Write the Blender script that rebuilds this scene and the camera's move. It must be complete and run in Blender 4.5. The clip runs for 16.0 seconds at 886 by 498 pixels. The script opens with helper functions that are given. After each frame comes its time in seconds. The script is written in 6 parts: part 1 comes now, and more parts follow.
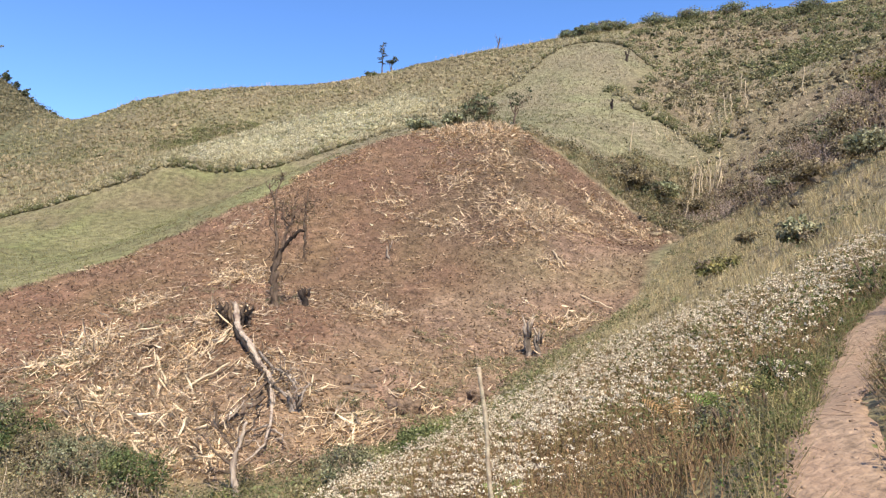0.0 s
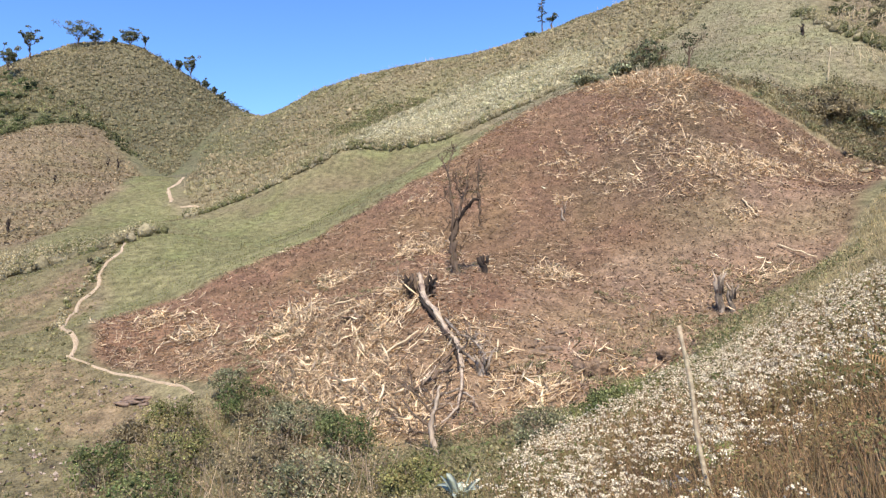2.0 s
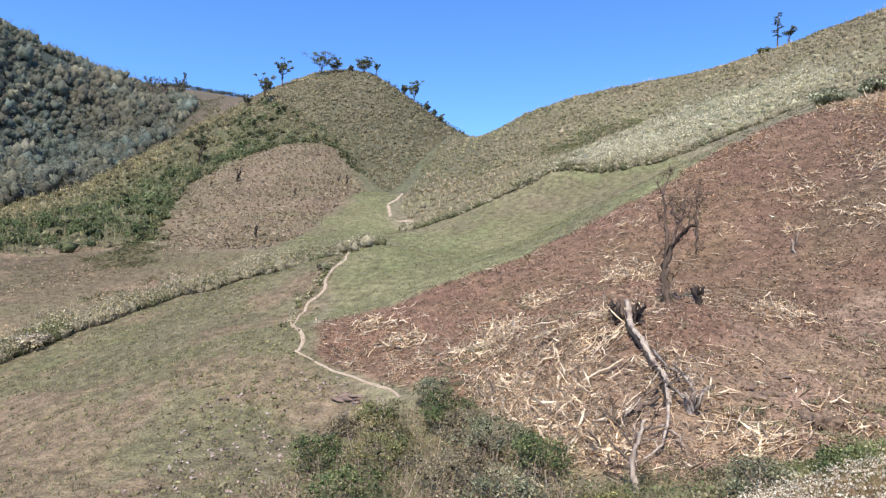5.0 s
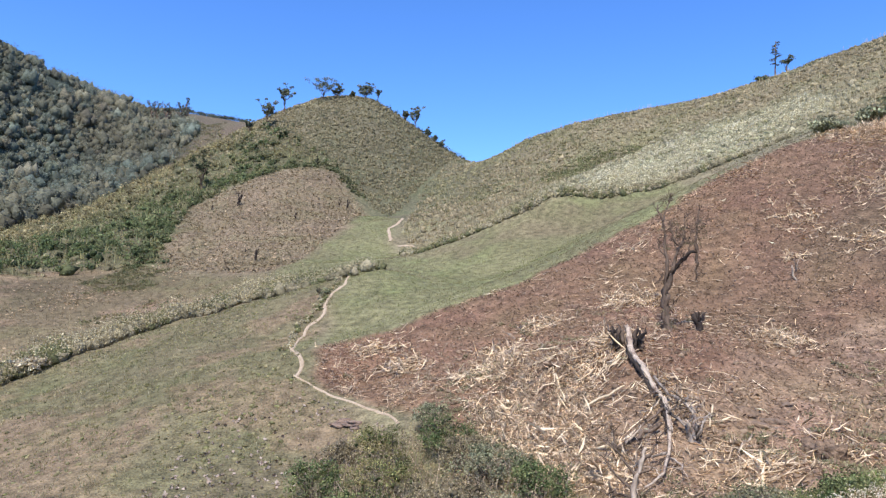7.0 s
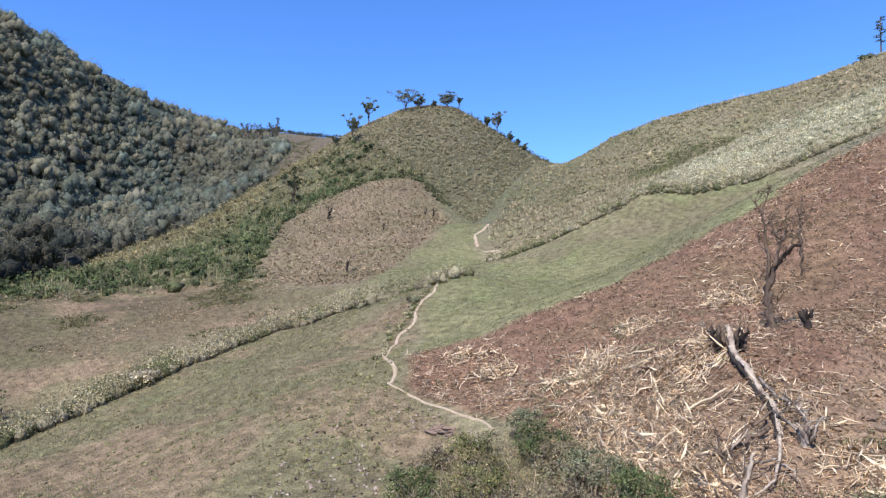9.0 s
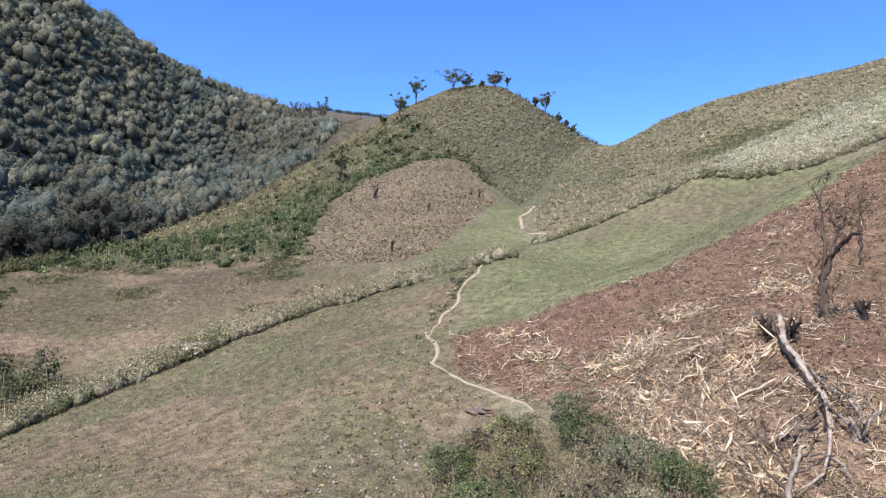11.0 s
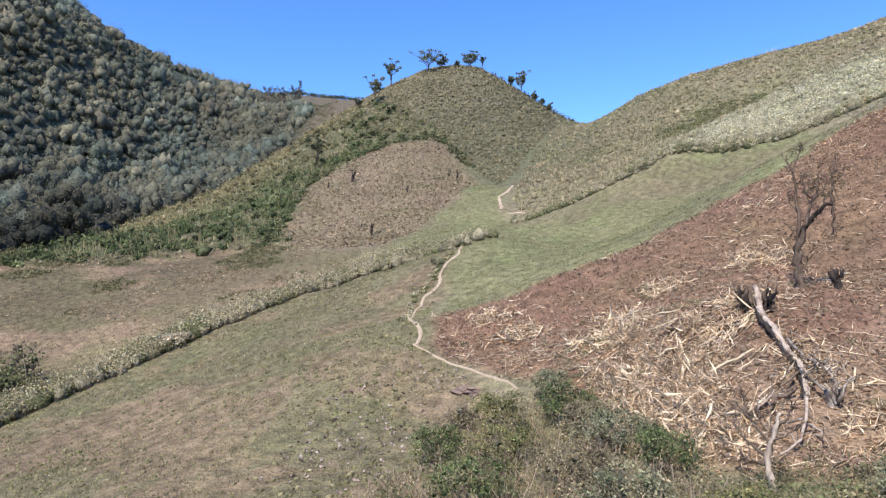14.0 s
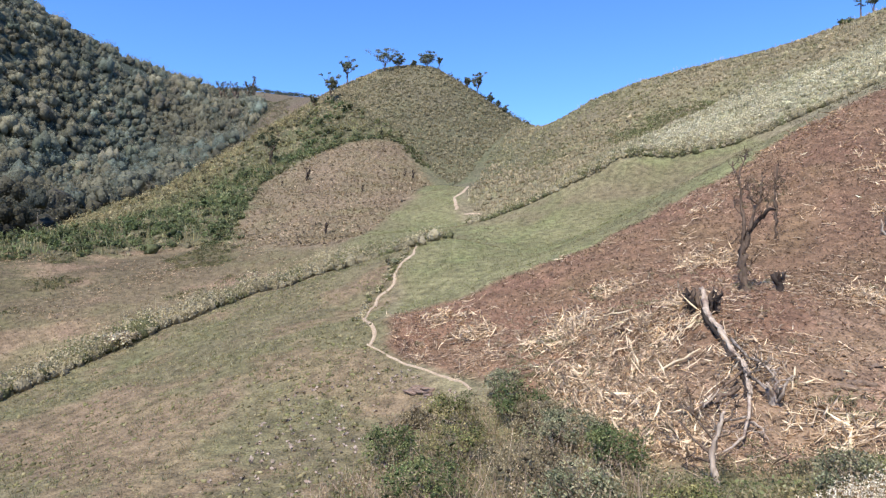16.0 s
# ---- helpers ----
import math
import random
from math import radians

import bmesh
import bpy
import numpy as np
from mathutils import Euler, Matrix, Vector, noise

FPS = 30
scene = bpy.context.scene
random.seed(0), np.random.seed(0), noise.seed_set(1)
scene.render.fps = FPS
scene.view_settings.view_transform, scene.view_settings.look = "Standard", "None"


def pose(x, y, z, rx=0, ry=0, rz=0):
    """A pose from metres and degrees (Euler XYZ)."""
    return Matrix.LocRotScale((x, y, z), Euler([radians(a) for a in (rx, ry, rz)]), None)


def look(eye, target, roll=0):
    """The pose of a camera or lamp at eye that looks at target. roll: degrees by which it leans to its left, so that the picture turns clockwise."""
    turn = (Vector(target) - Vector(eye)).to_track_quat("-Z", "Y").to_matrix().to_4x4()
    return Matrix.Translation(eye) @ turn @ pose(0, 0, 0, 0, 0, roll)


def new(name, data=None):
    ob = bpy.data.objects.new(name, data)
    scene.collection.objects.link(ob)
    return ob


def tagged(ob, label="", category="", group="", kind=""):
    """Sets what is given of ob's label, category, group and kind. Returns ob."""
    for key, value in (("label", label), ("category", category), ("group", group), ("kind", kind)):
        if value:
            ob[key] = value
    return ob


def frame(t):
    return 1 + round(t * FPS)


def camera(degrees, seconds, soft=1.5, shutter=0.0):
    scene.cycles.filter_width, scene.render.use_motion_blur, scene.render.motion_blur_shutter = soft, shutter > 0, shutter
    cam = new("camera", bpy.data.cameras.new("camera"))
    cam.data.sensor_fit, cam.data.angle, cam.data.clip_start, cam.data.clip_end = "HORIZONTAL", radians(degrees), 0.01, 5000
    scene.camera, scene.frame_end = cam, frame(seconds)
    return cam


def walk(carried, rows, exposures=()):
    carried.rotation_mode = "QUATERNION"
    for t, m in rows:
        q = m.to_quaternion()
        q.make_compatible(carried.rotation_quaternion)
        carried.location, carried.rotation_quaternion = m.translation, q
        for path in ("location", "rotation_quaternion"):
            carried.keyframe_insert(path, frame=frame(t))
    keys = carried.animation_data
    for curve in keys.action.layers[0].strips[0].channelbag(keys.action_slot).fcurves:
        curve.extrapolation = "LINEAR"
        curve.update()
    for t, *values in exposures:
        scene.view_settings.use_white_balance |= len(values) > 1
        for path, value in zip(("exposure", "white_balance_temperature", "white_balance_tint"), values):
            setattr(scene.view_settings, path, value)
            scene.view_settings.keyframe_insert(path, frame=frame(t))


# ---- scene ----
cam = camera(66.0, 16.0, soft=1.3)
PATH = [
    (0.0, pose(0.000, 0.000, 1.600, 93.00, -1.00, -0.05)),
    (0.5, pose(-0.020, 0.000, 1.600, 91.52, -0.94, 2.68)),
    (1.0, pose(-0.050, 0.000, 1.599, 90.34, -0.09, 5.35)),
    (1.5, pose(-0.090, 0.000, 1.598, 89.84, 2.07, 10.33)),
    (2.0, pose(-0.140, 0.000, 1.598, 90.23, 2.72, 14.55)),
    (2.5, pose(-0.180, 0.000, 1.597, 90.01, 2.06, 18.26)),
    (3.0, pose(-0.220, 0.000, 1.596, 91.25, 0.78, 21.61)),
    (3.5, pose(-0.250, 0.000, 1.596, 92.80, 0.81, 26.25)),
    (4.0, pose(-0.270, 0.000, 1.595, 93.10, 0.02, 28.21)),
    (4.5, pose(-0.280, 0.000, 1.595, 92.68, -0.77, 30.72)),
    (4.7, pose(-0.280, 0.000, 1.595, 92.23, -0.94, 31.39)),
    (6.8, pose(-0.280, 0.000, 1.595, 93.51, -1.35, 31.72)),
    (7.0, pose(-0.280, 0.000, 1.595, 94.31, -1.24, 31.50)),
    (7.5, pose(-0.280, 0.000, 1.595, 93.53, -0.85, 33.95)),
    (8.0, pose(-0.280, 0.000, 1.595, 96.58, -1.96, 34.31)),
    (8.5, pose(-0.280, 0.000, 1.595, 93.25, -2.64, 38.77)),
    (9.0, pose(-0.280, 0.000, 1.595, 94.75, 0.51, 38.95)),
    (9.2, pose(-0.280, 0.000, 1.595, 95.58, 0.35, 38.63)),
    (11.3, pose(-0.280, 0.000, 1.595, 92.77, -0.93, 42.82)),
    (11.5, pose(-0.280, 0.000, 1.595, 92.36, -0.58, 42.02)),
    (12.0, pose(-0.280, 0.000, 1.595, 90.92, 0.62, 43.58)),
    (12.5, pose(-0.280, 0.000, 1.595, 91.52, 0.22, 52.14)),
    (13.0, pose(-0.280, 0.000, 1.595, 92.08, -0.00, 56.74)),
    (13.5, pose(-0.280, 0.000, 1.595, 90.56, -0.01, 50.45)),
    (14.0, pose(-0.280, 0.000, 1.595, 91.60, 0.84, 41.00)),
    (14.5, pose(-0.280, 0.000, 1.595, 90.87, 1.56, 39.69)),
    (15.0, pose(-0.280, 0.000, 1.595, 91.31, 0.53, 39.54)),
    (15.5, pose(-0.280, 0.000, 1.595, 91.93, -0.10, 37.49)),
    (16.0, pose(-0.280, 0.000, 1.595, 91.57, 0.39, 37.21)),
]
walk(cam, PATH, [(0.0, 0.85, 6650, 12), (1.5, 0.85, 6550, 12), (4.0, 0.79, 5950, 13), (9.0, 0.73, 5750, 13), (12.5, 0.75, 5750, 13), (16.0, 0.79, 5900, 13)])

# ---- light ----
SUN_AZ, SUN_EL = radians(166), radians(56)
world = bpy.data.worlds.new("sky")
scene.world = world
world.use_nodes = True
wn = world.node_tree
sky = wn.nodes.new("ShaderNodeTexSky")
sky.sky_type = "NISHITA"
sky.sun_disc = False
sky.sun_elevation, sky.sun_rotation = SUN_EL, SUN_AZ
sky.altitude, sky.air_density, sky.dust_density, sky.ozone_density = 1500, 1.0, 0.0, 5.0
wn.nodes["Background"].inputs["Strength"].default_value = 0.15
clear = wn.nodes.new("ShaderNodeHueSaturation")
clear.inputs["Saturation"].default_value, clear.inputs["Hue"].default_value = 1.15, 0.506
wn.links.new(sky.outputs[0], clear.inputs["Color"])
wn.links.new(clear.outputs[0], wn.nodes["Background"].inputs["Color"])
sun = new("sun", bpy.data.lights.new("sun", "SUN"))
sun.data.energy, sun.data.angle, sun.data.color = 4.0, radians(0.55), (1.0, 0.90, 0.74)
sun.matrix_world = look((0, 0, 0), (-math.sin(SUN_AZ) * math.cos(SUN_EL), -math.cos(SUN_AZ) * math.cos(SUN_EL), -math.sin(SUN_EL)))

# ---- materials ----


def material(name, colour=None, rough=0.9, grain=6.0, vary=0.35, broad_size=0.4, bump=0.3, bump_scale=20.0, island=0.0, second=None, translucent=0.0, stretch=(1, 1, 1)):
    """A rough natural surface: colour from the mesh's own tint or fixed, varied at two scales, with fine relief."""
    m = bpy.data.materials.new(name)
    m.use_nodes = True
    t = m.node_tree
    n, link = t.nodes, t.links.new
    b = n["Principled BSDF"]
    b.inputs["Roughness"].default_value = rough
    b.inputs["Specular IOR Level"].default_value = 0.2
    co = n.new("ShaderNodeTexCoord")
    mp = n.new("ShaderNodeMapping")
    mp.inputs["Scale"].default_value = stretch
    link(co.outputs["Object"], mp.inputs["Vector"])
    if colour is None:
        src = n.new("ShaderNodeAttribute")
        src.attribute_name = "tint"
        base = src.outputs["Color"]
    else:
        src = n.new("ShaderNodeRGB")
        src.outputs[0].default_value = (*colour, 1)
        base = src.outputs[0]
    fine, wide = n.new("ShaderNodeTexNoise"), n.new("ShaderNodeTexNoise")
    fine.inputs["Scale"].default_value, fine.inputs["Detail"].default_value = grain, 6
    wide.inputs["Scale"].default_value, wide.inputs["Detail"].default_value = broad_size, 3
    link(mp.outputs[0], fine.inputs["Vector"])
    link(mp.outputs[0], wide.inputs["Vector"])
    if second:
        mix = n.new("ShaderNodeMix")
        mix.data_type = "RGBA"
        ramp = n.new("ShaderNodeMapRange")
        ramp.inputs["From Min"].default_value, ramp.inputs["From Max"].default_value = 0.45, 0.62
        link(wide.outputs["Fac"], ramp.inputs["Value"])
        link(ramp.outputs[0], mix.inputs["Factor"])
        link(base, mix.inputs[6])
        mix.inputs[7].default_value = (*second, 1)
        base = mix.outputs[2]
    total = n.new("ShaderNodeMath")
    total.operation = "ADD"
    link(fine.outputs["Fac"], total.inputs[0])
    link(wide.outputs["Fac"], total.inputs[1])
    value = n.new("ShaderNodeMapRange")
    value.inputs["From Min"].default_value, value.inputs["From Max"].default_value = 0.7, 1.3
    value.inputs["To Min"].default_value, value.inputs["To Max"].default_value = 1 - vary, 1 + vary
    link(total.outputs[0], value.inputs["Value"])
    amount = value.outputs[0]
    if island:
        geo = n.new("ShaderNodeNewGeometry")
        isl = n.new("ShaderNodeMapRange")
        isl.inputs["To Min"].default_value, isl.inputs["To Max"].default_value = 1 - island, 1 + island
        link(geo.outputs["Random Per Island"], isl.inputs["Value"])
        mul = n.new("ShaderNodeMath")
        mul.operation = "MULTIPLY"
        link(amount, mul.inputs[0])
        link(isl.outputs[0], mul.inputs[1])
        amount = mul.outputs[0]
    hsv = n.new("ShaderNodeHueSaturation")
    link(amount, hsv.inputs["Value"])
    link(base, hsv.inputs["Color"])
    link(hsv.outputs[0], b.inputs["Base Color"])
    if bump:
        bn, bt = n.new("ShaderNodeBump"), n.new("ShaderNodeTexNoise")
        bt.inputs["Scale"].default_value, bt.inputs["Detail"].default_value = bump_scale, 5
        link(mp.outputs[0], bt.inputs["Vector"])
        bn.inputs["Strength"].default_value, bn.inputs["Distance"].default_value = bump, 1.0 / bump_scale
        link(bt.outputs["Fac"], bn.inputs["Height"])
        link(bn.outputs[0], b.inputs["Normal"])
    if translucent:
        tr, add = n.new("ShaderNodeBsdfTranslucent"), n.new("ShaderNodeMixShader")
        add.inputs[0].default_value = translucent
        link(hsv.outputs[0], tr.inputs["Color"])
        link(b.outputs[0], add.inputs[1])
        link(tr.outputs[0], add.inputs[2])
        link(add.outputs[0], n["Material Output"].inputs["Surface"])
    return m


M_GROUND = material("soil_and_turf", None, 0.95, 8.0, 0.58, 1.2, 1.0, 3.2)
M_PLANT = material("leaves_and_stems", None, 0.75, 9.0, 0.15, 1.0, 0.0, island=0.3, translucent=0.28)
M_FARLEAF = material("tree_leaves", None, 0.7, 0.8, 0.15, 0.1, 0.0, island=0.2, translucent=0.3)
M_CROWN = material("leafy_mass", None, 0.8, 1.1, 0.42, 0.2, 0.8, 1.3)
M_BUSH = material("bushy_mass", None, 0.8, 2.6, 0.4, 0.5, 0.8, 3.0)
M_STRAW = material("dry_stalks", None, 0.7, 14.0, 0.2, 2.0, 0.2, 30.0, island=0.3)
M_BARK = material("weathered_bark", (0.15, 0.108, 0.076), 0.9, 7.0, 0.5, 1.5, 0.8, 12.0, stretch=(1, 1, 0.3))
M_PALEWOOD = material("bleached_wood", (0.50, 0.405, 0.305), 0.8, 9.0, 0.4, 1.6, 0.6, 14.0, second=(0.20, 0.145, 0.11), stretch=(1, 1, 0.4))
M_MOTTLED = material("mottled_bark", (0.15, 0.122, 0.095), 0.9, 8.0, 0.45, 2.2, 0.9, 16.0, second=(0.34, 0.285, 0.23), stretch=(1, 1, 0.5))
M_CHAR = material("charred_wood", (0.045, 0.034, 0.027), 0.85, 9.0, 0.5, 2.0, 0.8, 14.0)
M_TRAIL = material("pale_dust", (0.48, 0.375, 0.26), 0.95, 9.0, 0.35, 0.7, 0.8, 9.0, second=(0.34, 0.26, 0.175))
M_ROCK = material("stone", (0.235, 0.162, 0.105), 0.9, 5.0, 0.6, 2.0, 1.0, 6.0, second=(0.15, 0.11, 0.08))
M_ROCK2 = material("earth_crumbs", None, 0.95, 20.0, 0.2, 3.0, 0.0)
M_REDROCK = material("red_shale", (0.29, 0.205, 0.15), 0.9, 5.0, 0.45, 1.5, 0.5, 9.0, stretch=(1, 1, 5), second=(0.19, 0.135, 0.10))
M_PATH = material("trodden_earth", (0.37, 0.262, 0.172), 0.95, 12.0, 0.45, 2.2, 0.55, 18.0, second=(0.285, 0.195, 0.127))
M_STRAWLOG = material("peeled_pole", (0.60, 0.48, 0.31), 0.75, 9.0, 0.3, 1.6, 0.4, 14.0)
M_POLE = material("bamboo", (0.50, 0.42, 0.28), 0.6, 14.0, 0.4, 5.0, 0.4, 30.0, second=(0.30, 0.23, 0.155))

# ---- terrain: crest, gully and contour lines of the valley, joined by a thin-plate surface ----
LINES = {
    "gully": [(32, 82, 9.6), (25, 70, 6.2), (13, 52, 0.3), (6, 40, -2.7), (1, 31, -4.5), (-2, 25, -5.0), (-5, 21, -5.4)],
    "brown_crest": [(-6, 84, 19.8), (5, 88, 22.3), (10, 87, 21.2), (18, 80, 13.5), (24, 72, 7.4)],
    "brown_left": [(-14, 77, 14.7), (-22, 66, 8.2), (-28, 55, 3.1), (-30, 47, 0.7), (-34, 38, -2.0)],
    "brown_face": [(-5, 66, 8.3), (6, 62, 7.0), (-11, 44, -0.2), (-5, 46, -0.6), (3, 48, -0.6), (10, 55, 2.9), (-11, 37, -0.6), (-17, 38, -1.7), (-6, 32, -3.7), (-9, 28, -4.4), (-21, 41, -2.0), (-18, 33, -4.0), (-14, 32, -4.1), (-22, 37, -3.2)],
    "brown_foot": [(-23, 32, -4.9), (-16, 27, -5.9), (-11, 24, -6.0)],
    "swale": [(-19, 98, 17.2), (-31, 78, 8.4), (-35, 63, 2.8), (-38, 47, -1.0), (-43, 73, 3.9), (-37, 98, 12.8), (-61, 85, 7.9), (-84, 106, 14.3), (-96, 128, 20.6)],
    "trail": [(-53, 65, 5.2), (-43, 50, 0.8), (-37, 38, -2.5), (-32, 34, -3.9), (-28, 33, -4.6), (-23, 31, -5.1)],
    "back_foot": [(-60, 95, 10.1), (-50, 100, 15.6), (-42, 104, 19.0), (-24, 109, 20.9), (-7, 115, 28.3), (-67, 102, 10.3), (-76, 105, 13.7)],
    "back_crest": [(-101, 178, 42.5), (-84, 182, 49.1), (-62, 186, 53.7), (-24, 189, 59.2), (-2, 188, 63.8), (21, 189, 69.0), (43, 190, 74.0), (72, 186, 78.2), (94, 182, 78.5), (-113, 194, 47.1)],
    "back_face": [(-44, 143, 32.5), (-13, 144, 39.4), (13, 139, 44.5), (38, 145, 51.6), (15, 111, 30.1), (25, 97, 22.6), (45, 143, 47.4)],
    "right_side": [(39, 98, 19.7), (45, 100, 26.2), (62, 120, 41.5), (75, 118, 47.2), (41, 69, 21.0), (29, 47, 12.0), (29, 57, 11.8), (26, 61, 8.1)],
    "near": [(3, 4, 0.3), (3, 6, 0.4), (6, 9, 0.7), (7, 12, 0.9), (5, 12, -0.2), (3, 12, -0.8), (2, 8, -0.9), (1, 14, -2.3), (-0, 18, -3.5), (12, 32, 1.4), (16, 32, 3.6), (20, 34, 6.9), (11, 36, 0.1), (5, 24, -1.7), (7, 13, 0.7), (13, 20, 3.2)],
    "field": [(-29, 36, -4.5), (-24, 29, -5.9), (-20, 21, -7.4), (-25, 17, -8.3), (-31, 11, -8.7), (-38, 25, -6.6), (-44, 41, -2.5), (-42, 19, -8.7), (-41, 10, -10.3)],
    "hedge": [(-54, 65, 4.0), (-57, 59, 2.0), (-60, 50, -0.5), (-62, 41, -3.4), (-61, 31, -6.4), (-60, 21, -8.7), (-57, 12, -11.2), (-55, 5, -12.9)],
    "beyond": [(-70, 71, 5.3), (-75, 60, 1.4), (-79, 48, -1.6), (-82, 33, -4.7), (-89, 22, -6.6), (-99, 15, -5.4), (-104, 69, 5.5), (-125, 52, 5.4), (-125, 37, 3.7), (-117, 19, -0.7), (-109, 11, -4.3), (-73, 18, -9.6), (-68, 8, -13.6)],
    "cone": [(-100, 131, 20.5), (-122, 139, 34.7), (-147, 183, 71.3), (-140, 197, 67.2), (-113, 194, 48.7), (-156, 167, 64.8), (-161, 153, 56.0), (-162, 137, 42.9), (-151, 116, 27.4), (-147, 96, 18.1), (-147, 75, 11.8), (-149, 58, 7.8), (-111, 101, 18.4), (-120, 124, 31.0)],
    "ravine": [(-314, 279, 106.7), (-262, 201, 60.0), (-239, 164, 41.9), (-216, 125, 26.9), (-202, 86, 13.3), (-198, 28, -3.7)],
    "mountain": [(-402, 263, 110), (-404, 219, 111), (-413, 179, 125), (-418, 137, 152), (-346, 157, 50), (-337, 95, 57), (-328, 35, 72), (-268, 29, 17.6), (-227, 39, 2.1), (-368, 203, 73)],
    "plateau": [(-696, 570, 229.4), (-687, 501, 207.6)],
    "behind": [(0, 0, 0), (-1, -6, -0.2), (-4, 4, -1.9), (-9, 6, -4.2), (-16, -2, -7.5), (-3, -30, -1), (-25, -25, -11), (9, -4, 3.2), (14, 4, 4.8), (40, 15, 17), (45, -40, 14),
               (-60, -55, -24), (-130, -40, -20), (-160, 10, -6), (-200, -120, -34), (-330, -80, 60), (-450, 30, 170), (-420, -250, 90)],
    "outer": [(100, 90, 55), (160, 20, 70), (150, -150, 50), (0, -250, -30), (-200, -400, -40), (220, 240, 110), (60, 330, 60), (-128, 236, 42), (-95, 250, 40), (-150, 262, 44), (-110, 320, 20), (-250, 330, 70),
              (-560, 200, 190), (-600, -100, 150), (-800, 800, 250), (-200, 800, 90), (400, 700, 120), (700, 0, 120), (300, -600, 20), (-700, -500, 60)],
}


def fit_surface(points, bend=2.0):
    """Weights of a thin-plate surface through points of the ground."""
    p = np.array(points, float)
    d = np.hypot(p[:, None, 0] - p[None, :, 0], p[:, None, 1] - p[None, :, 1])
    k = np.where(d > 0, d * d * np.log(np.maximum(d, 1e-9)), 0.0) + np.eye(len(p)) * bend
    a = np.block([[k, np.ones((len(p), 1)), p[:, :2]], [np.ones((1, len(p))), np.zeros((1, 3))], [p[:, :2].T, np.zeros((2, 3))]])
    return p, np.linalg.solve(a, np.concatenate([p[:, 2], np.zeros(3)]))


KNOTS, WEIGHTS = fit_surface([q for line in LINES.values() for q in line])


def hash01(i, j, seed):
    v = np.sin(i * 127.1 + j * 311.7 + seed * 74.7) * 43758.5453
    return v - np.floor(v)


def vnoise(x, y, size, seed=0):
    """Smooth value noise, -1 to 1, with cells of that size."""
    x, y = np.asarray(x, float) / size, np.asarray(y, float) / size
    i, j = np.floor(x), np.floor(y)
    u, v = x - i, y - j
    u, v = u * u * (3 - 2 * u), v * v * (3 - 2 * v)
    a, b = hash01(i, j, seed), hash01(i + 1, j, seed)
    c, d = hash01(i, j + 1, seed), hash01(i + 1, j + 1, seed)
    return 2 * ((a + (b - a) * u) * (1 - v) + (c + (d - c) * u) * v) - 1


def broad(x, y):
    """The smooth height of the ground."""
    x, y = np.atleast_1d(np.asarray(x, float)), np.atleast_1d(np.asarray(y, float))
    out = np.empty(x.shape)
    for s in range(0, x.size, 20000):
        xs, ys = x.flat[s:s + 20000], y.flat[s:s + 20000]
        d2 = (xs[:, None] - KNOTS[None, :, 0]) ** 2 + (ys[:, None] - KNOTS[None, :, 1]) ** 2
        out.flat[s:s + 20000] = 0.5 * (d2 * np.log(np.maximum(d2, 1e-12))) @ WEIGHTS[:-3] + WEIGHTS[-3] + WEIGHTS[-2] * xs + WEIGHTS[-1] * ys
    r = np.hypot(x, y)
    far = np.clip((r - 700) / 900, 0, 1)
    far = far * far * (3 - 2 * far)
    return out * (1 - far) + far * (60 + 50 * vnoise(x, y, 700, 3))

# ---- land cover: outlines of the fields in plan ----
BROWN = [(-6, 85), (4.6, 88.5), (10.3, 87), (18.3, 80), (24, 71.5), (14.7, 52.5), (8, 44), (1.8, 31.6), (-1.8, 27.7), (-5, 24), (-9, 24.5), (-13, 29.5), (-18.5, 31),
         (-24.5, 32.4), (-31.5, 35), (-33.6, 37.2), (-34.6, 39.8), (-30.3, 46.8), (-27, 54.3), (-22, 65.6), (-14.6, 77.6)]
SWALE = [(-58, 68), (-70, 68), (-84, 93), (-103, 133), (-88, 124), (-75, 102), (-59, 89), (-48, 97.7), (-43, 103), (-25, 108), (-10, 92), (-14, 77), (-21.7, 65), (-26, 53), (-29.7, 46),
         (-34, 39), (-40, 46), (-44, 50)]
PALE = [(-50, 133), (-36, 149), (-11, 153), (-3, 137), (-9, 117), (-17, 112), (-24, 108.5), (-43, 105)]
FALLOW = [(-101, 71.6), (-132, 102), (-130.4, 130), (-124, 142), (-103, 131.6), (-84, 92.6), (-72, 70)]
BUSHY = [(-120, 34), (-170, 56), (-212, 95), (-228, 150), (-158, 150), (-138, 148), (-126, 145), (-131, 130), (-133, 102), (-104, 74)]
TONGUE = [(10, 89), (-4, 92), (-20, 108), (-9, 118), (7.7, 129), (29, 158), (40.6, 161), (43, 144), (31, 125), (39, 100.6), (34, 97), (19.6, 86)]
FLOWERS = [(-3, 20), (1, 27.5), (4.6, 26), (8, 24), (10, 20), (12.6, 19.6), (9.6, 15), (6.6, 11.7), (4.6, 9), (2.7, 5.8), (1.8, 4.2), (-0.6, 5.5), (-2.5, 11)]
FIELD = [(-23, 30), (-33, 35.5), (-42, 47), (-53, 64), (-60, 62), (-64, 44), (-62, 26), (-56, 3), (-50, -12), (-28, -10), (-20, 12), (-17, 22)]
FOREST = [(-460, 352), (-400, 312), (-330, 258), (-300, 220), (-281, 180), (-238, 126), (-200, 92), (-172, 68), (-140, 50), (-128, 36), (-122, 22), (-112, 12), (-100, -8), (-110, -80), (-300, -260), (-750, -300), (-750, 420)]
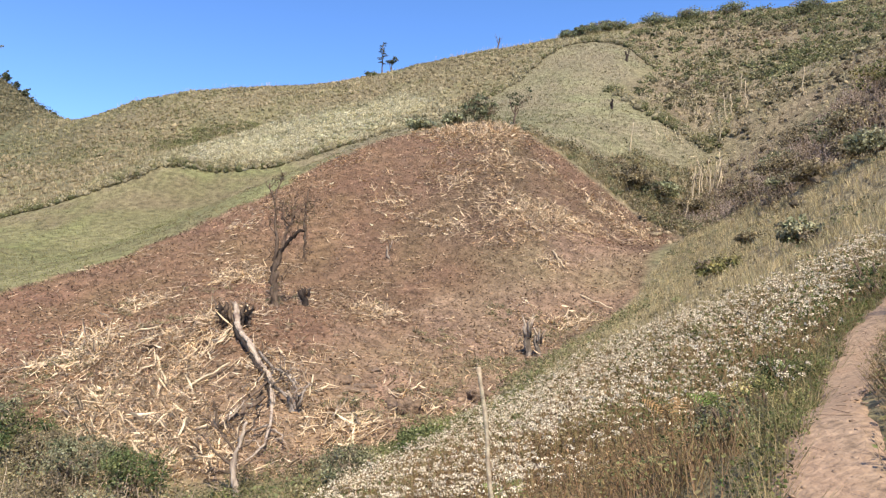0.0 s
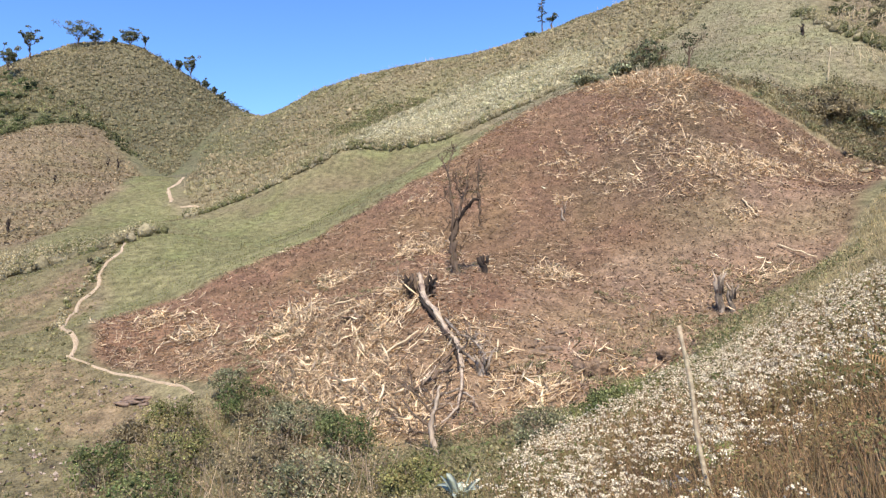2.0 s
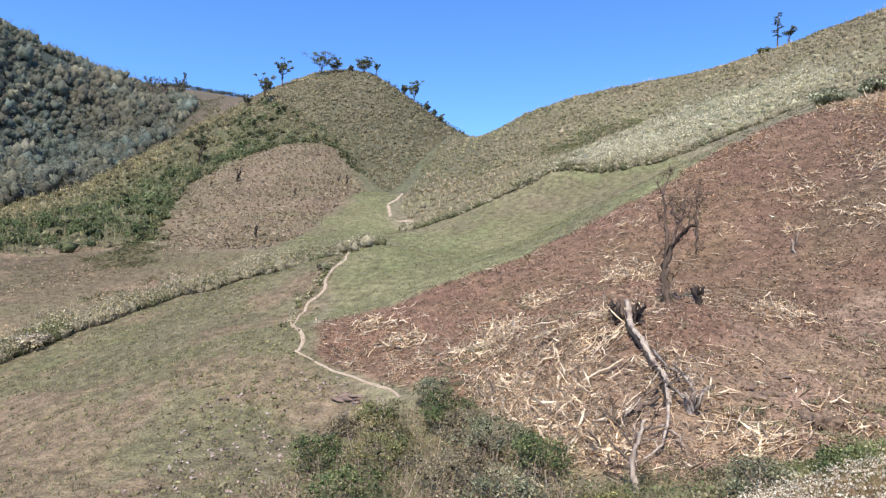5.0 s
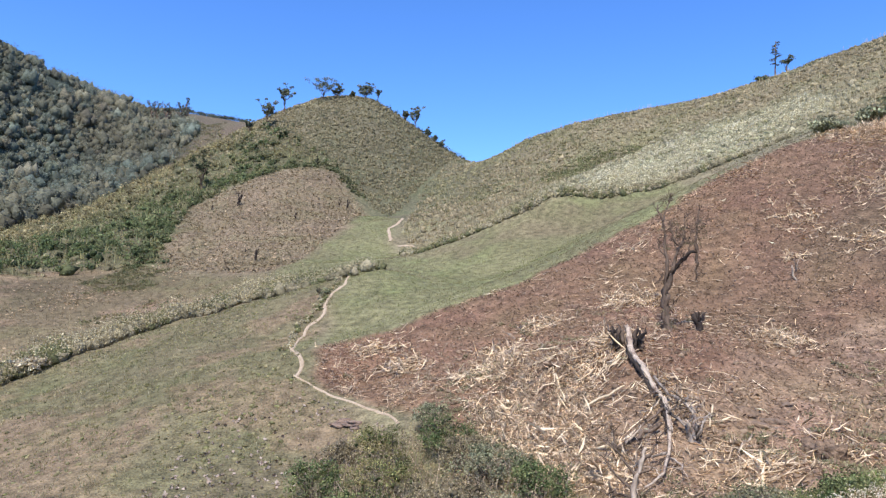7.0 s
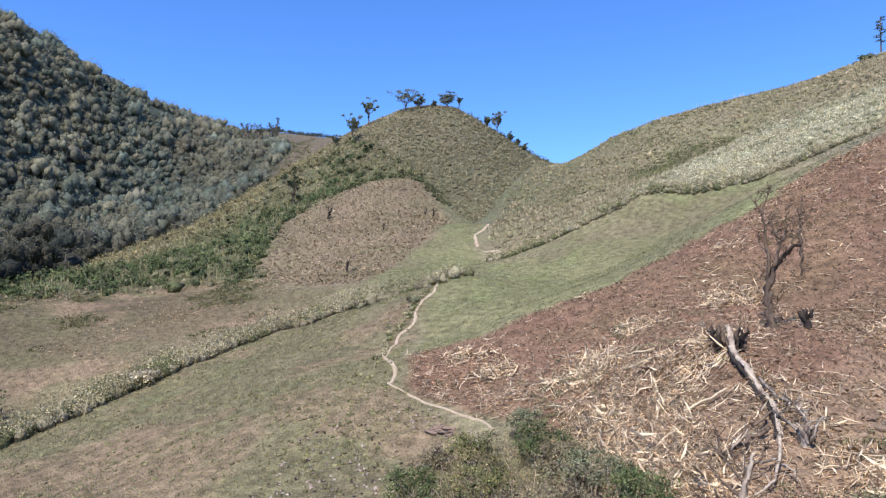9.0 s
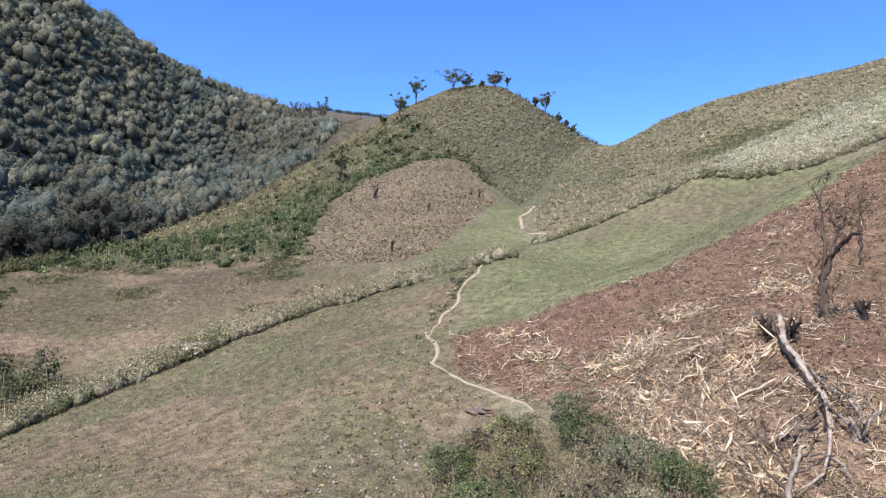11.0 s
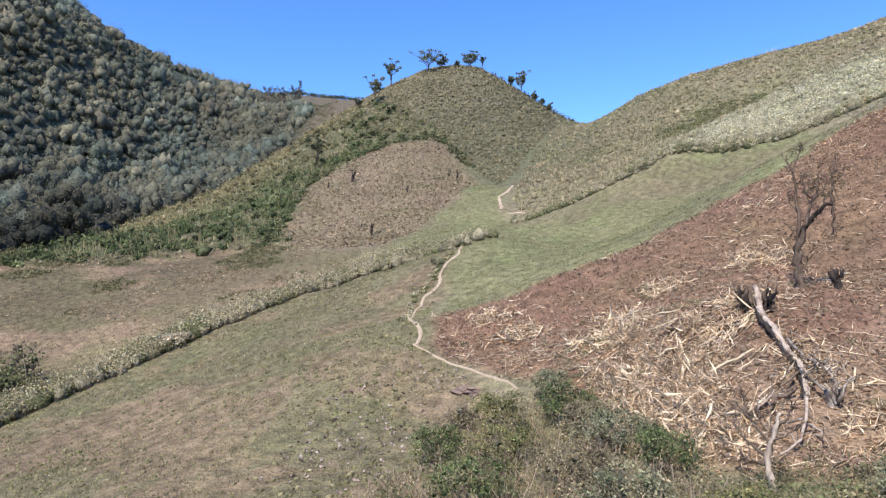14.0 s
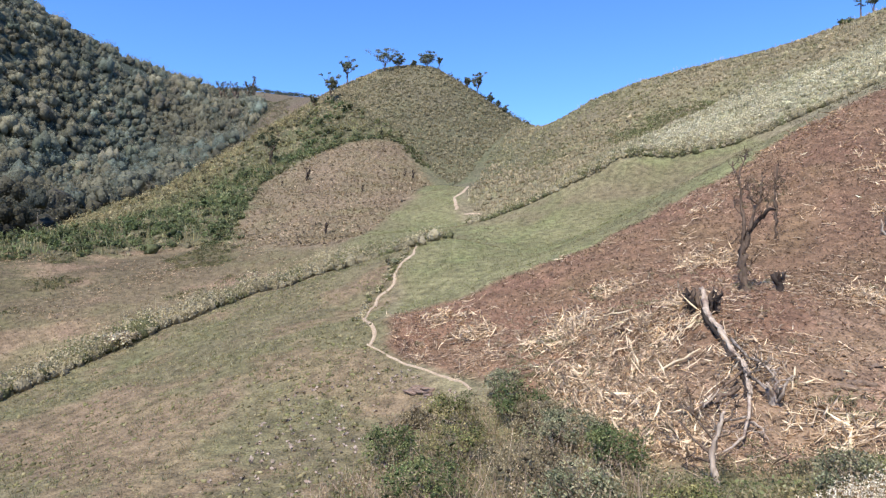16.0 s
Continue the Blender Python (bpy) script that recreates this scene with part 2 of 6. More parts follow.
GULLYWOOD = [(-106, 9), (-96, 13), (-83, 18), (-72, 23), (-64, 21), (-66, 14), (-68, 6), (-74, -14), (-100, -20)]
RIGHTSCRUB = [(26, 66), (21, 70), (22, 82), (36, 96), (42, 103), (34, 125), (46, 145), (42, 163), (60, 190), (100, 185), (110, 120), (70, 60), (38, 30), (24, 26), (20, 38), (23, 52)]
HEDGE = [(-52, 63.6), (-57.5, 64.5), (-62.5, 62), (-64.5, 56), (-65.2, 48), (-65.2, 43), (-65, 37), (-64, 30.3), (-62, 24.6), (-60.5, 18.8), (-58.9, 13.5), (-56.7, 8.8), (-54, 3.6), (-52, -2), (-50, -8)]
HEDGE_UPPER = [(-68, 98), (-62, 91), (-55.8, 93.4), (-48.3, 98), (-43, 103), (-34, 105.5), (-24, 108), (-17, 111), (-9, 116)]
TRAIL = [(-21.5, 30.6), (-22.6, 31.2), (-26.1, 32.6), (-30.4, 33.9), (-32.4, 34.2), (-33.9, 36.1), (-37.4, 39), (-39.2, 41.4), (-42.4, 45.8), (-42.9, 48.4), (-45.6, 52.3), (-47.6, 56.5),
         (-54, 66), (-60.3, 74.5)]
TRAIL_UPPER = [(-75, 102.6), (-77, 105.5), (-82.6, 113), (-83, 116), (-87, 124)]
TRAIL_SPUR = [(-72.6, 102), (-71, 103.8), (-68.8, 103.4), (-66.4, 101)]
FOOTPATH = [(0.2, -14), (0.3, -6), (0.6, -1), (1.4, 2), (2.65, 4.7), (3.45, 6), (4.55, 7.8), (5.5, 9.4), (6.9, 11.2), (9, 13.5), (12, 16.5), (16, 20)]


BEYOND_FIELD = [(-66, 60), (-74, 68), (-104, 72), (-125, 45), (-116, 20), (-100, 16), (-84, 20), (-70, 26), (-67, 40)]


def inside(poly, x, y, soft=1.0, wobble=0.0, seed=0):
    """How far points lie within an outline, 0 to 1, with a soft and uneven edge."""
    x, y = np.asarray(x, float), np.asarray(y, float)
    if wobble:
        x, y = x + wobble * vnoise(x, y, wobble * 3, seed + 11), y + wobble * vnoise(x, y, wobble * 3, seed + 12)
    odd, dist = np.zeros(x.shape, bool), np.full(x.shape, 1e9)
    for (ax, ay), (bx, by) in zip(poly, poly[1:] + poly[:1]):
        if ay != by:
            odd ^= ((ay > y) != (by > y)) & (x < (bx - ax) * (y - ay) / (by - ay) + ax)
        dist = np.minimum(dist, off_segment(x, y, ax, ay, bx, by))
    return np.clip(0.5 + np.where(odd, dist, -dist) / soft, 0, 1)


def off_segment(x, y, ax, ay, bx, by):
    u = np.clip(((x - ax) * (bx - ax) + (y - ay) * (by - ay)) / ((bx - ax) ** 2 + (by - ay) ** 2), 0, 1)
    return np.hypot(x - ax - u * (bx - ax), y - ay - u * (by - ay))


def off_line(line, x, y):
    """Distance from an open line in plan."""
    return np.min([off_segment(x, y, *a, *b) for a, b in zip(line, line[1:])], axis=0)


# woods, gully and flower ground set dark: shade between plants put into it
COVER = [  # outline, colour, softness, wobble
    (RIGHTSCRUB, (0.205, 0.168, 0.102), 5, 3), (TONGUE, (0.212, 0.190, 0.114), 2, 1.2), (SWALE, (0.180, 0.172, 0.082), 1.5, 0.8), (PALE, (0.230, 0.208, 0.125), 6, 3),
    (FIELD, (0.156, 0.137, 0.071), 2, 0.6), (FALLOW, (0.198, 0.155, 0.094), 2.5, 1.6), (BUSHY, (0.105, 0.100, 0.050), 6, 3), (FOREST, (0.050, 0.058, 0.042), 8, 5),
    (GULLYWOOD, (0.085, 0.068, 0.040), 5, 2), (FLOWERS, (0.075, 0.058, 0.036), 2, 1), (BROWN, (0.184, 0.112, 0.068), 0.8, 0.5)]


def cover(x, y):
    """The ground's own colour, with light and shade painted in at places."""
    r = np.hypot(x, y)
    c = np.empty(x.shape + (3,))
    c[:] = (0.195, 0.168, 0.095)
    near = (np.clip((45 - r) / 10, 0, 1) * np.clip((x + 12 + 0.2 * y) / 6, 0, 1))[..., None]
    c = c * (1 - near) + near * np.array((0.200, 0.166, 0.098))
    # the cone hill: its sunlit west flank painted paler, the rest darker
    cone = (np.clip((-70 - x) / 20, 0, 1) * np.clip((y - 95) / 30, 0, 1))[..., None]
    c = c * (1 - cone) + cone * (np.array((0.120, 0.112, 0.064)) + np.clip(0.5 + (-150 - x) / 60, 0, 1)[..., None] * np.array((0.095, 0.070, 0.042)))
    high = (np.clip((-240 - x) / 20, 0, 1) * np.clip((y - 190) / 20, 0, 1))[..., None]
    c = c * (1 - high) + high * np.array((0.125, 0.100, 0.066))
    dry = (np.clip((-60 - x) / 8, 0, 1) * np.clip((75 - y) / 10, 0, 1))[..., None]
    c = c * (1 - dry) + dry * (np.array((0.128, 0.104, 0.057)) + np.clip((x + 92) / 20, 0, 1)[..., None] * np.array((0.06, 0.045, 0.025)))
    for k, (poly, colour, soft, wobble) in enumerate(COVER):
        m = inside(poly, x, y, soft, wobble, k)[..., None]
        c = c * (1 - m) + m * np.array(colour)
    bare = (inside(FIELD, x, y, 3) * np.clip((vnoise(x, y, 6, 24) + 0.5 * vnoise(x, y, 1.7, 25) + np.clip((26 - y) / 40, -0.3, 0.2) - 0.12) * 2, 0, 0.6))[..., None]
    c = c * (1 - bare) + bare * np.array((0.215, 0.150, 0.092))
    # darker brown ground on the cleared hill's far shoulder
    shoulder_tone = (inside(BROWN, x, y, 2, 0.5) * np.clip((x + 11) / 12, 0, 1) * np.clip((y - 38) / 8, 0, 1) * np.clip(0.85 + 0.6 * vnoise(x, y, 7, 30), 0, 1))[..., None]
    c = c * (1 - shoulder_tone) + shoulder_tone * np.array((0.130, 0.087, 0.056))
    # tan bare soil along the cleared hill's lower edge, a brown drift on the swale, red-tan patches beyond the weeds
    foot = (inside(BROWN, x, y, 2, 0.5) * np.clip((11 - off_line([(-6, 24), (1.8, 31.6), (8, 44), (14.7, 52.5)], x, y)) / 4 + 0.6 * vnoise(x, y, 3, 26), 0, 0.5))[..., None]
    c = c * (1 - foot) + foot * np.array((0.310, 0.222, 0.145))
    drift = (inside(SWALE, x, y, 3) * np.clip(1.2 - np.abs(off_line(HEDGE_UPPER[2:7], x, y) - 5) / 5 + 0.9 * vnoise(x, y, 9, 27), 0, 0.55))[..., None]
    c = c * (1 - drift) + drift * np.array((0.180, 0.142, 0.085))
    red = (inside(BEYOND_FIELD, x, y, 4) * np.clip(0.15 + 1.6 * vnoise(x, y, 11, 28) + 0.7 * vnoise(x, y, 3, 29), 0, 0.8))[..., None]
    c = c * (1 - red) + red * np.array((0.232, 0.164, 0.100))
    # drifts of greener and barer ground
    g = (0.5 + 0.5 * vnoise(x, y, 8, 21))[..., None] * (0.5 + 0.5 * vnoise(x, y, 2.6, 22))[..., None]
    return np.clip(c * (1 + 0.20 * (g - 0.25) * np.array((-0.35, 0.5, -0.6)) + 0.12 * vnoise(x, y, 5, 23)[..., None]), 0.01, 1)


def height(x, y):
    """The ground with its small lumps."""
    x, y = np.atleast_1d(np.asarray(x, float)), np.atleast_1d(np.asarray(y, float))
    r = np.hypot(x, y)
    near = np.clip((r - 3) / 12, 0.15, 1)
    z = broad(x, y)
    z = z + near * (0.35 * vnoise(x, y, 9, 1) + 0.16 * vnoise(x, y, 3.1, 2) + 0.07 * vnoise(x, y, 1.1, 4))
    rough = np.clip((50 - y) / 14, 0, 1) * np.clip((y - 22) / 6, 0, 1) * np.clip((10 - x) / 6, 0, 1) * np.clip((x + 26) / 8, 0, 1)
    z = z + rough * (0.30 * vnoise(x, y, 2.3, 7) + 0.12 * vnoise(x, y, 1.0, 8))
    clods = np.clip((y - 24) / 6, 0, 1) * np.clip((88 - y) / 6, 0, 1) * np.clip((26 - x) / 6, 0, 1) * np.clip((x + 32) / 6, 0, 1)
    z = z + clods * (0.07 * vnoise(x, y, 1.5, 9) + 0.05 * vnoise(x, y, 0.8, 10))
    u, v = (x + 577) * 0.77 - (y - 480) * 0.64, (x + 577) * 0.64 + (y - 480) * 0.77
    z = z + 13.5 * np.exp(-(v / 75) ** 4 - (u / 70) ** 2)
    return z + np.clip((r - 120) / 200, 0, 1) * (2.2 * vnoise(x, y, 34, 5) + 1.0 * vnoise(x, y, 14, 6))


def axis(stops):
    """Coordinates with a spacing that changes from stretch to stretch."""
    out = [stops[0][0]]
    for (a, _), (b, step) in zip(stops, stops[1:]):
        n = max(1, round((b - a) / step))
        out += list(np.linspace(a, b, n + 1)[1:])
    return np.array(out)


GX = axis([(-3500, 0), (-1200, 230), (-480, 24), (-260, 6), (-170, 3), (-100, 1.5), (-48, 0.9), (30, 0.54), (60, 1.0), (130, 2.5), (400, 18), (1200, 100), (3500, 230)])
GY = axis([(-3500, 0), (-1000, 250), (-200, 50), (-20, 12), (2, 1.2), (62, 0.54), (95, 0.8), (130, 1.4), (260, 3), (420, 8), (900, 32), (3500, 200)])


def sheet():
    xx, yy = np.meshgrid(GX, GY)
    zz = height(xx.ravel(), yy.ravel())
    nx, ny = len(GX), len(GY)
    i = np.arange(nx * ny).reshape(ny, nx)
    quads = np.stack([i[:-1, :-1], i[:-1, 1:], i[1:, 1:], i[1:, :-1]], -1).reshape(-1, 4)
    me = bpy.data.meshes.new("ground")
    me.vertices.add(nx * ny)
    me.vertices.foreach_set("co", np.stack([xx.ravel(), yy.ravel(), zz], 1).astype(np.float32).ravel())
    me.loops.add(quads.size)
    me.loops.foreach_set("vertex_index", quads.ravel().astype(np.int32))
    me.polygons.add(len(quads))
    me.polygons.foreach_set("loop_start", np.arange(0, quads.size, 4, dtype=np.int32))
    me.polygons.foreach_set("use_smooth", np.ones(len(quads), dtype=bool))
    me.update(calc_edges=True)
    return me, xx.ravel(), yy.ravel()


ground_mesh, gx, gy = sheet()
ground = tagged(new("ground", ground_mesh), "hilly ground of dry grass, bare soil and cleared fields", "ground", kind="structure")

ground_mesh.materials.append(M_GROUND)
tint = ground_mesh.attributes.new("tint", "FLOAT_COLOR", "POINT")
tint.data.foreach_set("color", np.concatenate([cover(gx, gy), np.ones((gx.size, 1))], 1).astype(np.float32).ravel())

# ---- builders ----
rng = np.random.default_rng(7)


class Soup:
    """Many small faces gathered into one mesh, each with its tint."""

    def __init__(self):
        self.v, self.f, self.c, self.m, self.n = [], [], [], [], 0

    def add(self, verts, faces, colour, slot=0):
        """verts (n, k, 3): n pieces of k corners; faces: triangles of one piece; colour (n, 3) or (n, k, 3)."""
        n, k = verts.shape[:2]
        colour = np.asarray(colour, float)
        if colour.ndim == 1:
            colour = np.broadcast_to(colour, (n, 3))
        if colour.ndim == 2:
            colour = np.repeat(colour[:, None], k, 1)
        self.v.append(verts.reshape(-1, 3))
        self.c.append(colour.reshape(-1, 3))
        self.f.append((np.array(faces)[None] + (self.n + k * np.arange(n))[:, None, None]).reshape(-1, 3))
        self.m.append(np.full(n * len(faces), slot, np.int32))
        self.n += n * k

    def mesh(self, name, mat, smooth=False):
        v, f, c = np.concatenate(self.v), np.concatenate(self.f), np.concatenate(self.c)
        me = bpy.data.meshes.new(name)
        me.vertices.add(len(v))
        me.vertices.foreach_set("co", v.astype(np.float32).ravel())
        me.loops.add(f.size)
        me.loops.foreach_set("vertex_index", f.ravel().astype(np.int32))
        me.polygons.add(len(f))
        me.polygons.foreach_set("loop_start", np.arange(0, f.size, 3, dtype=np.int32))
        if smooth:
            me.polygons.foreach_set("use_smooth", np.ones(len(f), dtype=bool))
        me.update(calc_edges=True)
        a = me.attributes.new("tint", "FLOAT_COLOR", "POINT")
        a.data.foreach_set("color", np.concatenate([np.clip(c, 0, 1), np.ones((len(c), 1))], 1).astype(np.float32).ravel())
        for q in mat if isinstance(mat, list) else [mat]:
            me.materials.append(q)
        me.polygons.foreach_set("material_index", np.concatenate(self.m))
        return me

    def stuff(self, name, mat, label, category, smooth=False):
        return tagged(new(name, self.mesh(name, mat, smooth)), label, category, kind="stuff")


def unit(v):
    return v / np.maximum(np.linalg.norm(v, axis=-1, keepdims=True), 1e-9)


def scattered(poly, n, keep=None):
    """n places on the ground within an outline."""
    p = np.array(poly)
    lo, hi = p.min(0), p.max(0)
    out = []
    while sum(len(o) for o in out) < n:
        q = lo + rng.random((n * 2, 2)) * (hi - lo)
        q = q[inside(poly, q[:, 0], q[:, 1], 0.6, 0.5) > rng.random(len(q))]
        if keep is not None:
            q = q[keep(q[:, 0], q[:, 1]) > rng.random(len(q))]
        out.append(q)
    return on_ground(np.concatenate(out)[:n])


def on_ground(q, sink=0.0):
    q = np.asarray(q, float).reshape(-1, 2)
    return np.column_stack([q, height(q[:, 0], q[:, 1]) - sink])


def mixed(n, a, b, spread=0.15):
    """n colours between a and b."""
    u = rng.random((n, 1))
    return np.clip((np.array(a) * (1 - u) + np.array(b) * u) * (1 + spread * rng.normal(size=(n, 1))), 0.005, 1)


def blades(soup, p, per, tall, wide, lean, colour, spread=0.1):
    """Tufts of grass: narrow triangles that lean outwards."""
    p, colour = np.repeat(p, per, 0), np.repeat(colour, per, 0)
    n = len(p)
    tall, wide = (np.repeat(q, per) if np.ndim(q) else q for q in (tall, wide))
    a, h = rng.random(n) * 6.283, tall * (0.5 + 0.8 * rng.random(n))
    out = np.column_stack([np.cos(a), np.sin(a), np.zeros(n)])
    base = p + out * (spread * rng.random((n, 1)))
    b2 = rng.random(n) * 6.283
    side = np.column_stack([np.cos(b2), np.sin(b2), np.zeros(n)]) * (wide * (0.6 + 0.8 * rng.random(n)) / 2)[:, None]
    tip = base + out * (h * lean * rng.random(n))[:, None] + np.column_stack([np.zeros((n, 2)), h])
    base[:, 2] -= 0.03
    soup.add(np.stack([base - side, base + side, tip], 1), [(0, 1, 2)], colour * (0.8 + 0.4 * rng.random((n, 1))))


def sticks(soup, a, b, r, colour, taper=0.7):
    """Three-sided stalks from a to b."""
    n = len(a)
    r = np.broadcast_to(np.asarray(r, float), (n,))[:, None]
    w = unit(b - a)
    u = unit(np.cross(w, np.where(np.abs(w[:, 2:]) < 0.9, [[0, 0, 1.0]], [[1.0, 0, 0]])))
    v = np.cross(w, u)
    ring = [u * math.cos(k * 2.0944) + v * math.sin(k * 2.0944) for k in range(3)]
    verts = np.stack([a + q * r for q in ring] + [b + q * r * taper for q in ring], 1)
    soup.add(verts, [(0, 1, 4), (0, 4, 3), (1, 2, 5), (1, 5, 4), (2, 0, 3), (2, 3, 5), (3, 4, 5)], colour)


def leaves(soup, p, size, colour, droop=0.2, slim=0.45, facing=None, loose=0.85):
    """Pointed leaves, each a folded diamond, at p."""
    n = len(p)
    size = np.broadcast_to(np.asarray(size, float), (n,))[:, None] * (0.6 + 0.8 * rng.random((n, 1)))
    d = unit(rng.normal(size=(n, 3)) * [1, 1, 0.7] - [0, 0, droop])
    if facing is None:
        s = unit(np.cross(d, rng.normal(size=(n, 3))))
    else:
        out = unit(facing + loose * rng.normal(size=(n, 3)))
        d = unit(d - out * np.sum(d * out, 1, keepdims=True))
        s = np.cross(d, out)
    up = np.cross(s, d)
    mid = p + d * size * 0.45
    verts = np.stack([p, mid + s * size * slim + up * size * 0.12, p + d * size, mid - s * size * slim + up * size * 0.12], 1)
    soup.add(verts, [(0, 1, 2), (0, 2, 3)], colour)


def solid_ball(cuts):
    bm = bmesh.new()
    bmesh.ops.create_icosphere(bm, subdivisions=cuts, radius=1)
    v, f = np.array([q.co[:] for q in bm.verts]), [[q.index for q in w.verts] for w in bm.faces]
    bm.free()
    return v, f


BALL, DOME = solid_ball(1), solid_ball(2)


def hearts(soup, c, radius, colour, flat=0.75, rough=0.22, ball=BALL, slot=0):
    """Uneven dense masses of foliage, under the loose outer leaves."""
    n = len(c)
    radius = np.broadcast_to(np.asarray(radius, float), (n,))
    v = ball[0][None] * (radius[:, None] * (1 + rough * rng.normal(size=(n, len(ball[0])))))[..., None] * [1, 1, flat]
    col = np.broadcast_to(colour, (n, 3))[:, None] * (0.85 + 0.3 * rng.random((n, len(ball[0]), 1)))
    soup.add(c[:, None] + v, ball[1], col, slot)


def puffs(soup, c, radius, per, size, colour, flat=0.75, shade=0.5, slim=0.34, loose=0.85, inner=0.55):
    """Clumps of leaves round the centres c, thicker towards the outside."""
    n = len(c)
    radius = np.broadcast_to(np.asarray(radius, float), (n,))
    d = unit(rng.normal(size=(n, per, 3)))
    d[..., 2] = np.abs(d[..., 2]) * 1.0 - 0.35 * rng.random((n, per))
    d = unit(d)
    rr = radius[:, None] * (inner + (1.1 - inner) * rng.random((n, per)) ** 0.6)
    lump = 1 + 0.25 * np.sin(d[..., 0] * 5 + np.arange(n)[:, None]) * np.sin(d[..., 1] * 4 + 2 * np.arange(n)[:, None])
    p = c[:, None] + d * (rr * lump)[..., None] * [1, 1, flat]
    col = np.repeat(np.asarray(colour)[:, None] if np.ndim(colour) == 2 else np.broadcast_to(colour, (n, 1, 3)), per, 1)
    col = col * (1 - shade / 2 + shade * rng.random((n, per, 1)))
    leaves(soup, p.reshape(-1, 3), np.repeat(np.broadcast_to(size, (n,)), per), col.reshape(-1, 3), slim=slim, facing=d.reshape(-1, 3), loose=loose)


def tube(soup, pts, radii, sides=6, colour=(0.1, 0.085, 0.07), rough=0.15):
    """A bent, tapered limb through pts, closed at both ends."""
    pts, radii = np.asarray(pts, float), np.asarray(radii, float)
    t = unit(np.gradient(pts, axis=0))
    ref = np.array([0.3, 0.9, 0.2]) if abs(t[0, 2]) > 0.8 else np.array([0, 0, 1.0])
    u = unit(np.cross(t, ref))
    v = np.cross(t, u)
    k = np.arange(sides) * 2 * math.pi / sides
    wob = 1 + rough * rng.normal(size=(len(pts), sides))
    ring = pts[:, None] + (u[:, None] * np.cos(k)[None, :, None] + v[:, None] * np.sin(k)[None, :, None]) * (radii[:, None] * wob)[..., None]
    verts = np.concatenate([ring.reshape(-1, 3), pts[:1], pts[-1:]])
    f = []
    for i in range(len(pts) - 1):
        for j in range(sides):
            a, b = i * sides + j, i * sides + (j + 1) % sides
            f += [(a, b, b + sides), (a, b + sides, a + sides)]
    e = len(pts) * sides
    for j in range(sides):
        f += [(e, (j + 1) % sides, j), (e + 1, e - sides + j, e - sides + (j + 1) % sides)]
    soup.add(verts[None], f, np.asarray(colour, float)[None])


def bend(a, b, n=6, wobble=0.1):
    """A crooked line from a to b."""
    a, b = np.asarray(a, float), np.asarray(b, float)
    u = np.linspace(0, 1, n)[:, None]
    p = a + (b - a) * u
    return p + rng.normal(size=(n, 3)) * wobble * np.linalg.norm(b - a) * np.sin(u * math.pi) * 0.5


def part(name, soup, mat, parent, label="", smooth=True):
    ob = new(name, soup.mesh(name, mat, smooth))
    ob.parent = parent
    return tagged(ob, label)


def thing(name, place, label, category, group="", turn=0.0, scale=1.0):
    ob = new(name)
    ob.matrix_basis = pose(*place, 0, 0, turn) @ Matrix.Scale(scale, 4)
    return tagged(ob, label, category, group)


def lumpy(radius, flat, seed, cuts=2, sharp=0.35):
    """A rounded broken stone as a soup of triangles."""
    bm = bmesh.new()
    bmesh.ops.create_icosphere(bm, subdivisions=cuts, radius=1)
    v = np.array([q.co[:] for q in bm.verts])
    f = [[q.index for q in w.verts] for w in bm.faces]
    bm.free()
    k = 1 + sharp * vnoise(v[:, 0] * 2 + seed, v[:, 1] * 2 + v[:, 2] * 1.7, 1.0, seed) + 0.5 * sharp * vnoise(v[:, 0] * 5, v[:, 2] * 5 + v[:, 1] * 3, 1.0, seed + 1) + 0.3 * sharp * vnoise(v[:, 0] * 11 + v[:, 2] * 4, v[:, 2] * 9 + v[:, 1] * 8, 1.0, seed + 2)
    s = Soup()
    s.add((v * k[:, None] * np.array(radius) * [1, 1, flat])[None], f, np.array([[0.25, 0.2, 0.16]]))
    return s

# ---- paths ----


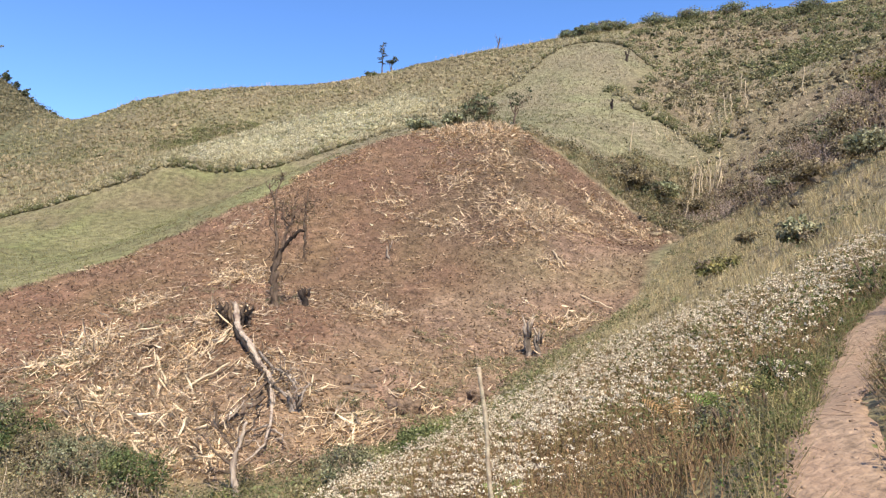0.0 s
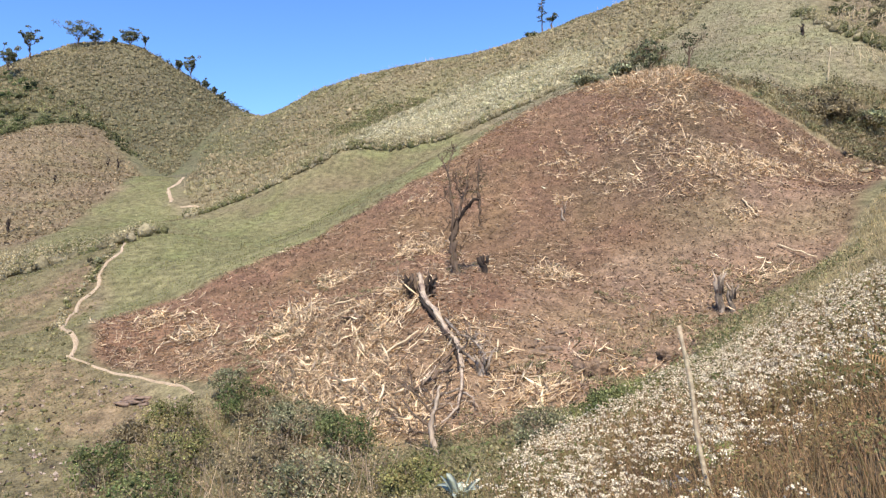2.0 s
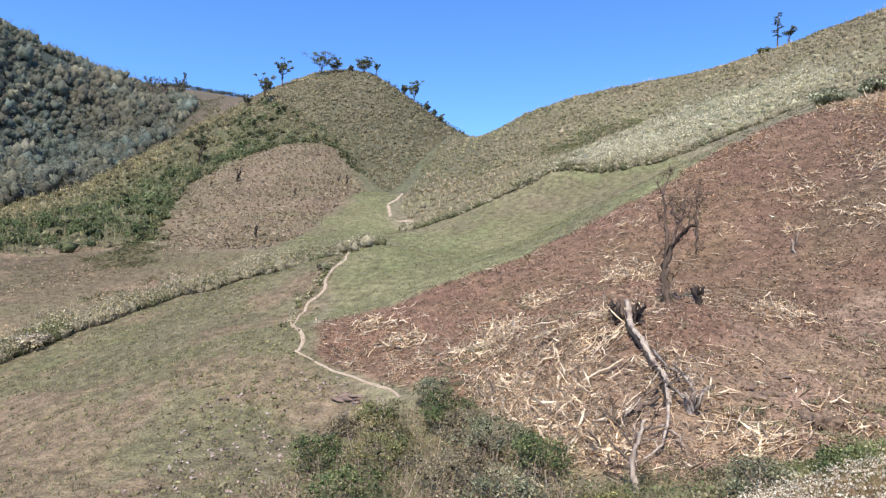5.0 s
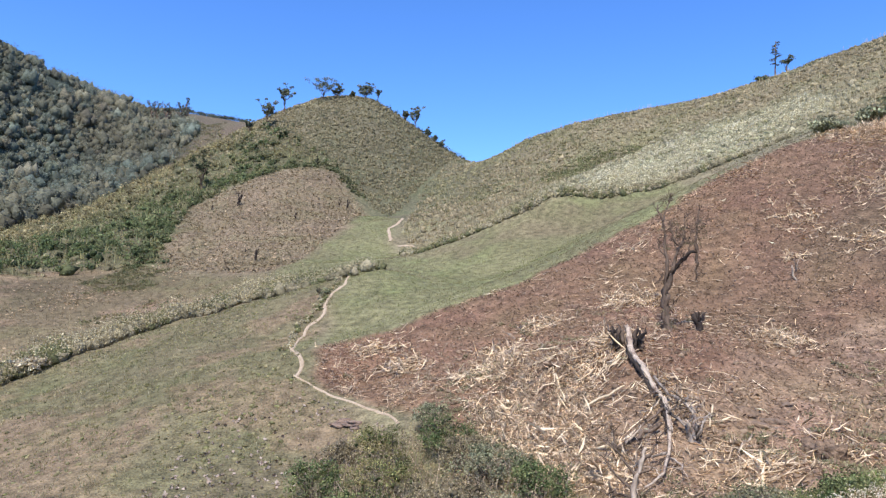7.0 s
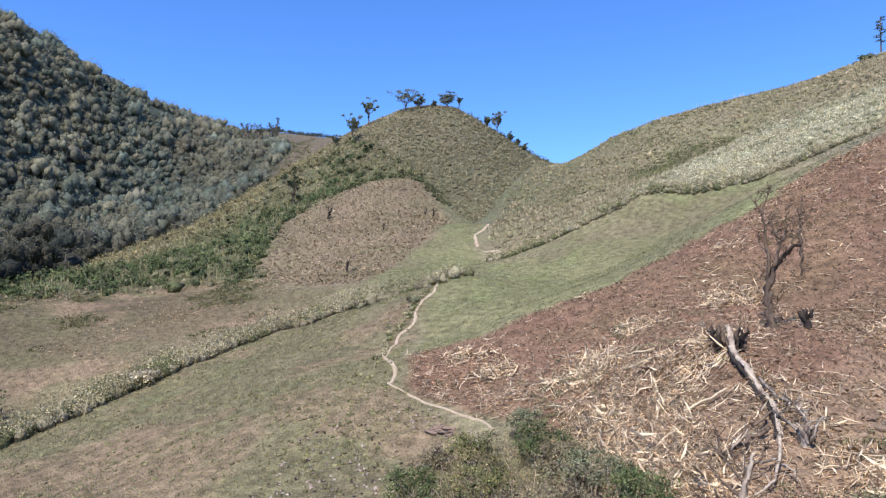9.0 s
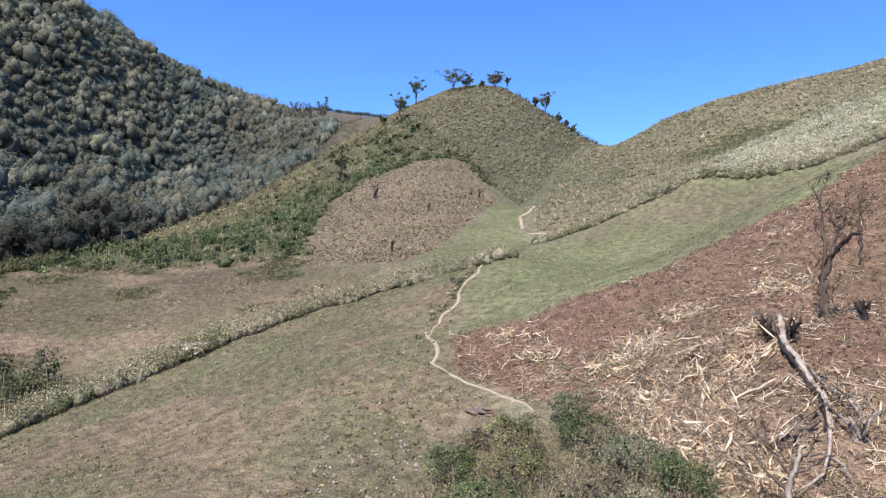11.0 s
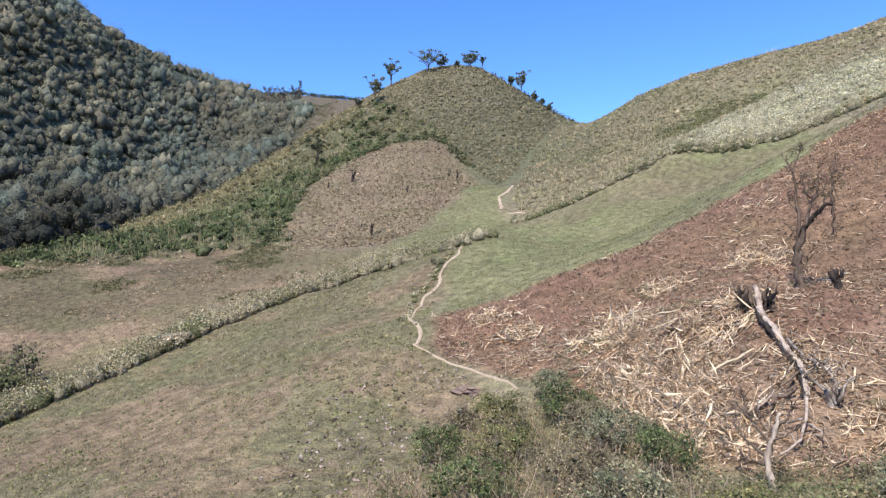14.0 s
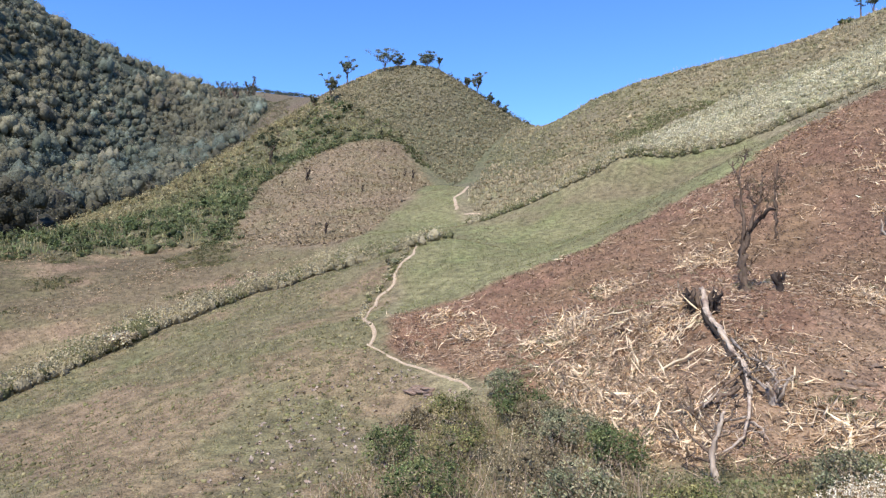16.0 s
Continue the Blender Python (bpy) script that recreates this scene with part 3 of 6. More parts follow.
def strip(name, line, wide, mat, label, step=0.35, lift=0.05, rows=6, sink=0.0):
    """A trodden way along a line, with ragged edges."""
    p = np.array(line, float)
    s = np.concatenate([[0], np.cumsum(np.hypot(*np.diff(p, axis=0).T))])
    t = np.linspace(0, s[-1], max(4, int(s[-1] / step)))
    x, y = np.interp(t, s, p[:, 0]), np.interp(t, s, p[:, 1])
    for _ in range(3):
        x[1:-1], y[1:-1] = (x[:-2] + 2 * x[1:-1] + x[2:]) / 4, (y[:-2] + 2 * y[1:-1] + y[2:]) / 4
    x, y = x + 0.2 * vnoise(t, t * 0, 1.7, 31) + 0.35 * vnoise(t, t * 0, 5, 37) * (step > 0.2), y + 0.12 * vnoise(t, t * 0, 1.3, 32)
    dx, dy = np.gradient(x), np.gradient(y)
    k = np.hypot(dx, dy)
    nx, ny = -dy / k, dx / k
    u = np.linspace(-1, 1, rows)
    left = wide / 2 * (1 + 0.3 * vnoise(t, t * 0, 4, 38) + 0.35 * vnoise(t, t * 0, 0.9, 33) + 0.2 * vnoise(t, t * 0, 0.35, 34))
    right = wide / 2 * (1 + 0.35 * vnoise(t, t * 0, 0.8, 35) + 0.2 * vnoise(t, t * 0, 0.33, 36))
    w = np.where(u[None] < 0, u[None] * left[:, None], u[None] * right[:, None])
    xx, yy = x[:, None] + nx[:, None] * w, y[:, None] + ny[:, None] * w
    zz = height(xx.ravel(), yy.ravel()).reshape(xx.shape) + lift - (lift + 0.03) * np.abs(u[None]) ** 6
    v = np.stack([xx, yy, zz], -1).reshape(-1, 3)
    i = np.arange(len(t) * rows).reshape(len(t), rows)
    f = np.stack([i[:-1, :-1], i[:-1, 1:], i[1:, 1:], i[1:, :-1]], -1).reshape(-1, 4)
    me = bpy.data.meshes.new(name)
    me.from_pydata(v.tolist(), [], f.tolist())
    for q in me.polygons:
        q.use_smooth = True
    me.materials.append(mat)
    return tagged(new(name, me), label, "path", kind="structure")


strip("path", FOOTPATH, 0.64, M_PATH, "trodden earth footpath along the hillside", 0.12, 0.05, 14)
strip("trail_foot", TRAIL[:5], 0.14, M_TRAIL, "narrow pale earth trail along the foot of the cleared hill", 0.25, 0.08)
strip("trail", TRAIL[4:], 0.32, M_TRAIL, "narrow pale earth trail winding up the valley", 0.3, 0.08)
strip("trail_upper", TRAIL_UPPER, 0.65, M_TRAIL, "narrow pale earth trail winding up the valley", 0.4, 0.12)
strip("trail_spur", TRAIL_SPUR, 0.5, M_TRAIL, "narrow pale earth trail winding up the valley", 0.4, 0.12)

# ---- plants that nobody could count ----
NEARSLOPE = [(-7, 19), (-3, 25), (2, 31), (9, 44), (16, 53), (25, 66), (28, 60), (26, 45), (22, 34), (15, 22), (10, 16), (6.2, 12.5), (3.7, 9), (1.7, 4.5), (-1, 3.5), (-7, 8), (-10, 14)]
UPHILL = [(3.5, 3), (4.3, 5.4), (6.6, 9.3), (9, 12.3), (13, 16.4), (20, 22), (30, 30), (34, 22), (20, 6), (8, -2)]
BACKHILL = [(-68, 100), (-56, 94), (-43, 104), (-24, 109), (-9, 117), (8, 112), (8, 129), (29, 160), (40, 165), (60, 192), (20, 197), (-24, 196), (-62, 192), (-84, 188), (-101, 184), (-113, 195),
            (-100, 150), (-88, 128), (-78, 110)]
CONE = [(-98, 134), (-113, 196), (-132, 208), (-150, 196), (-165, 178), (-215, 165), (-226, 150), (-150, 139), (-124, 143), (-110, 138)]
WOODS = [(-460, 352), (-400, 312), (-330, 258), (-300, 220), (-281, 180), (-238, 126), (-200, 92), (-172, 68), (-140, 50), (-128, 36), (-122, 22), (-112, 12), (-106, -12), (-150, -24), (-300, -24), (-500, -24), (-560, 150), (-500, 300)]
BEYOND = BEYOND_FIELD


def off_path(x, y):
    return np.clip((off_line(FOOTPATH, x, y) - 0.55) / 0.25, 0, 1)


# white-flowering weeds on the slope below the path
def flowering_weeds():
    s = Soup()
    p = scattered(FLOWERS, 3300, off_path)
    n = len(p)
    far = np.hypot(p[:, 0], p[:, 1])
    tall = 0.55 + 0.4 * rng.random(n)
    tall *= np.clip(far / 11, 0.55, 1)
    drift = 0.8 * vnoise(p[:, 0], p[:, 1], 2.2, 41) + 0.06 * far - 0.95 + 0.52 * np.clip((1.0 - p[:, 0]) / 1.0, 0, 1) * np.clip((14 - far) / 3, 0, 1) - np.clip(p[:, 0] - 0.6, 0, 3) * np.clip((11 - far) / 4, 0, 1) * 0.3
    lush = np.clip(0.3 + 0.9 * vnoise(p[:, 0], p[:, 1], 1.6, 42) + 0.3 * (far > 9) - 0.3 * (far < 7.5) + 0.5 * np.clip((1.6 - off_line(FOOTPATH, p[:, 0], p[:, 1])) / 0.8, 0, 1), 0, 1)[:, None]
    for k in range(3):
        a = p + np.column_stack([rng.normal(size=(n, 2)) * 0.08, np.full(n, -0.03)])
        b = a + np.column_stack([rng.normal(size=(n, 2)) * 0.14, tall * (0.62 + 0.38 * rng.random(n))])
        sticks(s, a, b, 0.005, mixed(n, (0.26, 0.15, 0.085), (0.18, 0.16, 0.07)))
        q = np.repeat(a + (b - a) * 0.55, 5, 0) + rng.normal(size=(n * 5, 3)) * np.array([0.11, 0.11, 0.17])
        green = lush * mixed(n, (0.10, 0.135, 0.045), (0.17, 0.19, 0.075), 0.25) + (1 - lush) * mixed(n, (0.34, 0.215, 0.12), (0.22, 0.155, 0.08), 0.25)
        leaves(s, q, np.clip(np.repeat(far, 5) * 0.006, 0.045, 0.09), np.repeat(green, 5, 0), 0.5, 0.24)
        bloom = drift + 0.9 * rng.random(n) > 0.21
        top = b[bloom]
        c = top + rng.normal(size=(len(top), 3)) * np.array([0.06, 0.06, 0.02])
        r = np.hypot(c[:, 0], c[:, 1])
        for sel, per, floret in ((r < 12, 20, 0.022), (r >= 12, 9, 0.031)):
            h = np.repeat(c[sel], per, 0)
            wide = np.repeat(np.clip(0.034 + 0.0004 * r[sel], 0.03, 0.044) * (0.6 + 0.7 * rng.random(sel.sum())), per)[:, None]
            d = rng.normal(size=(len(h), 3)) * [1, 1, 0.2]
            d[:, 2] -= 0.22 * (d[:, 0] ** 2 + d[:, 1] ** 2)
            leaves(s, h + d * wide, floret, mixed(len(h), (0.92, 0.83, 0.64), (0.72, 0.61, 0.42), 0.1), -0.6, 0.5)
    s.stuff("flowering_weeds", M_PLANT, "dense white-flowering weeds with reddish stems on the slope", "weeds")


def slope_grass():
    s = Soup()
    p = scattered(NEARSLOPE, 14000, off_path)
    r = np.hypot(p[:, 0], p[:, 1])
    u = np.clip((r - 9) / 8, 0, 1)[:, None]
    col = u * mixed(len(p), (0.58, 0.47, 0.28), (0.36, 0.315, 0.165), 0.2) + (1 - u) * mixed(len(p), (0.32, 0.195, 0.105), (0.18, 0.14, 0.07), 0.25)
    blades(s, p, 6, 0.28 + 0.14 * u[:, 0], 0.010 + 0.016 * u[:, 0], 0.7, col, 0.16)
    p = scattered(FLOWERS, 5000, off_path)
    blades(s, p, 12, 0.38, 0.010, 0.6, mixed(len(p), (0.36, 0.235, 0.135), (0.20, 0.155, 0.08), 0.25), 0.14)
    p = scattered(UPHILL, 3500, off_path)
    blades(s, p, 9, 0.4, 0.02, 0.8, mixed(len(p), (0.26, 0.18, 0.10), (0.13, 0.15, 0.06), 0.2), 0.15)
    p = scattered([(-9, -9), (5, -9), (4, 1), (1, 2.4), (-8, 2.4), (-12, 2)], 1800, off_path)
    blades(s, p, 6, 0.2, 0.02, 0.8, mixed(len(p), (0.44, 0.35, 0.2), (0.2, 0.2, 0.09), 0.2), 0.2)
    s.stuff("slope_grass", M_PLANT, "tangled dry and green grass on the slope", "grass")


def slope_scrub():
    """Low leafy growth, along the path and in the gully."""
    s = Soup()
    p = scattered(UPHILL, 420, off_path)
    puffs(s, p + [0, 0, 0.15], 0.22 + 0.25 * rng.random(len(p)), 40, 0.06, mixed(len(p), (0.07, 0.10, 0.035), (0.20, 0.13, 0.07), 0.2))
    p = scattered([(2.2, 4.9), (4.8, 9.6), (7.4, 12.6), (6.8, 12.9), (4.0, 9.3), (1.7, 5.2)], 34, off_path)
    puffs(s, p + [0, 0, 0.2], 0.2 + 0.2 * rng.random(len(p)), 110, 0.034, mixed(len(p), (0.10, 0.15, 0.045), (0.20, 0.17, 0.08), 0.25))
    p = scattered([(-0.4, 5), (1.7, 5.2), (4, 9.3), (5, 11), (3, 11), (0.5, 8)], 170, off_path)
    puffs(s, p + [0, 0, 0.15], 0.15 + 0.2 * rng.random(len(p)), 70, 0.03, mixed(len(p), (0.40, 0.25, 0.13), (0.24, 0.22, 0.10), 0.25))
    blades(s, p, 24, 0.34, 0.006, 0.8, mixed(len(p), (0.36, 0.25, 0.15), (0.22, 0.13, 0.07), 0.2), 0.3)
    gully = [(-8, 18), (-4, 26), (2, 33), (8, 42), (13, 49), (15, 48), (9, 38), (4, 30), (0, 23), (-4, 17)]
    p = scattered(gully, 330)
    puffs(s, p + [0, 0, 0.1], 0.3 + 0.4 * rng.random(len(p)), 40, 0.12, mixed(len(p), (0.17, 0.20, 0.08), (0.32, 0.27, 0.15), 0.2))
    low = [(-14, 10), (-8, 9), (-3.4, 12.5), (-1.5, 20), (1, 28), (-3, 27), (-8, 24)]
    p = scattered(low, 420)
    puffs(s, p + [0, 0, 0.12], 0.22 + 0.4 * rng.random(len(p)) ** 1.5, 64, 0.075, mixed(len(p), (0.12, 0.135, 0.06), (0.30, 0.235, 0.14), 0.25), 0.8, 0.6)
    p = scattered(low, 650)
    blades(s, p, 8, 0.5, 0.022, 0.9, mixed(len(p), (0.36, 0.30, 0.16), (0.20, 0.22, 0.09), 0.2), 0.2)
    p = scattered(NEARSLOPE, 120, lambda x, y: np.clip((np.hypot(x, y) - 24) / 10, 0, 1))
    puffs(s, p + [0, 0, 0.1], 0.3 + 0.5 * rng.random(len(p)), 40, 0.13, mixed(len(p), (0.20, 0.22, 0.10), (0.34, 0.27, 0.16), 0.2))
    p = scattered([(-4, 23.5), (-1, 28), (3, 33), (4.5, 32), (1, 26.5), (-2, 22)], 900)
    blades(s, p, 8, 0.35, 0.03, 0.9, mixed(len(p), (0.26, 0.30, 0.09), (0.18, 0.25, 0.07), 0.2), 0.2)
    s.stuff("slope_scrub", M_PLANT, "low leafy scrub beside the path and gully", "scrub")


def field_grass():
    s = Soup()
    p = scattered(FIELD, 22000)
    green = np.clip(0.5 + 0.8 * vnoise(p[:, 0], p[:, 1], 7, 67) + 0.4 * vnoise(p[:, 0], p[:, 1], 2, 68), 0, 1)[:, None]
    col = green * mixed(len(p), (0.21, 0.215, 0.082), (0.29, 0.26, 0.12), 0.2) + (1 - green) * mixed(len(p), (0.37, 0.295, 0.18), (0.25, 0.20, 0.12), 0.2)
    blades(s, p, 3, 0.10, 0.045, 1.1, col, 0.14)
    p = scattered(FIELD, 4200, lambda x, y: np.clip(0.45 + vnoise(x, y, 3, 66), 0.05, 1))
    blades(s, p, 6, 0.24, 0.03, 0.9, mixed(len(p), (0.40, 0.34, 0.20), (0.13, 0.15, 0.055), 0.25), 0.13)
    p = scattered(FIELD, 7000, lambda x, y: np.clip(0.5 + vnoise(x, y, 5, 69), 0.1, 1))
    hearts(s, p, 0.05 + 0.11 * rng.random(len(p)) ** 2.5, mixed(len(p), (0.17, 0.17, 0.068), (0.29, 0.245, 0.13), 0.2), 0.8, 0.35)
    p = scattered(SWALE, 20000)
    green = np.clip(0.65 + 0.7 * vnoise(p[:, 0], p[:, 1], 9, 67) - np.clip((12 - off_line(HEDGE_UPPER[2:7], p[:, 0], p[:, 1])) / 10, 0, 0.8), 0, 1)[:, None]
    col = green * mixed(len(p), (0.234, 0.243, 0.098), (0.295, 0.283, 0.122), 0.15) + (1 - green) * mixed(len(p), (0.30, 0.245, 0.145), (0.24, 0.205, 0.115), 0.15)
    blades(s, p, 3, 0.13, 0.06, 1.4, col, 0.3)
    p = scattered(BEYOND, 13000)
    red = np.clip(0.5 + vnoise(p[:, 0], p[:, 1], 8, 70), 0, 1)[:, None]
    blades(s, p, 2, 0.12, 0.09, 1.7, red * mixed(len(p), (0.30, 0.22, 0.13), (0.23, 0.17, 0.10), 0.2) + (1 - red) * mixed(len(p), (0.18, 0.168, 0.078), (0.145, 0.145, 0.065), 0.2), 0.3)
    p = scattered(BEYOND, 3200, lambda x, y: np.clip(0.2 + 1.3 * vnoise(x, y, 9, 28), 0.03, 1))
    leaves(s, p + [0, 0, 0.06], 0.34, mixed(len(p), (0.46, 0.34, 0.21), (0.32, 0.235, 0.145), 0.2), 0.0, 0.2, np.tile([0.0, -0.3, 1.0], (len(p), 1)), 0.5)
    p = scattered(TONGUE, 11000)
    green = np.clip(0.4 + 0.9 * vnoise(p[:, 0], p[:, 1], 12, 74) - (p[:, 1:2].ravel() - 105) / 60, 0, 1)[:, None]
    blades(s, p, 3, 0.22, 0.10, 1.4, green * mixed(len(p), (0.24, 0.245, 0.12), (0.30, 0.28, 0.16), 0.18) + (1 - green) * mixed(len(p), (0.33, 0.275, 0.17), (0.23, 0.195, 0.115), 0.2), 0.3)
    p = scattered(TONGUE, 150)
    puffs(s, p, 0.2 + 0.4 * rng.random(len(p)) ** 2, 16, 0.2, mixed(len(p), (0.09, 0.10, 0.05), (0.22, 0.19, 0.10), 0.25))
    p = scattered(FALLOW, 9000)
    rows = np.clip(0.5 + 0.9 * vnoise(p[:, 0] * 0.35 - p[:, 1] * 0.2, p[:, 2] * 1.6, 1.6, 75) + 0.5 * vnoise(p[:, 0], p[:, 1], 9, 76), 0, 1)[:, None]
    col = rows * mixed(len(p), (0.47, 0.365, 0.235), (0.32, 0.235, 0.145), 0.2) + (1 - rows) * mixed(len(p), (0.20, 0.145, 0.085), (0.25, 0.20, 0.11), 0.2)
    leaves(s, p + [0, 0, 0.08], 0.5, col, 0.1, 0.3, np.tile([0.0, -0.4, 1.0], (len(p), 1)), 0.6)
    p = scattered(FALLOW, 3600)
    blades(s, p, 3, 0.34, 0.09, 1.6, mixed(len(p), (0.36, 0.28, 0.17), (0.20, 0.17, 0.09), 0.2), 0.35)
    s.stuff("field_grass", M_PLANT, "short dry and green grass on the fields", "grass")


def bank_thicket():
    s = Soup()
    bank = [(-22, 24), (-20, 31), (-15, 29.5), (-9.5, 25), (-7, 20), (-10, 15), (-20, 16)]
    p = scattered(bank, 330)
    puffs(s, p + [0, 0, 0.15], 0.35 + 0.5 * rng.random(len(p)), 56, 0.10, mixed(len(p), (0.15, 0.17, 0.075), (0.42, 0.32, 0.20), 0.25))
    p = scattered(bank, 700)
    top = p + np.column_stack([rng.normal(size=(700, 2)) * 0.4, 0.5 + 0.9 * rng.random(700)])
    sticks(s, p, top, 0.012, mixed(700, (0.52, 0.41, 0.29), (0.22, 0.16, 0.11)))
    p = scattered(bank, 800)
    blades(s, p, 8, 0.6, 0.022, 0.8, mixed(len(p), (0.40, 0.29, 0.17), (0.19, 0.19, 0.085), 0.25), 0.25)
    edge = [(10, 88.5), (18.5, 81), (25, 72), (27, 66), (31, 75), (37, 97), (28, 96), (19, 88)]
    p = scattered(edge, 420)
    puffs(s, p + [0, 0, 0.3], 0.4 + 0.8 * rng.random(len(p)) ** 1.5, 44, 0.24, mixed(len(p), (0.18, 0.195, 0.095), (0.36, 0.285, 0.18), 0.25))
    p = scattered(edge, 1800)
    blades(s, p, 6, 0.9, 0.06, 0.9, mixed(len(p), (0.44, 0.34, 0.20), (0.24, 0.22, 0.11), 0.2), 0.4)
    s.stuff("thicket_undergrowth", M_PLANT, "tangled green and brown undergrowth along the gully", "undergrowth")


def path_edge():
    """Weeds that overhang the footpath's upper edge, and crumbs of earth on it."""
    s = Soup()
    line = np.array(FOOTPATH[3:], float)
    seg = np.concatenate([[0], np.cumsum(np.hypot(*np.diff(line, axis=0).T))])
    t = rng.random(420) * seg[-1]
    x, y = np.interp(t, seg, line[:, 0]), np.interp(t, seg, line[:, 1])
    x2, y2 = np.interp(t + 0.1, seg, line[:, 0]), np.interp(t + 0.1, seg, line[:, 1])
    k = np.maximum(np.hypot(x2 - x, y2 - y), 1e-6)
    out = 0.40 + 0.45 * rng.random(420)
    p = on_ground(np.column_stack([x + (y2 - y) / k * out, y - (x2 - x) / k * out]))
    puffs(s, p + [0, 0, 0.12], 0.09 + 0.12 * rng.random(420), 36, 0.04, mixed(420, (0.13, 0.17, 0.055), (0.34, 0.22, 0.13), 0.2))
    blades(s, p, 14, 0.36, 0.008, 1.2, mixed(420, (0.48, 0.35, 0.22), (0.26, 0.20, 0.11), 0.2), 0.14)
    out = 0.28 + 0.35 * rng.random(420)
    q = on_ground(np.column_stack([x - (y2 - y) / k * out, y + (x2 - x) / k * out]))
    blades(s, q, 12, 0.32, 0.009, 0.9, mixed(420, (0.40, 0.30, 0.17), (0.16, 0.19, 0.07), 0.2), 0.14)
    puffs(s, q + [0, 0, 0.1], 0.08 + 0.1 * rng.random(420), 24, 0.035, mixed(420, (0.10, 0.145, 0.045), (0.22, 0.19, 0.08), 0.2))
    s.stuff("path_edge_weeds", M_PLANT, "russet and green weeds overhanging the footpath", "weeds")
    s = Soup()
    n = 1500
    t = rng.random(n) * seg[-1]
    u = rng.normal(size=n) * 0.2
    q = on_ground(np.column_stack([np.interp(t, seg, line[:, 0]) + u, np.interp(t, seg, line[:, 1]) - u * 0.5]))
    hearts(s, q + [0, 0, 0.045], 0.006 + 0.022 * rng.random(n) ** 4, mixed(n, (0.40, 0.29, 0.195), (0.25, 0.17, 0.115), 0.15), 0.5, 0.3)
    q = q[:60]
    d = rng.normal(size=(60, 3)) * [0.12, 0.12, 0.005]
    sticks(s, q + [0, 0, 0.06], q + d + [0, 0, 0.065], 0.004, mixed(60, (0.3, 0.22, 0.15), (0.15, 0.1, 0.07)))
    s.stuff("path_crumbs", M_ROCK2, "crumbs of earth and twigs on the footpath", "earth crumbs")


def litter():
    """Dead leaves, clods and loose stalks on the cleared hill."""
    s = Soup()
    p = scattered(BROWN, 36000)
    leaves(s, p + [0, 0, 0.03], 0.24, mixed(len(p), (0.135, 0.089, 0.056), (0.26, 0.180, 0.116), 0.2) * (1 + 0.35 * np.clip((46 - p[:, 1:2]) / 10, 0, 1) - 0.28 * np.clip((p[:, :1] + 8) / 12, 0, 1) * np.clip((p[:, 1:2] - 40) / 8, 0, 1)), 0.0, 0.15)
    p = scattered(BROWN, 7000)
    blades(s, p, 3, 0.10, 0.04, 3.0, mixed(len(p), (0.34, 0.23, 0.15), (0.22, 0.14, 0.09), 0.2), 0.25)
    p = scattered(BROWN, 12000, lambda x, y: np.clip(0.5 + 0.8 * vnoise(x, y, 5, 57), 0.1, 1))
    leaves(s, p + [0, 0, 0.06], 0.10 + 0.0024 * p[:, 1], mixed(len(p), (0.40, 0.275, 0.18), (0.28, 0.18, 0.115), 0.2), 0.0, 0.13, np.tile([0.0, -0.5, 1.0], (len(p), 1)), 0.5)
    p = scattered([(-4, 31), (0, 42), (8, 56), (14, 58), (11, 49), (5, 41), (1, 33)], 900, lambda x, y: np.clip(0.3 + 1.2 * vnoise(x, y, 3.5, 52), 0, 1))
    blades(s, p, 5, 0.2, 0.03, 1.4, mixed(len(p), (0.19, 0.19, 0.09), (0.30, 0.25, 0.15), 0.2), 0.25)
    slope = [(-31, 37), (-24, 46), (-10, 48), (4, 50), (10, 50), (6, 40), (1, 31), (-6, 25), (-12, 27), (-18, 31), (-28, 34)]
    p = scattered(slope, 3600, lambda x, y: np.clip(0.4 + vnoise(x, y, 3, 54), 0.1, 1))
    hearts(s, p, 0.05 + 0.16 * rng.random(len(p)) ** 3, mixed(len(p), (0.17, 0.112, 0.070), (0.27, 0.195, 0.125), 0.15), 0.7, 0.35)
    p = scattered(slope, 260, lambda x, y: np.clip(-0.1 + 1.3 * vnoise(x, y, 4, 55), 0.01, 1))
    puffs(s, p + [0, 0, 0.05], 0.15 + 0.3 * rng.random(len(p)) ** 2, 40, 0.09, mixed(len(p), (0.15, 0.155, 0.07), (0.27, 0.225, 0.13), 0.2))
    blades(s, p, 10, 0.35, 0.025, 1.0, mixed(len(p), (0.34, 0.28, 0.17), (0.19, 0.19, 0.085), 0.2), 0.35)
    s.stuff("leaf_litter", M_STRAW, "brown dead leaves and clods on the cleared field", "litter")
    s = Soup()
    clump = lambda x, y: np.clip(0.45 + 1.6 * vnoise(x, y, 2.6, 53), 0.05, 1)
    low = lambda x, y: 0.05 + 0.9 * np.clip((42 - y) / 10, 0, 1) * np.clip((-3 - x) / 6, 0.12, 1) * clump(x, y) + 0.3 * (vnoise(x, y, 6, 51) > 0.4) * clump(x, y)
    lying(s, scattered(BROWN, 1500, low), 0.95, 0.018)
    lower = lambda x, y: np.clip((44 - y) / 10, 0, 1) * np.clip((-2 - x) / 6, 0.2, 1) * clump(x, y)
    p = scattered(BROWN, 5600, lower)
    leaves(s, p + [0, 0, 0.06], 0.3, mixed(len(p), (0.76, 0.58, 0.40), (0.42, 0.30, 0.20), 0.2), 0.0, 0.026, np.tile([0.0, -0.5, 1.0], (len(p), 1)), 0.6)
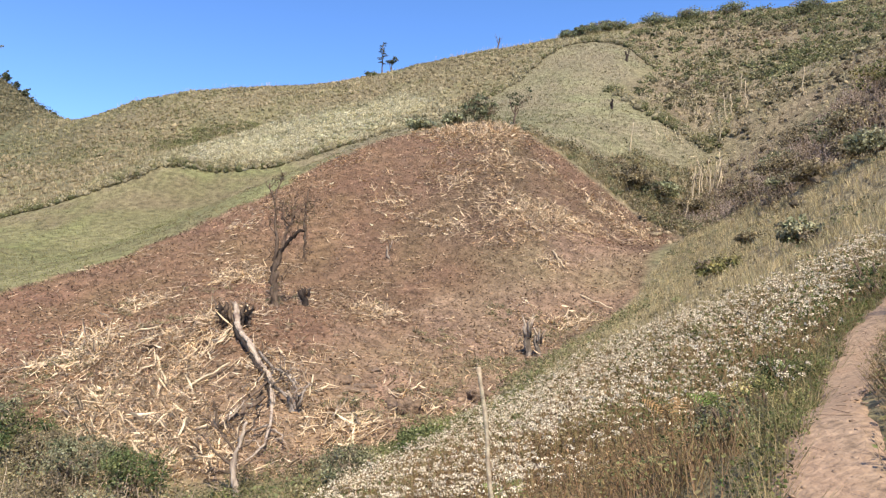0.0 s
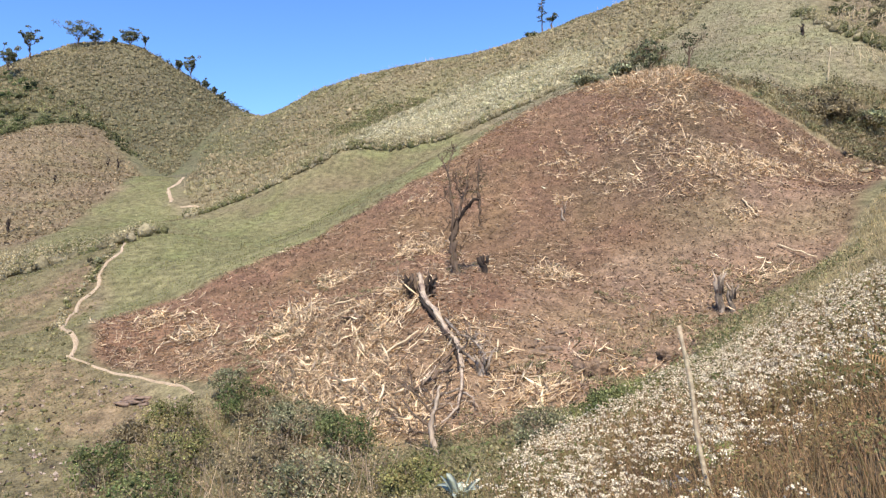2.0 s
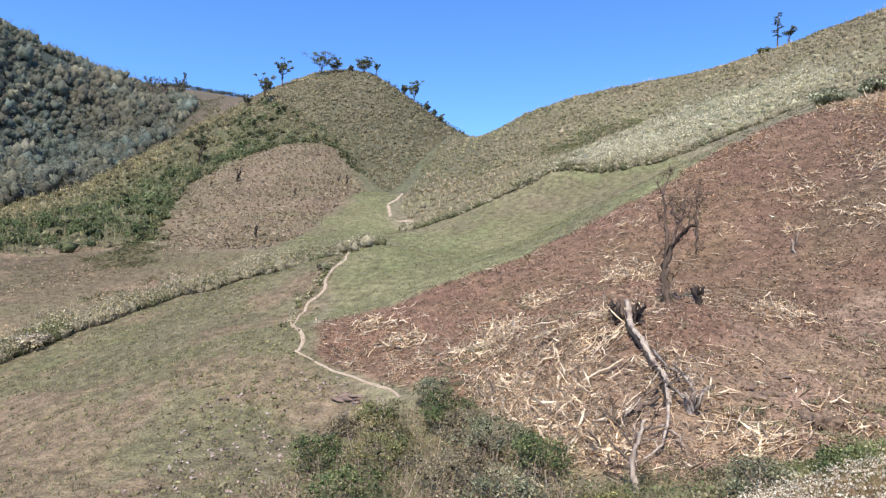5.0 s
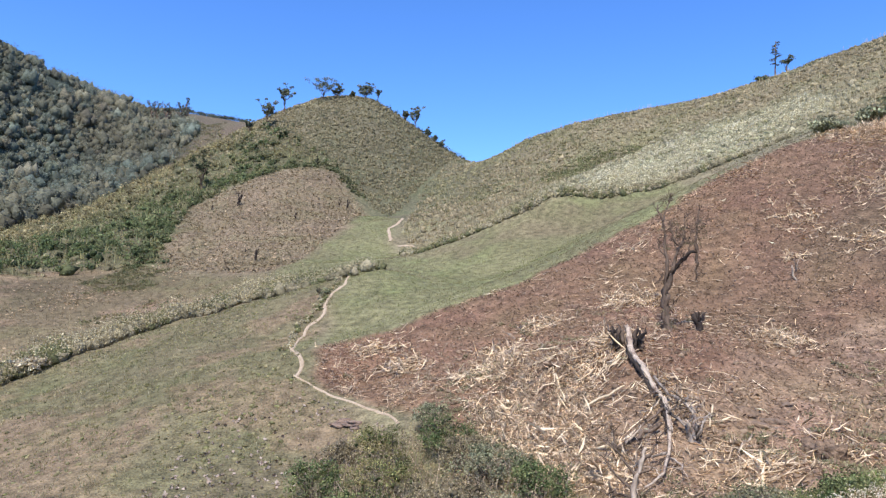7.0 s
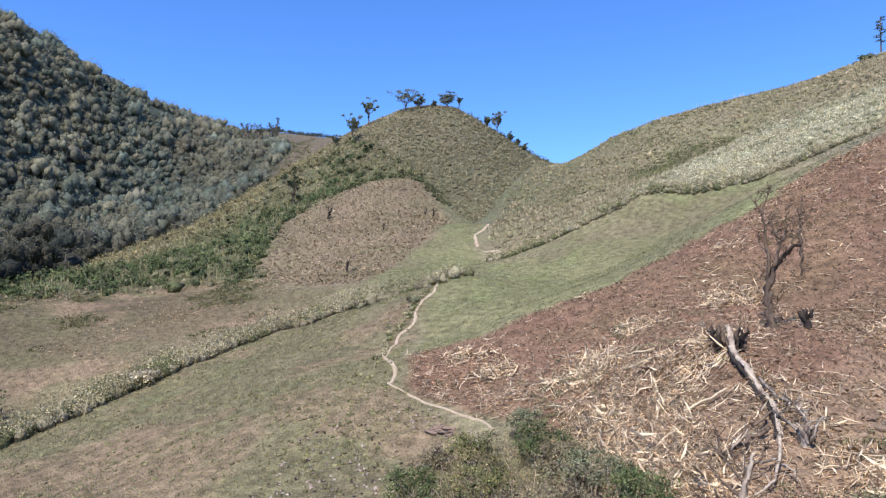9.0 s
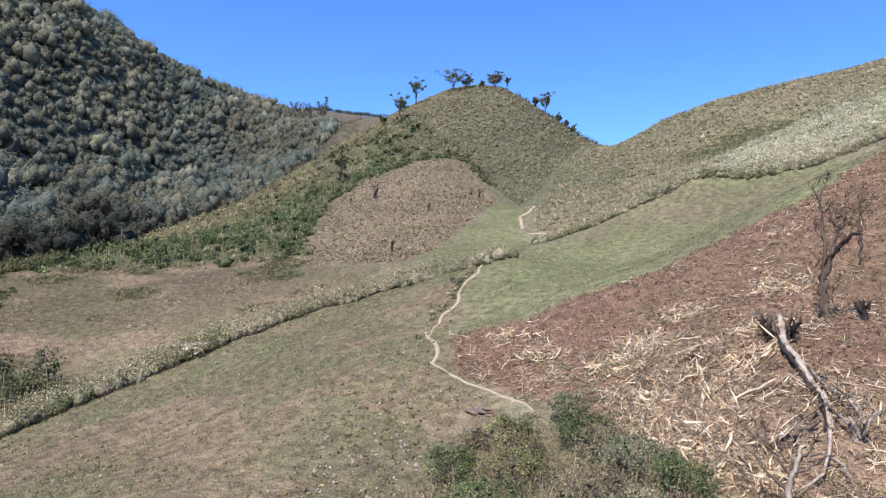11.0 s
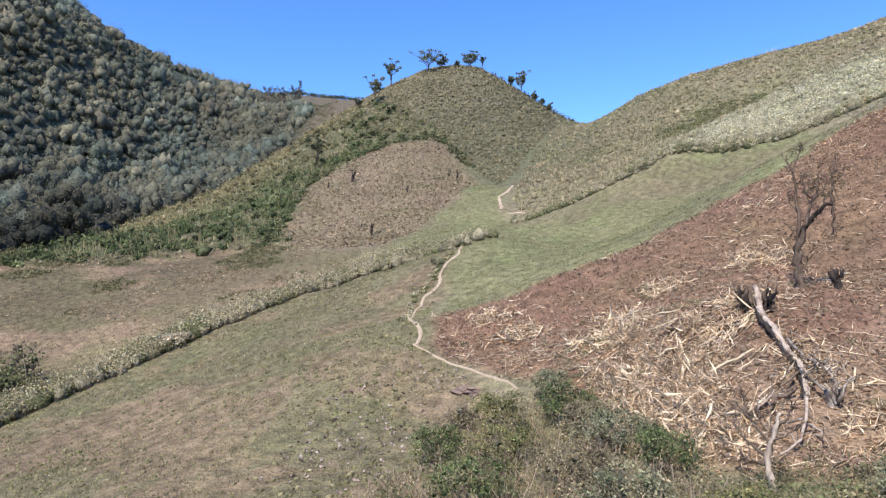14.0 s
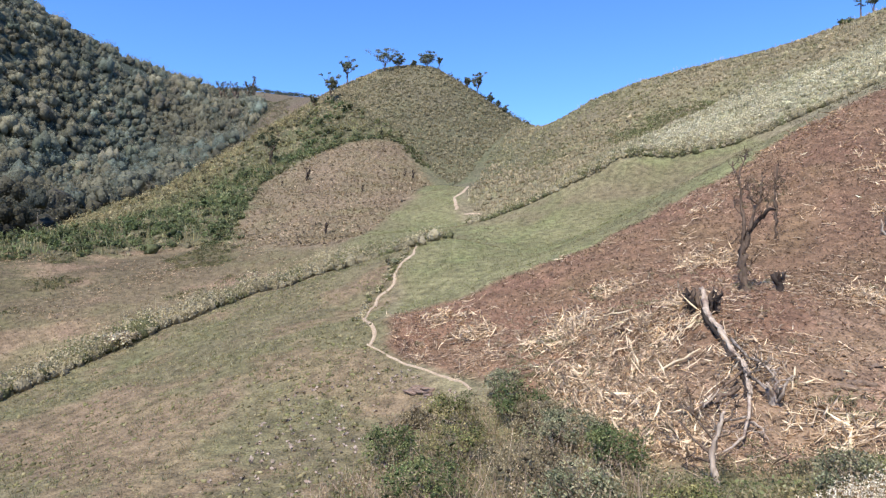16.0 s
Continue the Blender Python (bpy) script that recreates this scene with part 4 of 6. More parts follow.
    p = scattered(BROWN, 4200, lambda x, y: np.clip(-0.05 + 1.3 * vnoise(x, y, 6, 58) + 0.6 * vnoise(x, y, 2, 59), 0.02, 1) * np.clip((y - 34) / 12, 0.1, 1) * np.clip((x + 16) / 10 + np.clip((y - 58) / 14, 0, 1), 0.05, 1))
    leaves(s, p + [0, 0, 0.09], 0.18 + 0.006 * p[:, 1], mixed(len(p), (0.76, 0.59, 0.39), (0.46, 0.33, 0.21), 0.2), 0.0, 0.04, np.tile([0.0, -0.5, 1.0], (len(p), 1)), 0.6)
    mat = [(-20.5, 36.5), (-16.5, 38.2), (-12.6, 36), (-9.6, 31), (-8.2, 26.4), (-11, 25), (-14, 29.5), (-17.6, 31.6)]
    p = scattered(mat, 9500, lambda x, y: np.clip(0.5 + 1.1 * vnoise(x, y, 1.8, 56), 0.06, 1))
    leaves(s, p + np.column_stack([np.zeros((len(p), 2)), 0.03 + 0.16 * rng.random(len(p))]), 0.36, mixed(len(p), (0.82, 0.66, 0.46), (0.54, 0.40, 0.27), 0.2), 0.0, 0.026, np.tile([0.0, -0.5, 1.0], (len(p), 1)), 0.6)
    lying(s, scattered(mat, 420, lambda x, y: np.clip(0.3 + 1.4 * vnoise(x, y, 1.8, 56), 0.03, 1)), 0.7, 0.02, None, 0.3)
    s.stuff("loose_stalks", M_STRAW, "cut pale maize stalks strewn over the cleared field", "stalks")


def lying(s, p, length, r, heading=None, rise=0.12):
    """Stalks lying on the ground at p, with a few dry leaves."""
    n = len(p)
    a = rng.random(n) * 6.283 if heading is None else heading + rng.normal(size=n) * 0.6
    l = length * (0.4 + 0.9 * rng.random(n))
    d = np.column_stack([np.cos(a), np.sin(a)]) * l[:, None]
    e = on_ground(p[:, :2] + d)
    top = p + [0, 0, 0.05]
    e[:, 2] += 0.05 + rise * rng.random(n) * l * 2
    c = mixed(n, (0.84, 0.67, 0.45), (0.36, 0.255, 0.16), 0.2)
    mid = (top + e) / 2 + rng.normal(size=(n, 3)) * 0.015 * l[:, None]
    sticks(s, top, mid, r * (0.7 + 0.6 * rng.random(n)), c, 0.95)
    sticks(s, mid, e, r * 0.8, c, 0.5)
    leaves(s, mid, 0.5, c * 1.02, 0.1, 0.028)


def maize_stubble():
    """Standing dry maize and rank grass on the hill behind."""
    s = Soup()
    p = scattered(BACKHILL, 18000)
    x, y = p[:, 0], p[:, 1]
    pale = inside(PALE, x, y, 12, 5, 9)[:, None]
    green = np.clip(0.15 + vnoise(x, y, 13, 61) + 0.7 * vnoise(x, y, 4, 77), 0, 0.9)[:, None]
    c = green * mixed(len(p), (0.27, 0.25, 0.125), (0.34, 0.30, 0.16), 0.2) + (1 - green) * mixed(len(p), (0.40, 0.325, 0.19), (0.29, 0.24, 0.135), 0.16)
    c = c * (1 - pale) + pale * mixed(len(p), (0.56, 0.51, 0.33), (0.36, 0.345, 0.19), 0.18)
    blades(s, p, 3, 0.6, 0.15, 0.9, c, 0.4)
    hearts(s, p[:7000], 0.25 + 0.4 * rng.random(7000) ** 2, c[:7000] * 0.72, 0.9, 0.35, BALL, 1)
    p = scattered(BACKHILL, 1500, lambda x, y: np.clip(0.4 + vnoise(x, y, 8, 78), 0.05, 1))
    top = p + np.column_stack([rng.normal(size=(len(p), 2)) * 0.15, 1.0 + 0.7 * rng.random(len(p))])
    sticks(s, p - [0, 0, 0.05], top, 0.03, mixed(len(p), (0.50, 0.41, 0.25), (0.30, 0.26, 0.15)))
    # the pale drift of seeding weeds, in low rolling rows
    p = scattered(PALE, 5200, lambda x, y: np.clip(0.35 + 1.2 * vnoise(x * 0.4 + y * 0.5, x - y, 4, 65) + 0.5 * vnoise(x, y, 11, 66), 0.03, 1) * np.clip(inside(PALE, x, y, 20, 8, 9) * 1.8 - 0.5, 0.02, 1))
    puffs(s, p + [0, 0, 0.15], 0.35 + 0.45 * rng.random(len(p)), 13, 0.24, mixed(len(p), (0.70, 0.635, 0.43), (0.48, 0.44, 0.27), 0.15), 0.7, 0.35)
    # green clumps among the dry growth, thickest below the pale drift
    p = scattered(BACKHILL, 2000, lambda x, y: np.clip(0.15 + 0.8 * vnoise(x, y, 11, 61), 0.03, 1))
    puffs(s, p + [0, 0, 0.1], 0.3 + 0.5 * rng.random(len(p)) ** 2, 18, 0.24, mixed(len(p), (0.14, 0.15, 0.065), (0.27, 0.25, 0.125), 0.2), 0.8, 0.5)
    p = scattered([(-62, 142), (-56, 152), (-44, 151), (-38, 147), (-46, 143), (-52, 136), (-58, 136)], 260)
    puffs(s, p + [0, 0, 0.15], 0.5 + 0.6 * rng.random(len(p)), 30, 0.24, mixed(len(p), (0.14, 0.155, 0.065), (0.23, 0.23, 0.10), 0.2), 0.9, 0.5)
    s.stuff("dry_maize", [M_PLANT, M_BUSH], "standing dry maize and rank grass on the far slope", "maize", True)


def bushes(s, p, r, colour, leaf, per, flat=0.9, lobes=3):
    """Rounded, lobed bushes of the radius r at p: loose leaves over an uneven mass tinted dark, as inner shade."""
    n = len(p)
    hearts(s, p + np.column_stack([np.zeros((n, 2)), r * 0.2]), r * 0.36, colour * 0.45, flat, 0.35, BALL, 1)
    puffs(s, p + np.column_stack([np.zeros((n, 2)), r * 0.3]), r * 0.95, per, leaf, colour, flat, 0.5, 0.42, 0.7, 0.5)
    for k in range(lobes):
        a = rng.random(n) * 6.283
        q = p + np.column_stack([np.cos(a) * r * 0.6, np.sin(a) * r * 0.6, r * (0.2 + 0.6 * rng.random(n))])
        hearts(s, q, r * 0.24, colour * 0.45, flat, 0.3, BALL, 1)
        puffs(s, q, r * 0.5, per // 3, leaf, colour * 1.05, flat, 0.5, 0.42, 0.7, 0.5)


def hillside_scrub():
    s = Soup()
    rest = [(-98, 134), (-113, 198), (-132, 210), (-150, 198), (-165, 182), (-215, 172), (-232, 150), (-214, 95), (-172, 54), (-122, 34), (-103, 72), (-133, 102), (-131, 131), (-124, 143)]
    for outline, n in ((CONE, 13000), (rest, 11000)):
        p = scattered(outline, n)
        x, y = p[:, 0], p[:, 1]
        # west flank paler: yellower grass, with its sunlight painted into the tint
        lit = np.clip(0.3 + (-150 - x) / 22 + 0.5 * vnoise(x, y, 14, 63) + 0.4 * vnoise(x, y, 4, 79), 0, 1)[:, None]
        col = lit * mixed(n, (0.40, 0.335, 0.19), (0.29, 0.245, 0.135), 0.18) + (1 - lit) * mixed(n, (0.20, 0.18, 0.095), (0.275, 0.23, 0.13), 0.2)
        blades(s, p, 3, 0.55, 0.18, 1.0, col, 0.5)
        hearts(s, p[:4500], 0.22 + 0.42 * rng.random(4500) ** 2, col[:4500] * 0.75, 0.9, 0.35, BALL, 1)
    p = scattered(CONE, 1100, lambda x, y: np.clip(0.4 + vnoise(x, y, 9, 80), 0.08, 1))
    r = 0.3 + 0.8 * rng.random(len(p)) ** 3
    puffs(s, p + [0, 0, 0.1], r, 20, 0.28, mixed(len(p), (0.10, 0.115, 0.055), (0.22, 0.19, 0.11), 0.22), 0.9, 0.5)
    p = scattered(CONE, 500)
    top = p + np.column_stack([rng.normal(size=(500, 2)) * 0.2, 0.9 + 0.9 * rng.random(500)])
    sticks(s, p - [0, 0, 0.1], top, 0.045, mixed(500, (0.42, 0.35, 0.21), (0.28, 0.24, 0.14)))
    # leafy bushes up the near flank: green in the middle, yellowing towards the woods
    p = scattered(BUSHY, 1250)
    rr = 0.6 + 1.9 * rng.random(len(p)) ** 2.2
    lush = np.clip(0.5 + 0.9 * vnoise(p[:, 0], p[:, 1], 14, 62) + (p[:, 0] + 158) / 28, 0, 1)[:, None]
    col = lush * mixed(len(p), (0.105, 0.14, 0.05), (0.185, 0.20, 0.085), 0.25) + (1 - lush) * mixed(len(p), (0.40, 0.33, 0.165), (0.28, 0.24, 0.115), 0.2)
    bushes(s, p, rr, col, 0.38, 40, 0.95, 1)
    saddle = [(-300, 192), (-330, 245), (-430, 332), (-520, 400), (-430, 380), (-300, 250), (-236, 168), (-240, 140)]
    p = scattered(saddle, 1100)
    puffs(s, p + [0, 0, 0.4], 0.8 + 1.8 * rng.random(1100) ** 2, 26, 0.55, mixed(1100, (0.14, 0.15, 0.075), (0.30, 0.235, 0.14), 0.2))
    p = scattered(BUSHY, 900)
    blades(s, p, 9, 1.9, 0.14, 0.4, mixed(len(p), (0.23, 0.26, 0.11), (0.42, 0.35, 0.18), 0.2), 0.8)
    edge = np.array([(-103, 72), (-118, 86), (-133, 102), (-132, 116), (-131, 130), (-125, 143), (-114, 138), (-103, 133)], float)
    k = np.sort(rng.random(380)) ** 1.25 * 6.4
    q = np.column_stack([np.interp(k, np.arange(8), edge[:, 0]), np.interp(k, np.arange(8), edge[:, 1])])
    q = q + unit(q - [-105, 105]) * (rng.random((380, 1)) ** 1.5 * 3.0) + rng.normal(size=(380, 2)) * 0.7
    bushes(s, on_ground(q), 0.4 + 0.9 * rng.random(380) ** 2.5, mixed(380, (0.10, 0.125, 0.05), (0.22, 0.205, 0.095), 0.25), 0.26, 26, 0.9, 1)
    flank = np.array([(-146, 193), (-139, 200), (-132, 205), (-124, 203), (-116, 198)], float)
    k = rng.random(130) * 4
    q = np.column_stack([np.interp(k, np.arange(5), flank[:, 0]), np.interp(k, np.arange(5), flank[:, 1])]) + rng.normal(size=(130, 2)) * 1.6
    bushes(s, on_ground(q), 0.6 + 1.1 * rng.random(130) ** 1.6, mixed(130, (0.10, 0.115, 0.06), (0.20, 0.185, 0.10), 0.2), 0.3, 30, 1.2, 1)
    p = scattered(FALLOW, 170)
    puffs(s, p, 0.25 + 0.4 * rng.random(len(p)) ** 2, 20, 0.2, mixed(len(p), (0.075, 0.08, 0.042), (0.17, 0.14, 0.075), 0.2))
    p = scattered(BEYOND, 620, lambda x, y: np.clip((-74 - x) / 15, 0.03, 1) * (vnoise(x, y, 7, 64) > 0.25))
    puffs(s, p, 0.25 + 0.6 * rng.random(len(p)) ** 1.5, 34, 0.2, mixed(len(p), (0.13, 0.14, 0.06), (0.24, 0.20, 0.10), 0.2), 0.7)
    p = scattered([(-100, 17), (-116, 22), (-109, 31), (-101, 25)], 80)
    bushes(s, p, 0.3 + 0.7 * rng.random(80) ** 2, mixed(80, (0.12, 0.14, 0.055), (0.25, 0.22, 0.105), 0.22), 0.2, 44, 0.7, 1)
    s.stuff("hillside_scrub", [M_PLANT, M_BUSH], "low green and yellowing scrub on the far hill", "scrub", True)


def right_scrub():
    """The rough hillside: dry grass below dusky bushes, bare twigs and stands of pale stalks."""
    s = Soup()
    p = scattered(RIGHTSCRUB, 14000)
    far = np.hypot(p[:, 0], p[:, 1])
    green = np.clip(0.45 + 0.9 * vnoise(p[:, 0], p[:, 1], 12, 71), 0, 1)[:, None]
    col = green * mixed(len(p), (0.20, 0.195, 0.095), (0.31, 0.27, 0.15), 0.2) + (1 - green) * mixed(len(p), (0.38, 0.31, 0.19), (0.25, 0.19, 0.125), 0.2)
    blades(s, p, 3, 0.55, np.clip(far * 0.0011, 0.03, 0.16), 0.9, col, 0.5)
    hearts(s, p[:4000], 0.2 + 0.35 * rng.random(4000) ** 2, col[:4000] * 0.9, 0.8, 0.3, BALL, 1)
    p = scattered(RIGHTSCRUB, 1500, lambda x, y: np.clip(0.4 + vnoise(x, y, 11, 76) + 0.5 * vnoise(x, y, 4, 71), 0.03, 1))
    far = np.hypot(p[:, 0], p[:, 1])
    hue = np.clip(0.5 + 1.2 * vnoise(p[:, 0], p[:, 1], 16, 72) + (p[:, 1] - 110) / 80, 0, 1)[:, None]
    col = hue * mixed(len(p), (0.13, 0.145, 0.065), (0.24, 0.235, 0.11), 0.25) + (1 - hue) * mixed(len(p), (0.20, 0.155, 0.105), (0.28, 0.225, 0.145), 0.22)
    bushes(s, p, 0.35 + 1.1 * rng.random(len(p)) ** 2.5, col, np.clip(far * 0.0028, 0.12, 0.38), 26, 0.9, 0)
    p = scattered([(46, 120), (44, 163), (62, 190), (98, 183), (100, 130), (70, 105)], 520)
    bushes(s, p, 0.5 + 1.3 * rng.random(520) ** 2.5, mixed(520, (0.13, 0.155, 0.065), (0.28, 0.26, 0.13), 0.22), 0.38, 26, 0.9, 0)
    # pale stalks in stands
    for poly, n, tall in (([(31, 103), (48, 103), (54, 122), (37, 119)], 130, 1.7), ([(31, 86), (38, 91), (40, 97), (34, 96)], 46, 2.6), ([(48, 128), (66, 140), (70, 168), (50, 165)], 260, 1.6), ([(36, 108), (44, 107), (40, 124), (34, 122)], 80, 1.6)):
        p = scattered(poly, n, lambda x, y: np.clip(0.35 + 1.2 * vnoise(x, y, 5, 73), 0.03, 1))
        top = p + np.column_stack([rng.normal(size=(n, 2)) * 0.4, tall * (0.4 + 0.7 * rng.random(n))])
        sticks(s, p - [0, 0, 0.1], top, 0.04, mixed(n, (0.56, 0.47, 0.31), (0.34, 0.28, 0.18)))
        leaves(s, top - [0, 0, 0.3], 0.7, mixed(n, (0.52, 0.44, 0.28), (0.36, 0.30, 0.18)), 0.3, 0.12)
    # dusky twiggy growth on the steep bank over the gully
    steep = [(26, 64), (29, 84), (40, 96), (52, 84), (46, 52), (32, 38), (24, 46)]
    p = scattered(steep, 620, lambda x, y: np.clip(0.5 + vnoise(x, y, 7, 72), 0.08, 1))
    r = 0.4 + 0.8 * rng.random(620) ** 1.6
    bushes(s, p, r, mixed(620, (0.20, 0.15, 0.115), (0.25, 0.20, 0.13), 0.2), 0.16, 40, 0.9, 0)
    p = scattered(steep, 5200)
    top = p + rng.normal(size=(5200, 3)) * [0.5, 0.5, 0.3] + [0, 0, 1.3]
    sticks(s, p - [0, 0, 0.1], top, 0.016, mixed(5200, (0.36, 0.29, 0.235), (0.17, 0.125, 0.10)))
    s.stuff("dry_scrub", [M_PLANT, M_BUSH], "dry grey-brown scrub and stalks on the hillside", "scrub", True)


def hedge_strip(name, line, wide, tall, n, label, dark=0.25):
    """A band of rank seeding weeds: fluffy pale heads over a leafy foot, darkened for its shaded side. wide: at both
    ends of the line.
    """
    s = Soup()
    p = np.array(line, float)
    seg = np.concatenate([[0], np.cumsum(np.hypot(*np.diff(p, axis=0).T))])
    t = rng.random(n) * seg[-1]
    w = np.interp(t / seg[-1], [0, 0.35, 1], wide)[:, None] * (0.75 + 0.45 * vnoise(t, t * 0, 4.0, 81)[:, None])
    q = np.column_stack([np.interp(t, seg, p[:, 0]), np.interp(t, seg, p[:, 1])]) + rng.uniform(-1, 1, (n, 2)) * w / 2
    c = on_ground(q)
    drift = vnoise(q[:, 0], q[:, 1], 5.0, 82)[:, None] * 0.4 + 0.25 * vnoise(q[:, 0], q[:, 1], 1.6, 84)[:, None] + rng.random((n, 1))
    col = np.where(drift > dark + 0.1, mixed(n, (0.54, 0.465, 0.29), (0.36, 0.315, 0.18)), mixed(n, (0.23, 0.23, 0.10), (0.17, 0.175, 0.075)))
    h = tall * (0.62 + 0.66 * rng.random(n)) * (1 + 0.45 * vnoise(q[:, 0], q[:, 1], 1.9, 83))
    # cores at half tint, imitating shade inside the weeds
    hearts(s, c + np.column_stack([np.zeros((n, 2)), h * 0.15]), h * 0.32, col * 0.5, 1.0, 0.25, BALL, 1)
    puffs(s, c + np.column_stack([np.zeros((n, 2)), h * 0.35]), h * 0.55, 30, 0.145, col, 1.0, 0.4, 0.45, 0.5)
    blades(s, c, 2, h * 1.1, 0.05, 0.5, col * 0.95, tall * 0.4)
    # dark leaf puffs along the edge towards the eye, painting its shaded side
    m = n // 4
    foot = np.column_stack([np.interp(t[:m], seg, p[:, 0]), np.interp(t[:m], seg, p[:, 1])])
    foot = foot - unit(foot) * w[:m] * 0.5
    puffs(s, on_ground(foot) + [0, 0, tall * 0.15], tall * (0.14 + 0.16 * rng.random(m)), 24, 0.13, mixed(m, (0.09, 0.095, 0.045), (0.17, 0.155, 0.08), 0.2), 0.8)
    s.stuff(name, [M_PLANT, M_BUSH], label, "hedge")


def stand(poly, gap):
    """Places spread evenly but not in rows over an outline."""
    p = np.array(poly)
    lo, hi = p.min(0), p.max(0)
    xx, yy = np.meshgrid(np.arange(lo[0], hi[0], gap), np.arange(lo[1], hi[1], gap))
    q = np.column_stack([xx.ravel(), yy.ravel()])
    q[:, 0] += gap * 0.5 * (np.round((q[:, 1] - lo[1]) / gap) % 2)
    q += rng.uniform(-0.42, 0.42, q.shape) * gap
    return on_ground(q[inside(poly, q[:, 0], q[:, 1], 3, 2) > 0.5])


def forest():
    s = Soup()
    # canopy: lobed crowns on bare stems, with dark hollows between them
    for gap, canopy in ((7.6, True), (4.4, False)):
        p = stand(WOODS, gap)
        p = p[(np.hypot(p[:, 0] + 416, p[:, 1] - 304) > 24) | (rng.random(len(p)) < 0.2)]
        p = p[(np.hypot(p[:, 0], p[:, 1]) < 480) | (p[:, 1] > 265) | (rng.random(len(p)) < 0.25)]
        if canopy:
            p = p[vnoise(p[:, 0], p[:, 1], 15, 94) + 0.5 * rng.normal(size=len(p)) > -0.55]
        n = len(p)
        dist = np.hypot(p[:, 0], p[:, 1])
        patch = 0.5 + 0.5 * vnoise(p[:, 0], p[:, 1], 30, 91)
        big = rng.random(n) ** 1.8
        tall, r = (4.5 + 4.0 * patch + 8.5 * big, 2.0 + 1.0 * patch + 3.8 * big) if canopy else (2.2 + 2.2 * rng.random(n), 2.0 + 1.4 * rng.random(n))
        tall = tall * (1 - 0.32 * np.clip((dist - 290) / 90, 0, 1))
        hue = np.clip(0.5 + 0.9 * vnoise(p[:, 0], p[:, 1], 38, 92) + 0.5 * rng.normal(size=n), 0, 1)[:, None]
        col = (np.array((0.130, 0.150, 0.112)) * (1 - hue) + np.array((0.186, 0.172, 0.108)) * hue) * (1 + 0.12 * rng.normal(size=(n, 1))).clip(0.6, 1.5)
        odd = rng.random(n)[:, None]
        col = np.where(odd < 0.08, mixed(n, (0.20, 0.175, 0.115), (0.16, 0.15, 0.10)), col)
        col = np.where(odd > 0.93, mixed(n, (0.15, 0.158, 0.112), (0.12, 0.135, 0.088)), col)
        # haze put into leaf colour: paler with distance; undergrowth dimmed like shaded hollows
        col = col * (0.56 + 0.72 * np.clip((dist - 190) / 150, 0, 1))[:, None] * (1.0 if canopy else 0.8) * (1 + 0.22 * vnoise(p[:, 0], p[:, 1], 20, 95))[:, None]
        sticks(s, p - [0, 0, 0.5], p + np.column_stack([np.zeros((n, 2)), tall * 0.55]), 0.13, mixed(n, (0.26, 0.23, 0.18), (0.12, 0.10, 0.08)))
        close = dist < 190
        r = np.where(close, np.minimum(r, 3.8), r)
        up = np.zeros((n, 3))
        up[:, 2] = tall - r * (0.95 if canopy else 0.4)
        core = np.where(close, 0.5, 0.58 if canopy else 0.8)
        # inner masses tinted darker than the leaves, imitating shade within crowns
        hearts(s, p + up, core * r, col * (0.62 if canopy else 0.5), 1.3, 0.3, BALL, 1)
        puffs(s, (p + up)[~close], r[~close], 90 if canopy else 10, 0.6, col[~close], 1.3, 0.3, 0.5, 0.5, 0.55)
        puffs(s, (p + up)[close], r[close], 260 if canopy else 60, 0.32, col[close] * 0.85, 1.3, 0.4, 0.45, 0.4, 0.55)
        turn = rng.random(n) * 6.283
        for k in range(4 if canopy else 1):
            a = turn + k * 1.6 + 0.5 * rng.normal(size=n)
            q = p + np.column_stack([np.cos(a) * r * 0.66, np.sin(a) * r * 0.66, tall - r * (0.8 + 0.9 * rng.random(n) if canopy else 0.5)])
            rr = r * (0.34 + 0.22 * rng.random(n))
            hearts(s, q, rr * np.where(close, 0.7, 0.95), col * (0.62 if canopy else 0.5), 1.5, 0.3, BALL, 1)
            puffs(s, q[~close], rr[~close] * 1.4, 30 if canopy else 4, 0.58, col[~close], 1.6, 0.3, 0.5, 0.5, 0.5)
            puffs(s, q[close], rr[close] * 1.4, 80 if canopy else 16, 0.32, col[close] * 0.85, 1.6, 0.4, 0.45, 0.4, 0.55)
    p = scattered([(-625, 440), (-560, 512), (-535, 490), (-600, 425)], 170)
    puffs(s, p + [0, 0, 1.2], 2.0 + 1.8 * rng.random(170), 22, 1.2, mixed(170, (0.07, 0.085, 0.07), (0.11, 0.12, 0.08)))
    # yellowing bushes along the woods' rim
    rim = [(-132, 42), (-124, 38), (-117, 22), (-108, 10), (-103, 4), (-108, -6), (-122, 4), (-134, 26)]
    p = scattered(rim, 420)
    gold = vnoise(p[:, 0], p[:, 1], 7, 96)[:, None] + 0.5 * rng.normal(size=(len(p), 1)) > 0.1
    bushes(s, p, 0.7 + 1.3 * rng.random(len(p)) ** 1.6, np.where(gold, mixed(len(p), (0.30, 0.25, 0.115), (0.22, 0.195, 0.09), 0.2), mixed(len(p), (0.12, 0.125, 0.055), (0.22, 0.19, 0.09), 0.22)), 0.26, 60, 0.95, 1)
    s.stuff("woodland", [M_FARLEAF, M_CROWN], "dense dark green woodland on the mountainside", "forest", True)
    # the wooded gully below the strip of weeds
    s = Soup()
    p = scattered(GULLYWOOD, 90)
    blades(s, p, 20, 2.4, 0.08, 0.4, mixed(len(p), (0.24, 0.25, 0.12), (0.38, 0.31, 0.18), 0.2), 0.6)
    n = 560
